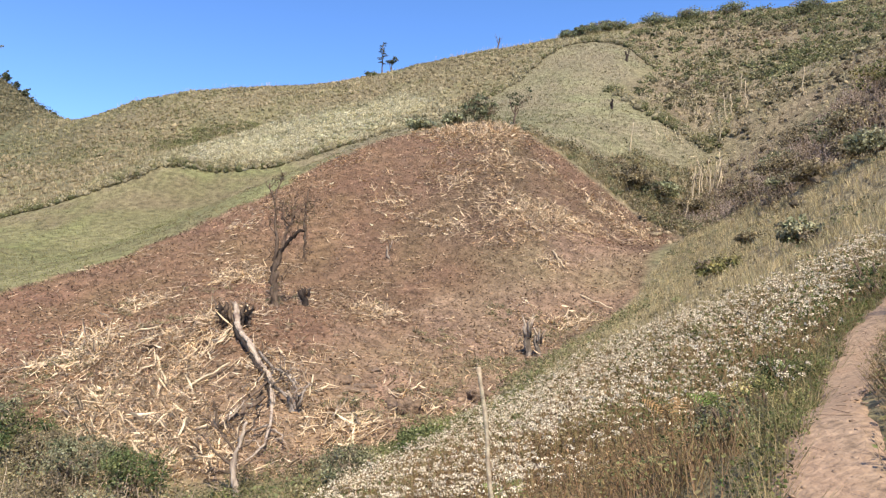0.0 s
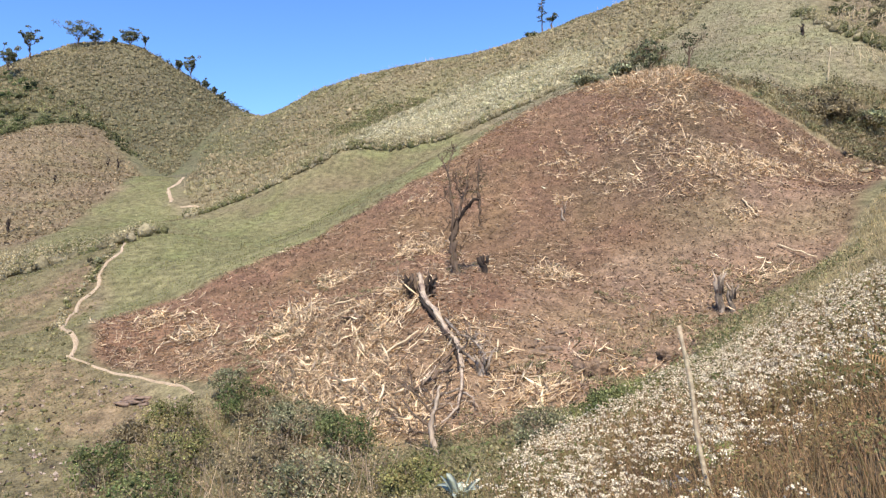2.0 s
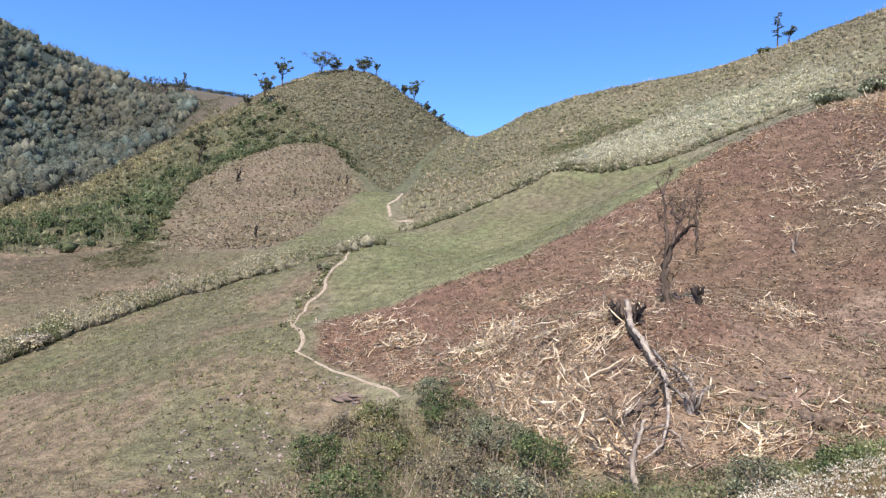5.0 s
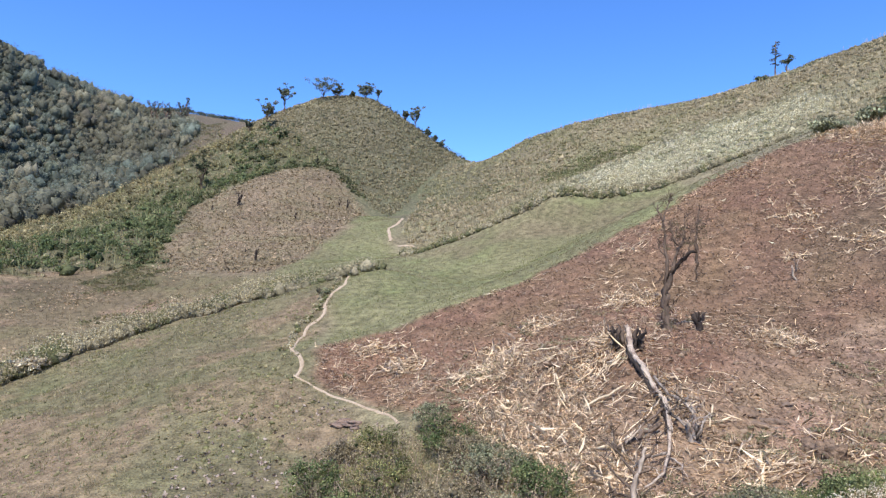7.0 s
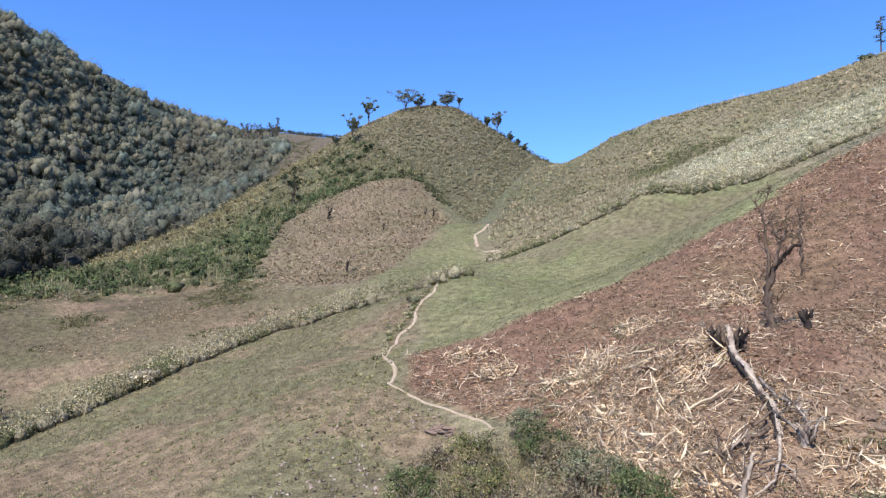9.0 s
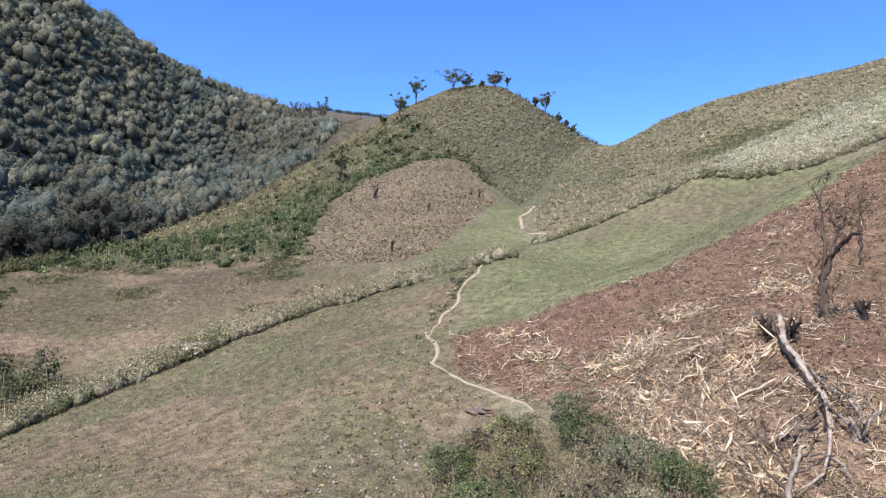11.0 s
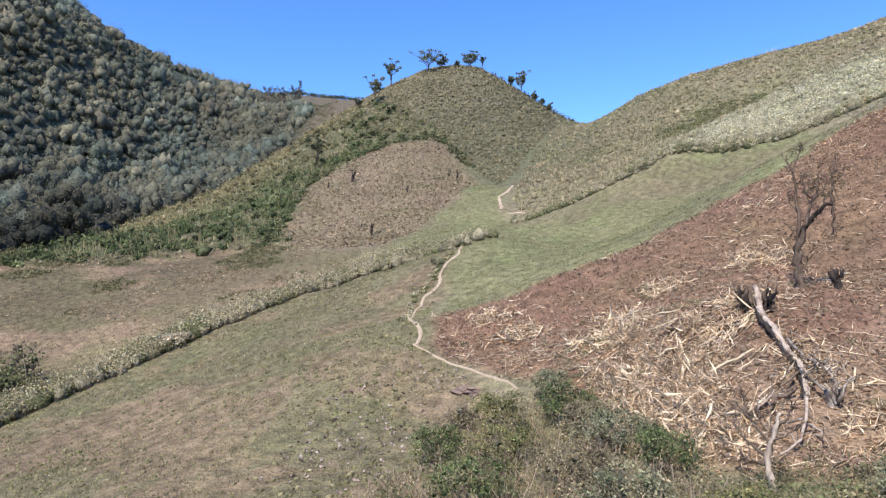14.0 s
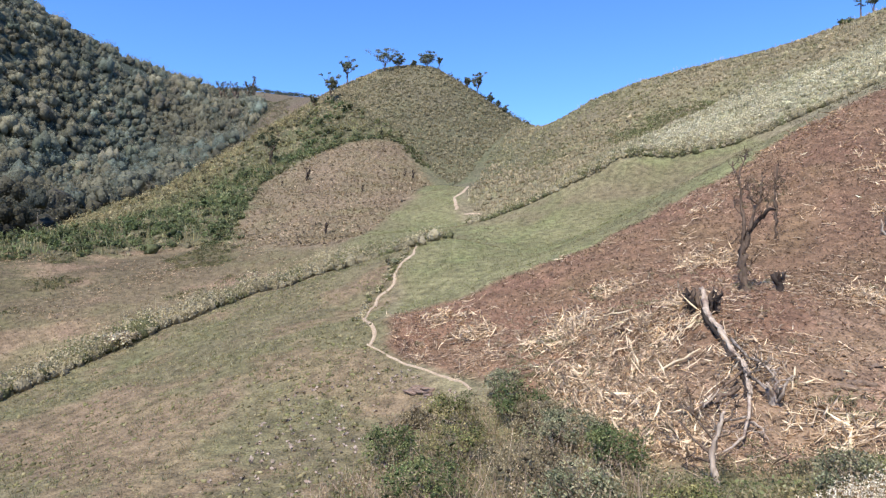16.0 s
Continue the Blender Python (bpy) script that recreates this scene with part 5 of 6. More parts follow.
    p = scattered(GULLYWOOD, n)
    rr = 0.6 + 1.2 * rng.random(n) ** 1.6
    col = np.where(vnoise(p[:, 0], p[:, 1], 6, 93)[:, None] + 0.6 * rng.normal(size=(n, 1)) < 0.1, mixed(n, (0.105, 0.125, 0.05), (0.195, 0.19, 0.085), 0.22), mixed(n, (0.19, 0.16, 0.095), (0.28, 0.23, 0.135), 0.22))
    bushes(s, p + np.column_stack([np.zeros((n, 2)), rr * (0.2 + 1.3 * rng.random(n))]), rr, col, 0.25, 84, 1.25, 1)
    p = scattered(GULLYWOOD, 900)
    top = p + np.column_stack([rng.normal(size=(900, 2)) * 0.5, 1.6 + 2.6 * rng.random(900)])
    sticks(s, p - [0, 0, 0.1], top, 0.03, mixed(900, (0.34, 0.28, 0.21), (0.15, 0.115, 0.08)))
    s.stuff("gully_growth", [M_PLANT, M_BUSH], "tall tangled green and brown growth in the lower gully", "undergrowth", True)


flowering_weeds()
slope_grass()
slope_scrub()
field_grass()
bank_thicket()
path_edge()
litter()
maize_stubble()
hillside_scrub()
right_scrub()
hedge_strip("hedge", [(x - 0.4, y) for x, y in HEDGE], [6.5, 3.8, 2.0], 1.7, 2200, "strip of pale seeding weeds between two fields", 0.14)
hedge_strip("trail_weeds", [(x - 1.15, y + 0.1) for x, y in TRAIL[6:13]], [0.7, 0.9, 1.6], 0.30, 170, "dry tan weeds along the valley trail", 0.1)
hedge_strip("weed_band", [(8, 128), (19, 145), (29, 159), (36, 162), (42, 158), (44.5, 146)], [2.2, 2.2, 2.2], 1.6, 560, "pale weedy band along the upper field edge")
hedge_strip("weed_band_lower", [(31, 126), (34, 117), (37, 109), (39.5, 101), (42, 103), (47, 112)], [3, 3, 3], 1.3, 400, "pale flowering weed band along the lower field edge")
hedge_strip("hedge_upper", [(x - 0.5, y + 1.2) for x, y in HEDGE_UPPER], [3, 2.6, 2.6], 1.2, 520, "line of rank weeds along a field edge", 0.12)
forest()

# ---- cut stalks, heap by heap: place, spread, number, heading ----
HEAPS = [((9, 65.7), 4.8, 290, 2.6), ((13.5, 67), 3.0, 60, 2.4), ((5.5, 86.3), 4.6, 280, 3.1), ((0.5, 85.6), 3.2, 130, 0.1), ((-4.6, 46.2), 1.7, 55, None), ((-15, 50.6), 1.9, 80, None),
         ((-19.8, 45.1), 1.7, 40, 0.2), ((-19.6, 37), 2.2, 95, None), ((-13.4, 35.3), 2.0, 75, 0.4), ((-12.5, 28.5), 2.4, 110, None), ((-9.6, 26), 1.6, 66, None), ((-4.2, 28.7), 1.9, 62, 1.2),
         ((-4.8, 67), 2.4, 45, None), ((6, 77), 2.2, 60, 1.2), ((9.1, 56), 1.2, 18, None), ((9, 48), 1.6, 35, 0.2), ((17.4, 73.6), 2.4, 70, 2.4), ((0.3, 62.7), 2.0, 30, None),
         ((-31, 40.2), 1.4, 45, 0.5), ((-27.5, 38.8), 1.3, 55, 0.4), ((-4.7, 60.4), 0.8, 12, None), ((-18.6, 61.5), 1.6, 14, 0.7), ((-8, 33), 1.6, 45, None), ((-16, 31.5), 1.8, 60, None),
         ((20.5, 71), 1.4, 35, 2.4), ((12, 78), 2.0, 35, 2.5), ((1.2, 71), 2.2, 34, 0.4), ((-12.8, 39.5), 1.2, 45, None), ((-21.5, 40.5), 1.5, 40, 0.3), ((-1, 33.5), 1.4, 24, None)]


def stalk_kind(k):
    """One cut stalk with its shrivelled leaves, about a metre long."""
    s = Soup()
    c = (np.array((0.82, 0.65, 0.43)) * (1 - k / 9) + np.array((0.33, 0.235, 0.145)) * k / 9) * (0.9 + 0.2 * rng.random())
    pts = bend((0, 0, 0), (1.2, 0, 0.05), 4, 0.05)
    tube(s, pts, np.array([0.019, 0.022, 0.018, 0.010]), 5, c, 0.12)
    for j in (1, 1, 2, 3):
        leaves(s, pts[j:j + 1], 0.55, c[None] * (0.85 + 0.3 * rng.random()), 0.1, 0.019)
    return s.mesh("stalk", M_STRAW)


STALKS = [stalk_kind(k) for k in range(9)]


def stalk_heap(place, spread, n, heading):
    c = on_ground(place)[0]
    big = "broad spread" if spread > 2.9 else "heap" if n > 50 else "small scatter"
    ob = thing("stalk_heap", tuple(c), big + " of cut straw-coloured maize stalks on brown soil", "stalk heap", "cut stalk heaps")
    far = 1.0 + 0.014 * max(0, place[1] - 40)
    p = on_ground(np.array(place) + rng.normal(size=(n, 2)) * spread * 0.55)
    for q in p:
        a = rng.random() * 360 if heading is None else math.degrees(heading) + rng.normal() * 35
        l = 0.4 + 0.7 * rng.random() + 0.7 * rng.random() ** 4
        e = on_ground((q[0] + math.cos(radians(a)) * l, q[1] + math.sin(radians(a)) * l))[0]
        tilt = -math.degrees(math.atan2(e[2] - q[2] + 0.3 * rng.random() ** 2 * l, l))
        thick = 0.8 + 1.3 * rng.random() ** 3 if place[1] < 45 else far * (0.7 + 0.4 * rng.random())
        st = new("stalk", STALKS[rng.integers(9)])
        st.parent = ob
        st.matrix_basis = Matrix.Translation(Vector(q - c) + Vector((0, 0, 0.05 + 0.12 * rng.random()))) @ pose(0, 0, 0, rng.random() * 360, tilt, a) @ Matrix.Diagonal((l, thick, thick, 1))
    s = Soup()
    m = n * (16 if place[1] > 80 else 5)
    q = on_ground(np.array(place) + rng.normal(size=(m, 2)) * spread * 0.6) - c
    leaves(s, q + [0, 0, 0.08], 0.45 if place[1] < 80 else 0.6, mixed(m, (0.84, 0.67, 0.45), (0.50, 0.36, 0.23)), 0.0, 0.022 if place[1] < 45 else 0.04, np.tile([0.0, -0.4, 1.0], (m, 1)), 0.5)
    tagged(part("dry_leaves", s, M_STRAW, ob, smooth=False), kind="stuff")


for h in HEAPS:
    stalk_heap(*h)

# ---- trees ----


def limb_set(parent, base, tip, r, depth, mat, name="limb", fork=3, reach=0.55, leaf=None, leaf_at=None):
    """A limb with its twigs as one mesh under parent; collects twig ends in leaf_at."""
    s, fine = Soup(), Soup()

    def grow(a, b, r0, level):
        pts = bend(a, b, 6, 0.16)
        tube(s if level < 2 else fine, pts, np.linspace(r0, r0 * 0.55, 6), 6 if level == 0 else 4)
        if leaf_at is not None and level >= depth - 1:
            leaf_at.append(pts[-1])
        if level < depth:
            for k in range(fork):
                u = pts[2 + (k + 2) % 4] if k else pts[-1]
                d = (b - a) * reach
                turn = rng.normal(size=3) * np.linalg.norm(d) * 0.55
                turn[2] = abs(turn[2]) * 0.7
                grow(u, u + d * 0.7 + turn, r0 * 0.55, level + 1)

    grow(np.asarray(base, float), np.asarray(tip, float), r, 0)
    limb = part(name, s, mat, parent)
    if fine.v:
        tagged(part("twig_spray", fine, mat, limb), kind="stuff")
    return limb


def broad_tree(name, place, tall, spread, label, group="", density=26, colour=((0.05, 0.065, 0.032), (0.09, 0.10, 0.05)), leaf=0.5, lean=0.05, limbs=4, mat=M_BARK, fill=0.3, base=0.42, stout=1.0):
    """A tree with a bare trunk, crooked limbs and an open crown of leaf clumps."""
    ob = thing(name, place, label, "tree", group)
    top = np.array([lean * tall, 0.02 * tall, tall * 0.62])
    s = Soup()
    pts = bend((0, 0, -0.4), top, 8, 0.12)
    tube(s, pts, np.linspace(tall * 0.038, tall * 0.022, 8) * stout, 7)
    part("trunk", s, mat, ob)
    ends = []
    for k in range(limbs):
        a = 6.283 * (k + 0.5 * rng.random()) / limbs
        i = int(8 * base) + k % 3
        end = pts[min(i, 7)] + np.array([math.cos(a) * spread * 0.5, math.sin(a) * spread * 0.5, tall * (0.2 + 0.26 * rng.random())])
        limb_set(ob, pts[min(i, 7)], end, tall * 0.019 * stout, 2, mat, "limb", 2, 0.5, leaf_at=ends)
    if density:
        c = np.array(ends)
        c = c[rng.random(len(c)) < 0.7]
        k = max(4, len(c) // 2)
        ball = unit(rng.normal(size=(k, 3))) * rng.random((k, 1)) ** 0.4
        c = np.concatenate([c, pts[-1] + [0, 0, tall * 0.12] + ball * [spread * 0.5, spread * 0.5, tall * 0.2]])
        s = Soup()
        puffs(s, c, spread * fill * (0.55 + 0.6 * rng.random(len(c))), density, leaf, mixed(len(c), *colour, 0.2), 0.85)
        part("crown", s, M_FARLEAF, ob, smooth=False)
    return ob


def pine(place, tall):
    ob = thing("pine_tree", place, "tall dark pine with sparse tiered branches on the ridge", "tree")
    s = Soup()
    tube(s, bend((0, 0, -0.4), (0.15, 0, tall), 8, 0.02), np.linspace(tall * 0.022, 0.05, 8), 7)
    part("trunk", s, M_BARK, ob)
    s = Soup()
    for k in range(26):
        w = Soup()
        u = 0.36 + 0.62 * k / 26
        r = tall * 0.13 * (1.2 - u) * (0.5 + 0.9 * rng.random()) + 0.25
        a = rng.random() * 6.283
        p0 = np.array([0.15 * u, 0, tall * u])
        p1 = p0 + [math.cos(a) * r, math.sin(a) * r, 0.25 * r]
        tube(w, bend(p0, p1, 4, 0.1), np.linspace(0.09, 0.03, 4), 4)
        part("branch", w, M_BARK, ob)
        puffs(s, np.array([p0 + (p1 - p0) * f for f in (0.7, 1.0)]), 0.26, 12, 0.26, (0.10, 0.12, 0.08), 0.5)
    part("needles", s, M_FARLEAF, ob, smooth=False)


def at(x, y, sink=0.0):
    return tuple(float(v) for v in on_ground((x, y), sink)[0])


pine(at(-18, 189), 9.8)
broad_tree("small_tree", at(-15.2, 186), 4.2, 0.9, "small slim tree beside the ridge pine", density=40, limbs=3, fill=0.5, leaf=0.3, colour=((0.10, 0.12, 0.075), (0.17, 0.18, 0.11)))


def crowned_tree(place, tall, wide, deep, label, clumps=16, per=34, lean=0.0):
    """A wind-shaped tree: crooked bare trunk, rising limbs and a ragged flat crown. deep: the crown's height."""
    ob = thing("hilltop_tree", place, label, "tree", "trees on the hilltop")
    top = np.array([lean * tall, 0.0, tall - deep])
    s = Soup()
    pts = bend((0, 0, -0.5), top, 7, 0.10)
    tube(s, pts, np.linspace(0.08 + tall * 0.022, 0.07 + tall * 0.010, 7), 6)
    part("trunk", s, M_BARK, ob)
    ends = []
    for k in range(6):
        a = k * 2.4 + rng.random()
        u = 0.35 + 0.65 * rng.random()
        tip = top + [math.cos(a) * wide * 0.5 * u, math.sin(a) * wide * 0.5 * u, deep * (0.95 - 0.5 * u * u) * (0.6 + 0.4 * rng.random())]
        limb_set(ob, pts[6 - k % 3], tip, 0.05 + tall * 0.008, 1, M_BARK, "limb", 3, 0.45, leaf_at=ends)
    c = np.array(ends)
    extra = unit(rng.normal(size=(clumps, 3))) * [wide * 0.42, wide * 0.42, deep * 0.45] * (0.5 + 0.5 * rng.random((clumps, 1))) + top + [0, 0, deep * 0.55]
    c = np.concatenate([c, extra])
    s = Soup()
    puffs(s, c, wide * 0.12 * (0.6 + 0.7 * rng.random(len(c))), per, 0.34, mixed(len(c), (0.13, 0.15, 0.09), (0.21, 0.21, 0.13), 0.2), 0.8, slim=0.42, inner=0.3)
    part("crown", s, M_FARLEAF, ob, smooth=False)


for (x, y), tall, wide, deep, label, clumps, lean in [
        ((-163, 147.5), 3.6, 1.6, 1.6, "half-bare stunted tree on the hill's shoulder", 1, -0.15), ((-157.2, 149.6), 8.2, 4.6, 5.2, "leafy leaning tree on the hill's shoulder", 18, -0.08),
        ((-163.4, 162.4), 8.2, 4.6, 4.2, "slender tree with a rounded crown on the ridge", 12, 0.0), ((-156.8, 173.6), 6.9, 8.0, 4.4, "spreading flat-topped tree on the hilltop", 12, 0.03),
        ((-153.6, 177), 4.0, 3.8, 2.8, "low rounded tree on the hilltop", 10, 0.05), ((-149.6, 180.6), 1.9, 1.2, 1.4, "small upright bush-like tree on the hilltop", 6, 0.0),
        ((-146.6, 184.4), 4.6, 6.0, 3.8, "broad bushy tree on the very top", 26, 0.0), ((-143.8, 187.4), 4.0, 0.9, 1.4, "thin nearly bare tree on the hilltop", 2, 0.06),
        ((-133.8, 196.6), 6.6, 4.2, 4.2, "dark bushy tree on the far hill flank", 20, 0.0), ((-136.6, 195), 4.0, 2.6, 2.6, "low bushy tree on the far hill flank", 12, -0.1),
        ((-129.6, 198.4), 2.8, 1.6, 2.0, "low dark bush-like tree on the hill flank", 8, 0.0), ((-127, 199), 2.6, 1.4, 1.9, "low dark bush-like tree on the hill flank", 8, 0.0),
        ((-124, 198.6), 2.4, 1.4, 1.7, "low dark bush-like tree on the hill flank", 8, 0.0)]:
    crowned_tree(at(x, y), tall, wide, deep, label, clumps, 40, lean)
for x, y, h in [(-410, 283, 21), (-411, 290, 17), (-409, 296, 22), (-413, 300, 16), (-417, 309, 21), (-425, 323, 21), (-420, 316, 15)]:
    broad_tree("bare_tree", at(x, y), h * 0.85, 3.0, "gaunt half-dead tree above the woods", "gaunt trees on the saddle", 10, leaf=0.9, lean=rng.normal() * 0.15, limbs=3, stout=1.7, colour=((0.09, 0.105, 0.07), (0.15, 0.155, 0.10)))
for x, y, h in [(-106.6, 128, 3.2), (-107.6, 126, 2.2), (-85.8, 79.8, 3.0), (-118.9, 105, 3.8), (-103.2, 106.8, 2.2), (38.5, 142.9, 3.6), (28.6, 115.4, 2.8), (-93.6, 84.6, 1.4), (-122.6, 101, 2.0)]:
    broad_tree("charred_snag", at(x, y), h, 0.9, "small charred dead tree standing in a field", "charred snags", 0, lean=rng.normal() * 0.2, limbs=1, mat=M_CHAR, stout=2.2)
broad_tree("field_tree", at(-148, 118), 7.5, 2.2, "thin leafy tree above the scrub", density=34, leaf=0.4, limbs=5, base=0.5)
broad_tree("knoll_snag", at(9.4, 92), 4.6, 1.5, "sparse dead tree beside the hilltop bush", density=9, leaf=0.3, limbs=4)
broad_tree("ridge_snag", at(14, 190), 6.2, 1.2, "crooked bare snag on the skyline", density=0, limbs=2, lean=0.2)

# the burnt tree on the cleared hill: trunk, leaders and drooping stem, in metres across and up its broad side
burnt = thing("burnt_tree", at(-10.5, 43.1, 0.2), "blackened leafless tree with crooked limbs on the cleared hill", "tree")


def spread_out(line):
    """Points of the tree from (across, up, depth)."""
    return [(0.97 * u - 0.24 * w, 0.24 * u + 0.97 * w, v) for u, v, w in line]


def more(pts, steps=4, wobble=0.03):
    """More points along a line, each a little off it."""
    p = np.array(pts, float)
    u = np.linspace(0, len(p) - 1, (len(p) - 1) * steps + 1)
    q = np.column_stack([np.interp(u, np.arange(len(p)), p[:, k]) for k in range(3)])
    q[1:-1] += rng.normal(size=(len(q) - 2, 3)) * wobble
    return q


s = Soup()
trunk = more(spread_out([(0.1, -0.35, 0), (0.0, 0.6, 0), (-0.14, 1.3, 0.05), (-0.18, 2.0, 0.0), (-0.05, 2.8, 0.05), (0.2, 3.7, 0.1)]), 3, 0.03)
tube(s, trunk, np.interp(np.linspace(0, 1, len(trunk)), [0, 0.2, 1], [0.36, 0.23, 0.17]), 9, rough=0.28)
part("trunk", s, M_BARK, burnt)
for line, r0, r1, twigs, mat in [
        ([(-0.15, 2.3, 0), (-0.12, 3.3, -0.1), (-0.02, 4.7, 0.0), (-0.12, 5.9, 0.1), (-0.32, 7.0, 0.1), (-0.55, 8.0, 0.2)], 0.12, 0.045, 14, M_BARK),
        ([(-0.3, 6.9, 0.1), (-0.1, 7.5, 0.3), (0.2, 8.5, 0.4)], 0.06, 0.03, 7, M_BARK), ([(0.15, 3.5, 0.1), (0.45, 4.0, 0.2), (0.85, 4.5, 0.2), (1.35, 5.0, 0.1), (1.75, 5.0, 0.1)], 0.15, 0.08, 6, M_CHAR),
        ([(0.2, 3.7, 0.1), (0.4, 4.6, 0.0), (0.8, 5.3, -0.1), (0.98, 6.0, -0.1), (1.0, 7.1, 0.0)], 0.11, 0.04, 14, M_BARK), ([(0.8, 5.3, -0.1), (0.45, 5.6, -0.3), (0.2, 6.3, -0.4), (0.3, 7.0, -0.4)], 0.07, 0.03, 9, M_BARK),
        ([(0.6, 4.9, 0.0), (0.5, 5.7, 0.3), (0.62, 6.5, 0.4)], 0.06, 0.03, 8, M_BARK), ([(1.72, 5.0, 0.1), (1.68, 5.9, 0.1), (1.74, 6.6, 0.1), (1.86, 7.6, 0.1)], 0.10, 0.04, 12, M_BARK),
        ([(1.75, 5.1, 0.1), (1.66, 4.3, 0.1), (1.72, 3.6, 0.15), (1.62, 3.3, 0.15)], 0.09, 0.05, 6, M_BARK), ([(1.3, 5.0, 0.1), (1.25, 5.7, 0.3), (1.45, 6.4, 0.4)], 0.06, 0.025, 7, M_BARK),
        ([(-0.15, 3.0, 0), (-0.4, 3.3, -0.2), (-0.42, 3.9, -0.3)], 0.06, 0.03, 4, M_BARK), ([(-0.05, 4.6, 0), (-0.42, 5.2, 0.2), (-0.5, 5.9, 0.3)], 0.05, 0.025, 7, M_BARK),
        ([(0.0, 1.2, 0.1), (0.35, 1.6, 0.3), (0.5, 2.3, 0.4)], 0.05, 0.02, 7, M_BARK)]:
    s = Soup()
    q = more(spread_out(line), 3, 0.045)
    tube(s, q, np.linspace(r0, r1, len(q)), 7, rough=0.22)
    limb = part("limb", s, mat, burnt)
    s = Soup()
    for k in range(twigs):
        b = q[rng.integers(2, len(q))]
        d = rng.normal(size=3) * [0.34, 0.3, 0.2] + [0, 0, 0.32]
        w = bend(b, b + d, 5, 0.3)
        tube(s, w, [0.032, 0.028, 0.022, 0.016, 0.01], 4)
        for j in range(2):
            e = w[2 + j]
            tube(s, bend(e, e + rng.normal(size=3) * 0.2 + [0, 0, 0.1], 4, 0.3), [0.018, 0.015, 0.012, 0.008], 3)
    tagged(part("twig_spray", s, M_BARK, limb), kind="stuff")
s = Soup()
tufts = np.array(spread_out([(1.95, 6.2, 0.1), (1.85, 6.6, 0.0), (2.05, 5.9, 0.2), (1.75, 5.5, 0.1), (-0.3, 8.2, 0.2), (0.15, 8.5, 0.4), (0.0, 0.5, 0.1), (-0.2, 1.2, 0), (0.15, 1.5, 0.1), (0.3, 0.4, -0.2), (-0.1, 2.1, 0.1), (0.6, 6.0, 0.1), (1.2, 5.5, 0.2), (0.0, 5.2, 0.1), (-0.3, 6.4, 0.1), (0.5, 6.7, 0.3), (1.0, 6.4, 0.0)]))
puffs(s, tufts, np.array([0.5, 0.4, 0.35, 0.3, 0.28, 0.3, 0.45, 0.35, 0.3, 0.4, 0.3, 0.4, 0.35, 0.3, 0.3, 0.35, 0.3]), 50, 0.08, (0.17, 0.145, 0.08), 0.9, inner=0.2)
part("dead_leaves", s, M_PLANT, burnt, smooth=False)

# fallen forked trunk, bleached, with its torn root plate uphill
fallen = thing("fallen_tree", at(-11.2, 36.9), "bleached fallen tree with a charred torn base and spread limbs", "dead tree")
s = Soup()


def down(x, y, up):
    """A place near the fallen tree, that high above the ground, from its base."""
    g = on_ground((-11.2 + x, 36.9 + y))[0]
    return (x, y, g[2] - at(-11.2, 36.9)[2] + up)


SPINE = [down(-0.15, 0.5, 0.95), down(0.1, 0.1, 0.75), down(0.45, -0.9, 0.45), down(0.8, -1.5, 0.42), down(1.67, -2.7, 0.42), down(2.47, -3.9, 0.40), down(3.1, -4.56, 0.40), down(3.6, -5.97, 0.36), down(4.0, -7.4, 0.3)]


core = more(SPINE)
tube(s, core, np.interp(np.linspace(0, 1, len(core)), [0, 0.3, 0.7, 1], [0.13, 0.14, 0.10, 0.05]), 10, rough=0.2)
part("trunk", s, M_PALEWOOD, fallen)
# the first, black stem is added left and below as the trunk's shade
for off, r, mat in [((-0.12, 0.0, -0.15), 0.12, M_CHAR), ((0.11, 0.04, -0.06), 0.07, M_PALEWOOD), ((-0.04, 0.0, 0.06), 0.05, M_PALEWOOD)]:
    s = Soup()
    q = more(np.array(SPINE[1:]) + off, 4, 0.03)
    tube(s, q, np.interp(np.linspace(0, 1, len(q)), [0, 0.15, 0.6, 1], [0.05, r, r * 0.9, 0.03]), 7, rough=0.18)
    part("split_stem", s, mat, fallen, "dark added stem imitating the trunk's shaded underside" if mat == M_CHAR else "")
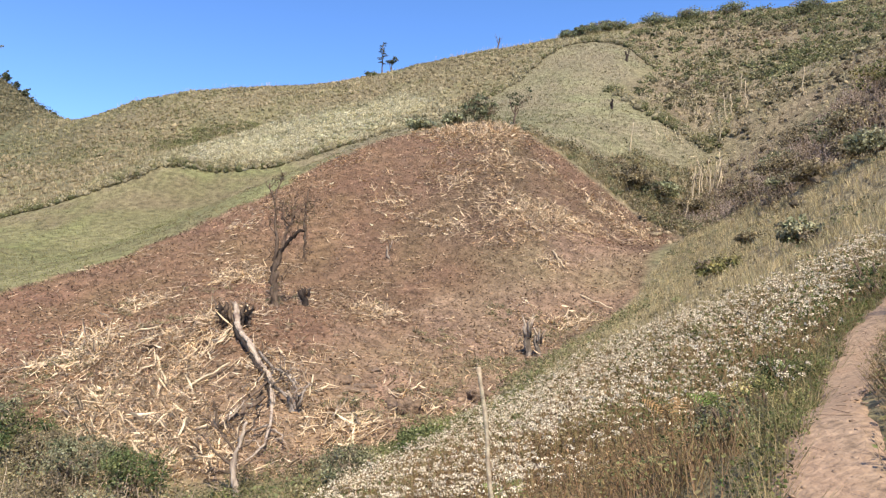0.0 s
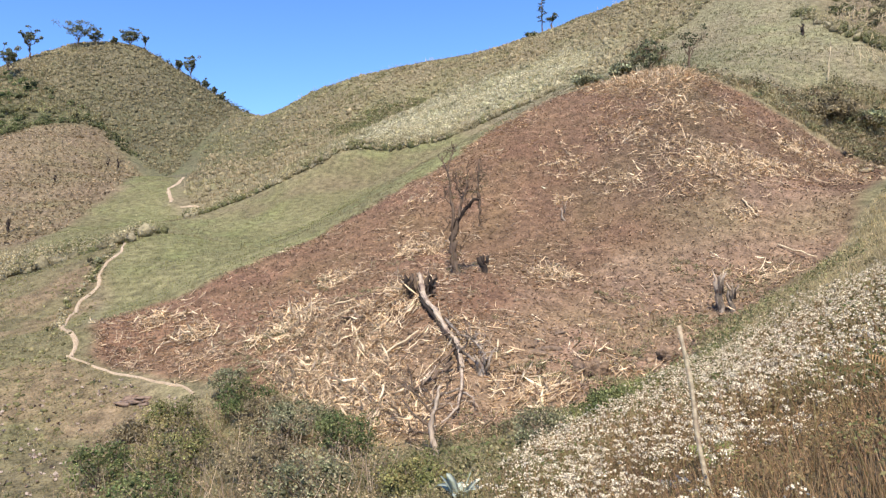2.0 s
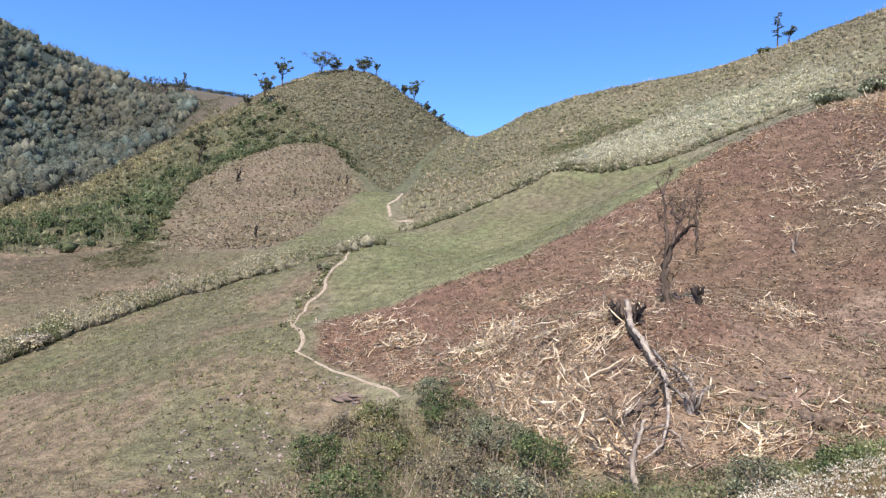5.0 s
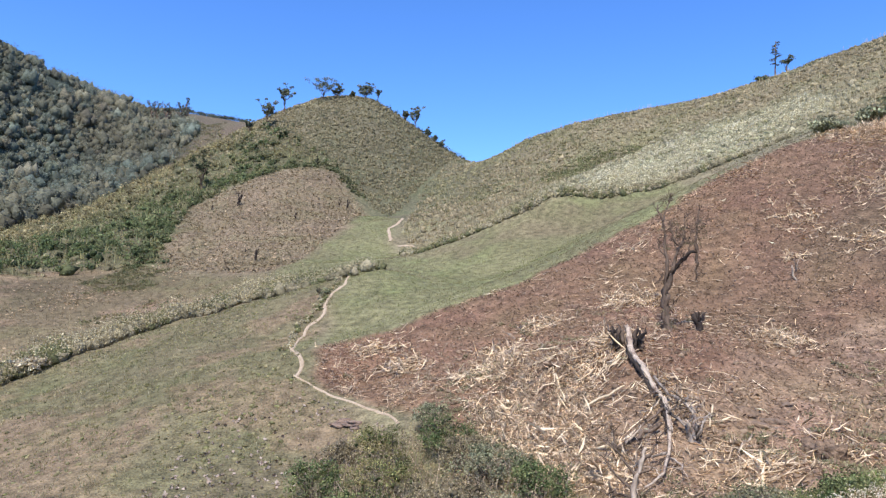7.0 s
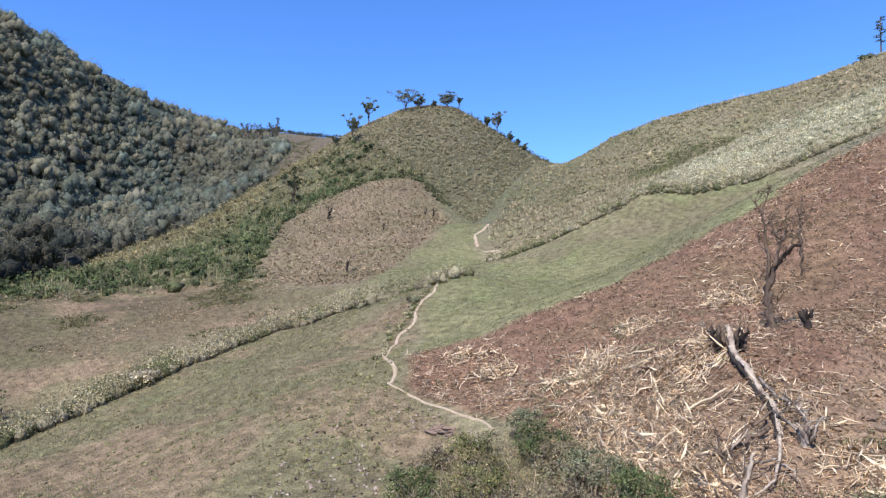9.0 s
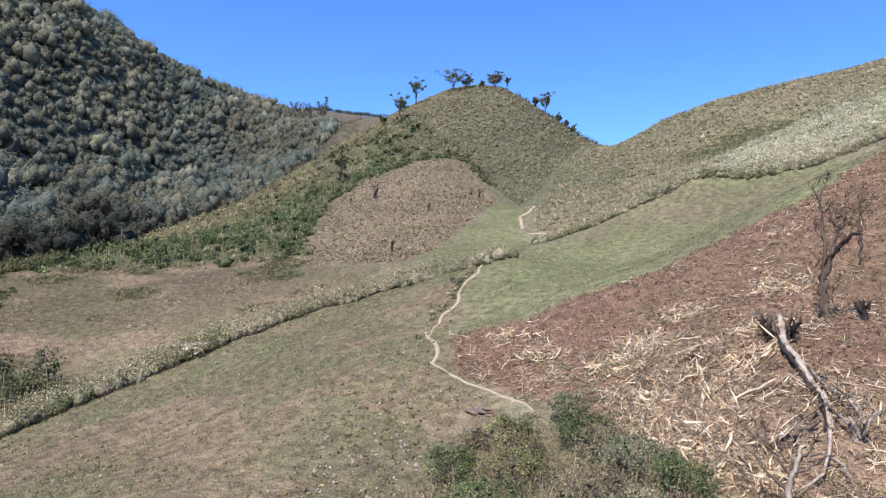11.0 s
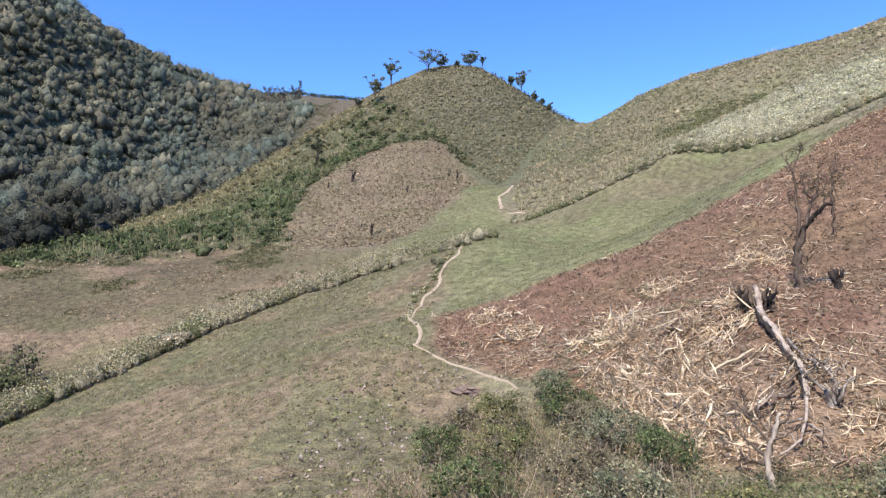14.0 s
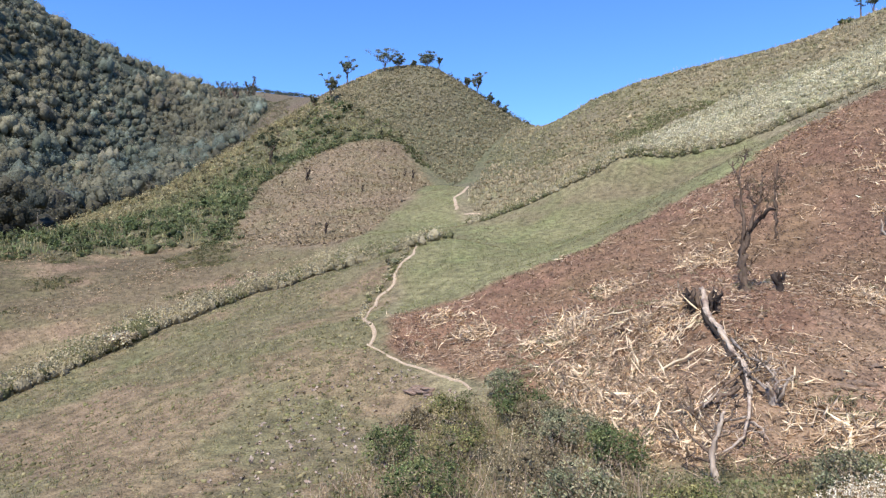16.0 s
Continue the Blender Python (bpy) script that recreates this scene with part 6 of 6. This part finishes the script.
DOWNED = [([down(2.3, -3.3, 0.45), down(3.36, -4.2, 0.5), down(4.1, -4.9, 0.5), down(4.6, -5.1, 0.45)], 0.08), ([down(3.5, -6.9, 0.35), down(3.0, -7.7, 0.4), down(2.9, -8.8, 0.45), down(2.47, -9.65, 0.4), down(1.8, -9.3, 0.5)], 0.10),
          ([down(3.9, -7.0, 0.3), down(4.3, -8.7, 0.3), down(4.5, -10.2, 0.3), down(4.1, -11.6, 0.25)], 0.09), ([down(3.3, -5.2, 0.4), down(4.1, -6.3, 0.45), down(5.0, -7.1, 0.4)], 0.08),
          ([down(3.3, -5.3, 0.4), down(3.0, -6.6, 0.5), down(2.7, -7.9, 0.5)], 0.07), ([down(5.0, -7.1, 0.2), down(4.8, -6.9, 0.9), down(4.5, -6.7, 1.4)], 0.09), ([down(5.0, -7.1, 0.2), down(5.2, -7.0, 0.9), down(5.5, -6.9, 1.3)], 0.08),
          ([down(2.47, -9.65, 0.2), down(2.4, -9.6, 1.0), down(2.2, -9.7, 1.6)], 0.06), ([down(2.6, -9.4, 0.3), down(3.0, -9.0, 0.9), down(3.2, -8.8, 1.2)], 0.05), ([down(3.6, -6.0, 0.4), down(3.9, -5.9, 1.0), down(4.2, -6.0, 1.3)], 0.05),
          ([down(2.9, -4.3, 0.45), down(2.5, -4.9, 0.7), down(2.3, -5.8, 0.6)], 0.05), ([down(4.4, -9.0, 0.3), down(5.0, -9.6, 0.5), down(5.3, -10.4, 0.4)], 0.05), ([down(4.3, -8.6, 0.3), down(3.6, -9.6, 0.5), down(3.4, -10.6, 0.4)], 0.05)]
for pts, r in DOWNED:
    s = Soup()
    fine = np.array([np.array(pts[i]) * (1 - u) + np.array(pts[i + 1]) * u for i in range(len(pts) - 1) for u in (0, 0.33, 0.66)] + [pts[-1]])
    fine[1:-1] += rng.normal(size=(len(fine) - 2, 3)) * 0.05
    tube(s, fine, np.linspace(r, r * 0.35, len(fine)), 6, rough=0.2)
    for k in range(9):
        q = fine[rng.integers(2, len(fine))]
        tube(s, bend(q, q + rng.normal(size=3) * 0.45 + [0, 0, 0.2], 5, 0.25), [r * 0.3, r * 0.24, r * 0.18, 0.012, 0.006], 4)
    part("limb", s, (M_PALEWOOD, M_MOTTLED, M_BARK)[len(fallen.children) % 3], fallen)
for k in range(18):
    s = Soup()
    side = -1 if k < 10 else 1
    base = np.array(down(side * 0.5 + rng.normal() * 0.14 + 0.1, -0.1 + rng.normal() * 0.15, 0.05))
    tip = base + [rng.normal() * 0.16 + side * 0.12, rng.normal() * 0.12, 0.55 + 0.75 * rng.random()]
    tube(s, bend(base, tip, 5, 0.22), np.array([0.14, 0.12, 0.09, 0.05, 0.01]) * (0.6 + 0.7 * rng.random()), 6, rough=0.4)
    part("charred_root", s, M_CHAR if k % 3 else M_BARK, fallen, "charred jagged root")

# standing dead trunk at the gully's edge
bole = thing("dead_trunk", at(-6.55, 22.56, 0.1), "leaning mottled grey dead trunk with broken branches", "dead tree")
s = Soup()
tube(s, more([(0, 0, -0.4), (-0.02, 0.0, 0.35), (-0.22, 0.05, 1.0), (-0.08, 0.1, 1.6), (0.1, 0.2, 2.2), (0.16, 0.3, 2.5)], 3, 0.015), np.linspace(0.11, 0.05, 16), 8, rough=0.22)
part("trunk", s, M_PALEWOOD, bole)
for a, b, r in [((-0.2, 0.1, 1.0), (-0.95, 0.3, 1.6), 0.08), ((-0.1, 0.1, 1.5), (-0.8, 0.4, 2.2), 0.07), ((0.05, 0.2, 2.0), (0.55, 0.2, 2.7), 0.06), ((-0.2, 0.05, 0.9), (-1.0, 0.1, 0.9), 0.07), ((-0.1, 0.1, 1.6), (0.5, 0.3, 2.0), 0.05)]:
    limb_set(bole, a, b, r * 0.8, 2, M_BARK, "branch", 2, 0.4)

# stumps
for (x, y), h, r, label in [((5.3, 42), 2.6, 0.2, "splintered burnt stump at the gully's edge"), ((5.95, 41.6), 1.8, 0.17, "short splintered stump beside another"), ((-6.4, 30), 1.0, 0.22, "forked burnt stump among fallen limbs"),
                            ((-1.6, 32.4), 0.5, 0.3, "low charred stump beside an earth mound"), ((-8.7, 43.7), 1.5, 0.24, "charred stump at the burnt tree's foot"), ((-4.4, 56.6), 1.7, 0.08, "thin pale post-like stump among stalks")]:
    ob = thing("stump", at(x, y, 0.1), label, "stump", "stumps on the cleared hill")
    s = Soup()
    tube(s, bend((0, 0, -0.2), (rng.normal() * 0.15 - 0.15 * h, 0.05, h * 0.72), 5, 0.1), [r * 1.35, r, r * 0.9, r * 0.8, r * 0.55], 9, rough=0.28)
    part("bole", s, M_CHAR if "charred" in label else M_MOTTLED if r > 0.15 else M_PALEWOOD, ob)
    for k in range(5 if r > 0.15 else 2):
        s = Soup()
        a = k * 1.35 + rng.random()
        p0 = np.array([math.cos(a) * r * 0.6, math.sin(a) * r * 0.5, h * 0.45])
        tube(s, [p0, p0 + [math.cos(a) * 0.05, math.sin(a) * 0.05, h * 0.3], p0 + [math.cos(a) * 0.3, math.sin(a) * 0.3, h * (0.3 + 0.35 * rng.random())]], [r * 0.5, r * 0.34, 0.015], 5, rough=0.3)
        part("splinter", s, (M_BARK, M_MOTTLED, M_CHAR)[k % 3] if "charred" in label else (M_PALEWOOD, M_MOTTLED, M_PALEWOOD)[k % 3], ob)

# logs and poles lying on the cleared hill
for (x0, y0), (x1, y1), r in [((-18.4, 38.2), (-15.6, 37.9), 0.075), ((-11.9, 32.2), (-10.2, 33.2), 0.07), ((-14.5, 35.0), (-13.0, 32.6), 0.07), ((-16.6, 36.4), (-14.4, 37), 0.05), ((-13.6, 38.2), (-12.4, 40), 0.05),
                              ((-6.2, 33.4), (-6.0, 31.6), 0.05), ((10.6, 52.4), (12.6, 50.6), 0.06), ((9.3, 57.6), (9.9, 55.3), 0.07), ((-3.9, 30.6), (-3.5, 28), 0.07), ((-10.6, 23.2), (-9.9, 22.7), 0.07)]:
    a, b = np.array(at(x0, y0)), np.array(at(x1, y1))
    ob = thing("log", tuple(a), "pale bare pole lying on the cleared ground", "log", "felled poles")
    s = Soup()
    tube(s, bend((0, 0, r * 1.5 + 0.08), b - a + [0, 0, r * 1.5 + 0.12], 6, 0.03), np.linspace(r, r * 0.75, 6), 7, rough=0.08)
    part("pole", s, M_STRAWLOG, ob)

# bamboo stake on the near slope
g = at(0.62, 7.0)
stake = thing("bamboo_stake", g, "thin pale bamboo stake stuck in the weedy slope", "stake")
s = Soup()
foot, head = np.array([0.0, 0.0, -0.2]), np.array([0.41, 7.3, 0.735]) - np.array(g)
n = 13
pts = foot + (head - foot) * np.linspace(0, 1, n)[:, None] + np.array([[0.012 * math.sin(k * 0.9), 0, 0] for k in range(n)])
tube(s, pts, [0.026 + (0.005 if k % 3 == 0 else 0) - 0.0004 * k for k in range(n)], 8, rough=0.04)
part("cane", s, M_POLE, stake)

# gully saplings
for x, y, h in [(32.1, 87.7, 5), (33.2, 88.6, 4.5), (34.4, 89.3, 5.5), (35.3, 89.7, 5), (36.5, 90.5, 5.5), (37.3, 91.5, 4.2), (32.6, 88.9, 3.6), (36, 91.2, 4), (26, 95, 4.6), (41, 101, 4.5), (43.4, 104, 5), (44.5, 104.6, 4.3),
                (46.5, 104, 5.2), (29, 82, 3), (49, 112, 4), (52, 98, 4.5)]:
    ob = thing("sapling", at(x, y, 0.2), "bare pale sapling stem with a few twigs", "sapling", "gully saplings")
    s = Soup()
    lean = rng.normal(size=2) * 0.12 * h
    pts = bend((0, 0, -0.2), (lean[0], lean[1], h), 6, 0.05)
    tube(s, pts, np.linspace(0.11, 0.04, 6), 5)
    part("stem", s, M_STRAWLOG, ob)
    for k in range(5):
        s = Soup()
        b = pts[3 + k % 3]
        tube(s, bend(b, b + rng.normal(size=3) * 0.45 + [0, 0, 0.5], 3, 0.1), [0.03, 0.02, 0.01], 4)
        part("twig", s, M_PALEWOOD, ob)

# ---- shrubs ----


def shrub(name, place, wide, tall, colours, label, group="", n=24, leaf=0.10, stems=7, per=84):
    ob = thing(name, place, label, "shrub", group)
    for k in range(stems):
        s = Soup()
        a = rng.random() * 6.283
        tube(s, bend((0, 0, -0.15), (math.cos(a) * wide * 0.5 * rng.random(), math.sin(a) * wide * 0.5 * rng.random(), tall * (0.55 + 0.35 * rng.random())), 5, 0.12), np.linspace(0.035, 0.012, 5), 4)
        part("stem", s, M_BARK, ob)
    s = Soup()
    a, u = rng.random(n) * 6.283, rng.random(n) ** 0.5
    z = tall * (0.25 + 0.6 * rng.random(n)) * (1 - 0.35 * u ** 2)
    c = np.column_stack([np.cos(a) * u * wide * 0.42, np.sin(a) * u * wide * 0.42, z])
    # small cores tinted dark, standing in for shade deep in the shrub
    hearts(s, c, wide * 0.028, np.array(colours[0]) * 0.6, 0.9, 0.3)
    col = np.where(rng.random((n, 1)) < 0.16, mixed(n, (0.25, 0.20, 0.135), (0.20, 0.165, 0.10)), mixed(n, *colours, 0.28))
    puffs(s, c, wide * 0.15 * (0.6 + 0.8 * rng.random(n)), per, leaf, col * 1.2, 0.8, 0.8)
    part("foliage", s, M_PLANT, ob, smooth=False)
    return ob


DARKG, YELG, BROWNG, GREYG = ((0.085, 0.12, 0.045), (0.165, 0.175, 0.07)), ((0.15, 0.17, 0.06), (0.25, 0.21, 0.09)), ((0.19, 0.158, 0.095), (0.27, 0.225, 0.13)), ((0.17, 0.185, 0.10), (0.27, 0.25, 0.15))
for x, y, w, h, c, label in [(-19.6, 26.2, 2.6, 2.2, YELG, "yellow-green leafy shrub on the gully bank"), (-17.4, 28.2, 2.6, 2.1, DARKG, "dark green leafy shrub on the gully bank"),
                             (-15.6, 27.2, 2.2, 1.6, BROWNG, "dry brown shrub with bare stems"), (-13.4, 25.6, 3.0, 1.5, GREYG, "low grey-green shrub on the gully bank"),
                             (-10.6, 23.8, 2.6, 1.6, DARKG, "dark green leafy shrub by the dead trunk"), (-13.4, 22.4, 3.4, 1.4, BROWNG, "dry brown tangle of shrub on the bank"),
                             (-19.4, 30.4, 2.0, 1.5, GREYG, "low grey-green shrub at the trail's end"), (-17.2, 23.2, 3.0, 1.8, YELG, "yellow-green leafy shrub on the gully bank"),
                             (-20.8, 23, 2.4, 1.8, DARKG, "dark green leafy shrub on the gully bank"), (-10.2, 20.2, 3.0, 1.5, GREYG, "grey-green weedy shrub in the gully"),
                             (-16, 19.5, 3.2, 1.7, DARKG, "dark green leafy shrub in the gully"), (-6.2, 19.0, 2.2, 1.1, YELG, "bright green weeds in the gully"), (-2.8, 21.6, 2.6, 1.1, GREYG, "grey-green weedy shrub in the gully"),
                             (-0.4, 24.6, 2.2, 0.9, DARKG, "low green shrub in the gully"), (-22.6, 27, 1.8, 1.0, BROWNG, "dry brown shrub on the gully bank")]:
    shrub("bank_shrub", at(x, y), w * 1.1, h * 1.2, c, label, "shrubs on the gully bank", 40, 0.08, 7, 92)
DUSTYG = ((0.21, 0.225, 0.13), (0.33, 0.31, 0.19))
BUSHG = ((0.14, 0.165, 0.09), (0.25, 0.25, 0.14))
for x, y, w, h, c, label in [(4.6, 93, 5.4, 4.6, BUSHG, "dense dusky green thicket on the knoll's top"), (1.0, 92, 3.6, 2.0, DUSTYG, "grey-green thicket beside the knoll's top"), (-3.5, 91, 3.6, 1.7, DUSTYG, "low grey-green thicket on the knoll"),
                             (23, 85, 5.2, 3.2, BROWNG, "grey leafless-looking thicket in the gully"), (27.5, 86.5, 4.6, 2.6, GREYG, "grey-green thicket in the gully's head"), (31, 85, 4.2, 2.0, BROWNG, "brown thicket in the gully's head"),
                             (31, 172, 4.2, 3.6, BUSHG, "dusky green bush on the skyline"), (34.5, 174, 3.0, 4.6, BUSHG, "tall dusky green bush on the skyline"), (38, 177, 5.5, 3.6, BUSHG, "dusky green bush on the skyline"), (42, 178, 4.5, 4.4, BUSHG, "tall dusky green bush on the skyline"), (46, 178, 6.5, 3.4, BUSHG, "dusky green bush on the skyline"), (56, 181, 7, 3.6, BUSHG, "dusky green bush on the skyline"), (65, 179, 7.5, 3.8, BUSHG, "dusky green bush on the skyline"), (76, 178, 7.5, 3.4, BUSHG, "dusky green bush on the skyline"), (87, 165, 8, 4.6, BUSHG, "tall dusky green bush on the skyline"), (93, 170, 6, 3.6, BUSHG, "dusky green bush on the skyline"), (-21, 190, 4.0, 1.6, DARKG, "low dark bush below the ridge pine")]:
    shrub("thicket", at(x, y), w, h * (0.8 if y > 150 else 1.0), c, label, "far thickets", 34, 0.30, 8, 60)
for x, y, w, h, c, label in [(29.5, 48, 4.6, 2.6, BROWNG, "dry brown-grey bush on the steep bank"), (30, 52, 4.4, 2.8, GREYG, "grey-green bush on the steep bank"), (28, 55.5, 4.2, 2.4, BROWNG, "dry brown-grey bush on the steep bank"),
                             (26.8, 60, 3.6, 2.0, BROWNG, "dry brown bush above the gully"), (33, 47, 5, 3.0, YELG, "yellowing leafy bush on the hillside"), (36, 55, 5, 3.0, YELG, "yellowing leafy bush on the hillside"),
                             (25, 40, 3.6, 1.8, BROWNG, "dry brown-grey bush on the steep bank"), (22.5, 35, 3.0, 1.5, GREYG, "grey-green bush on the steep bank"), (15.4, 29, 2.6, 1.1, GREYG, "low grey-green bush on the grass slope"),
                             (14, 34.6, 2.6, 1.1, YELG, "low yellow-green bush on the grass slope"), (24.6, 45, 3.4, 1.8, BROWNG, "dry brown bush on the steep bank"), (31, 62, 4, 2.6, GREYG, "grey-green bush on the steep bank"),
                             (36, 68, 5, 3, BROWNG, "dry brown-grey bush on the hillside"), (26, 51.5, 3.4, 1.5, GREYG, "grey-green bush on the steep bank"), (19, 42, 1.8, 0.8, BROWNG, "low brown bush on the grass slope")]:
    shrub("hillside_bush", at(x, y), w, h, c, label, "bushes on the steep bank", 30, 0.18, 9, 60)
for x, y, w, h, c, label in [(5.1, 7.0, 0.9, 0.6, BROWNG, "dry russet bush on the path's upper bank"), (5.9, 8.1, 1.0, 0.75, DARKG, "green leafy bush on the path's upper bank"), (7.0, 9.6, 1.1, 0.8, DARKG, "green leafy bush on the path's upper bank"),
                             (4.3, 5.9, 0.8, 0.45, BROWNG, "dry russet bush on the path's upper bank"), (8.4, 11.8, 1.3, 0.9, DARKG, "green leafy bush at the path's bend"), (9.0, 14.0, 1.5, 0.9, DARKG, "green leafy bush at the path's bend"),
                             (3.7, 7.9, 0.9, 0.6, YELG, "yellowing leafy weed beside the path"), (2.9, 6.9, 0.8, 0.5, GREYG, "grey-green leafy weed beside the path"), (4.9, 10.0, 0.9, 0.7, DARKG, "green leafy weed beside the path")]:
    shrub("path_bush", at(x, y), w, h, c, label, "bushes beside the footpath", 20, 0.032, 6, 150)
for x, y, w, h in [(-47.6, 53.6, 1.3, 0.6), (-54.6, 62.8, 1.6, 0.7), (-58.9, 70.8, 1.5, 0.8)]:
    shrub("trail_shrub", at(x, y), w, h, GREYG if w < 1.7 else YELG, "low dry shrub beside the valley trail", "shrubs beside the trail", 18, 0.15, 3, 60)
shrub("pale_shrub", at(-63.6, 33.2), 3.2, 1.6, ((0.56, 0.48, 0.34), (0.42, 0.36, 0.24)), "whitish seeding shrub beside the hedge strip", n=30, leaf=0.2, per=60)

# rosette plant with pale sword leaves in the gully
agave = thing("agave", at(-4.0, 15.3, -0.02), "pale blue-green agave rosette with sword-shaped leaves", "plant")
for k in range(10):
    s = Soup()
    a, u = k * 2.4, 0.35 + 0.65 * ((k * 3) % 10) / 9
    d, w = np.array([math.cos(a), math.sin(a), 0]), np.array([-math.sin(a), math.cos(a), 0])
    t = np.linspace(0, 1, 8)
    spine = d * (0.05 + 0.80 * u * t)[:, None] + np.array([0, 0, 1]) * (1.0 * t - 0.60 * u * t * t * (0.6 + u))[:, None]
    half = (0.115 * np.sin(math.pi * (0.18 + 0.82 * t)) ** 0.8 * (t < 1))[:, None]
    fold = np.array([0, 0, 0.35]) * half
    rows = np.stack([spine - w * half + fold, spine, spine + w * half + fold, spine - [0, 0, 0.02]], 1).reshape(-1, 3)
    f = []
    for j in range(7):
        for i, e in ((0, 1), (1, 2), (2, 3), (3, 0)):
            f += [(4 * j + i, 4 * j + e, 4 * j + 4 + e), (4 * j + i, 4 * j + 4 + e, 4 * j + 4 + i)]
    s.add(rows[None], f, np.array([[0.50, 0.56, 0.46]]) * (0.9 + 0.2 * rng.random()))
    part("leaf", s, M_PLANT, agave, smooth=False)

# withered orange fern and a fresh one among the weeds
for (x, y), c, label, tall in [((3.2, 9.3), ((0.42, 0.265, 0.115), (0.32, 0.21, 0.10)), "withered orange fern among the weeds", 0.75), ((3.6, 8.7), ((0.16, 0.22, 0.05), (0.12, 0.18, 0.05)), "fresh light green fern among the weeds", 0.6),
                               ((1.0, 8.6), ((0.22, 0.25, 0.08), (0.16, 0.2, 0.06)), "light green fern below the weeds", 0.55)]:
    fern = thing("fern", at(x, y), label, "fern", "ferns")
    for k in range(5):
        s = Soup()
        a = k * 1.25 + rng.random() * 0.5
        t = np.linspace(0, 1, 14)[:, None]
        spine = np.array([math.cos(a), math.sin(a), 0]) * t * 0.45 + np.array([0, 0, 1]) * (tall * (1.5 * t - 0.75 * t * t))
        tube(s, spine[::2], np.linspace(0.006, 0.002, 7), 4)
        w = np.array([-math.sin(a), math.cos(a), -0.25])
        for side in (-1, 1):
            l = (0.16 * np.sin(np.clip(t, 0.05, 1) * 2.9) + 0.02)
            b = spine[1:]
            e = b + side * w * l[1:] + [0, 0, -0.03]
            f = b + np.diff(spine, axis=0) * 0.7
            s.add(np.stack([b, f, e], 1), [(0, 1, 2)], mixed(len(b), *c))
        part("frond", s, M_PLANT, fern, smooth=False)

# ---- stones and earth ----
for (x, y), r, flat, mat, label in [((-25.0, 30.3), (0.95, 0.55, 0.8), 0.7, M_REDROCK, "reddish layered shale outcrop below the trail"), ((-22.2, 29.4), (0.6, 0.4, 0.5), 0.6, M_REDROCK, "small dark shale ledge below the trail"),
                                    ((-1.75, 32.6), (1.0, 0.9, 1.0), 1.15, M_ROCK, "rounded earth-caked boulder on the cleared hill"), ((-4.8, 34.7), (1.1, 0.6, 0.6), 0.9, M_ROCK, "broken rock ledge on the cleared hill"),
                                    ((2.2, 33.9), (0.8, 0.6, 0.6), 0.9, M_ROCK, "dark flat boulder at the gully's edge"), ((-6.2, 36.3), (0.5, 0.3, 0.3), 0.7, M_ROCK, "pale angular stone on the cleared hill"),
                                    ((-14.6, 36.0), (1.0, 0.6, 0.5), 0.6, M_ROCK, "grassy earth hummock among the stalks"), ((-3.6, 36.5), (0.45, 0.3, 0.3), 0.7, M_ROCK, "angular stone on the cleared hill"),
                                    ((-21.2, 28.2), (0.4, 0.3, 0.3), 0.7, M_REDROCK, "loose shale block below the trail"), ((5.6, 45), (0.5, 0.3, 0.3), 0.6, M_ROCK, "dark stone at the gully's edge")]:
    if mat == M_REDROCK:
        ob = thing("shale_outcrop", at(x, y, 0.1), label, "rock", "shale below the trail")
        for k in range(26):
            u = k / 26
            w, d, h = r[0] * (0.18 + 0.22 * rng.random()), r[1] * (0.25 + 0.3 * rng.random()), 0.03 + 0.045 * rng.random()
            corner = np.array([(i * w, j * d, q * h) for q in (-1, 1) for j in (-1, 1) for i in (-1, 1)]) * (1 + 0.18 * rng.normal(size=(8, 3)))
            slab = Soup()
            slab.add(corner[None], [(0, 2, 1), (1, 2, 3), (4, 5, 6), (5, 7, 6), (0, 1, 5), (0, 5, 4), (2, 6, 7), (2, 7, 3), (0, 4, 6), (0, 6, 2), (1, 3, 7), (1, 7, 5)], np.array([[0.25, 0.2, 0.16]]))
            piece = part("slab", slab, mat, ob, smooth=False)
            piece.location = (rng.uniform(-1, 1) * r[0] * (1 - 0.5 * u), rng.normal() * r[1] * 0.35 + 0.5 * u, 0.02 + 0.3 * u * r[2])
            piece.rotation_euler = (0.12 * rng.normal(), 0.12 * rng.normal(), 0.4 * rng.normal())
        continue
    ob = new("boulder", lumpy(r, flat, int(abs(x * 7 + y)), 4, 0.55).mesh("boulder", mat, False))
    ob.location = at(x, y, 0.5 * r[2])
    tagged(ob, label, "rock", "stones on the slopes")
s = Soup()
p = scattered([(-21, 30), (-30, 33), (-33, 27), (-27, 18), (-20, 19)], 260)
a = rng.random((len(p), 1)) * 6.283
for k in range(3):
    leaves(s, p + [0, 0, 0.03], 0.16, mixed(len(p), (0.42, 0.34, 0.27), (0.27, 0.20, 0.15)), -0.5, 0.5)
s.stuff("field_stones", M_ROCK2, "scattered stone chips on the lower field", "stones")
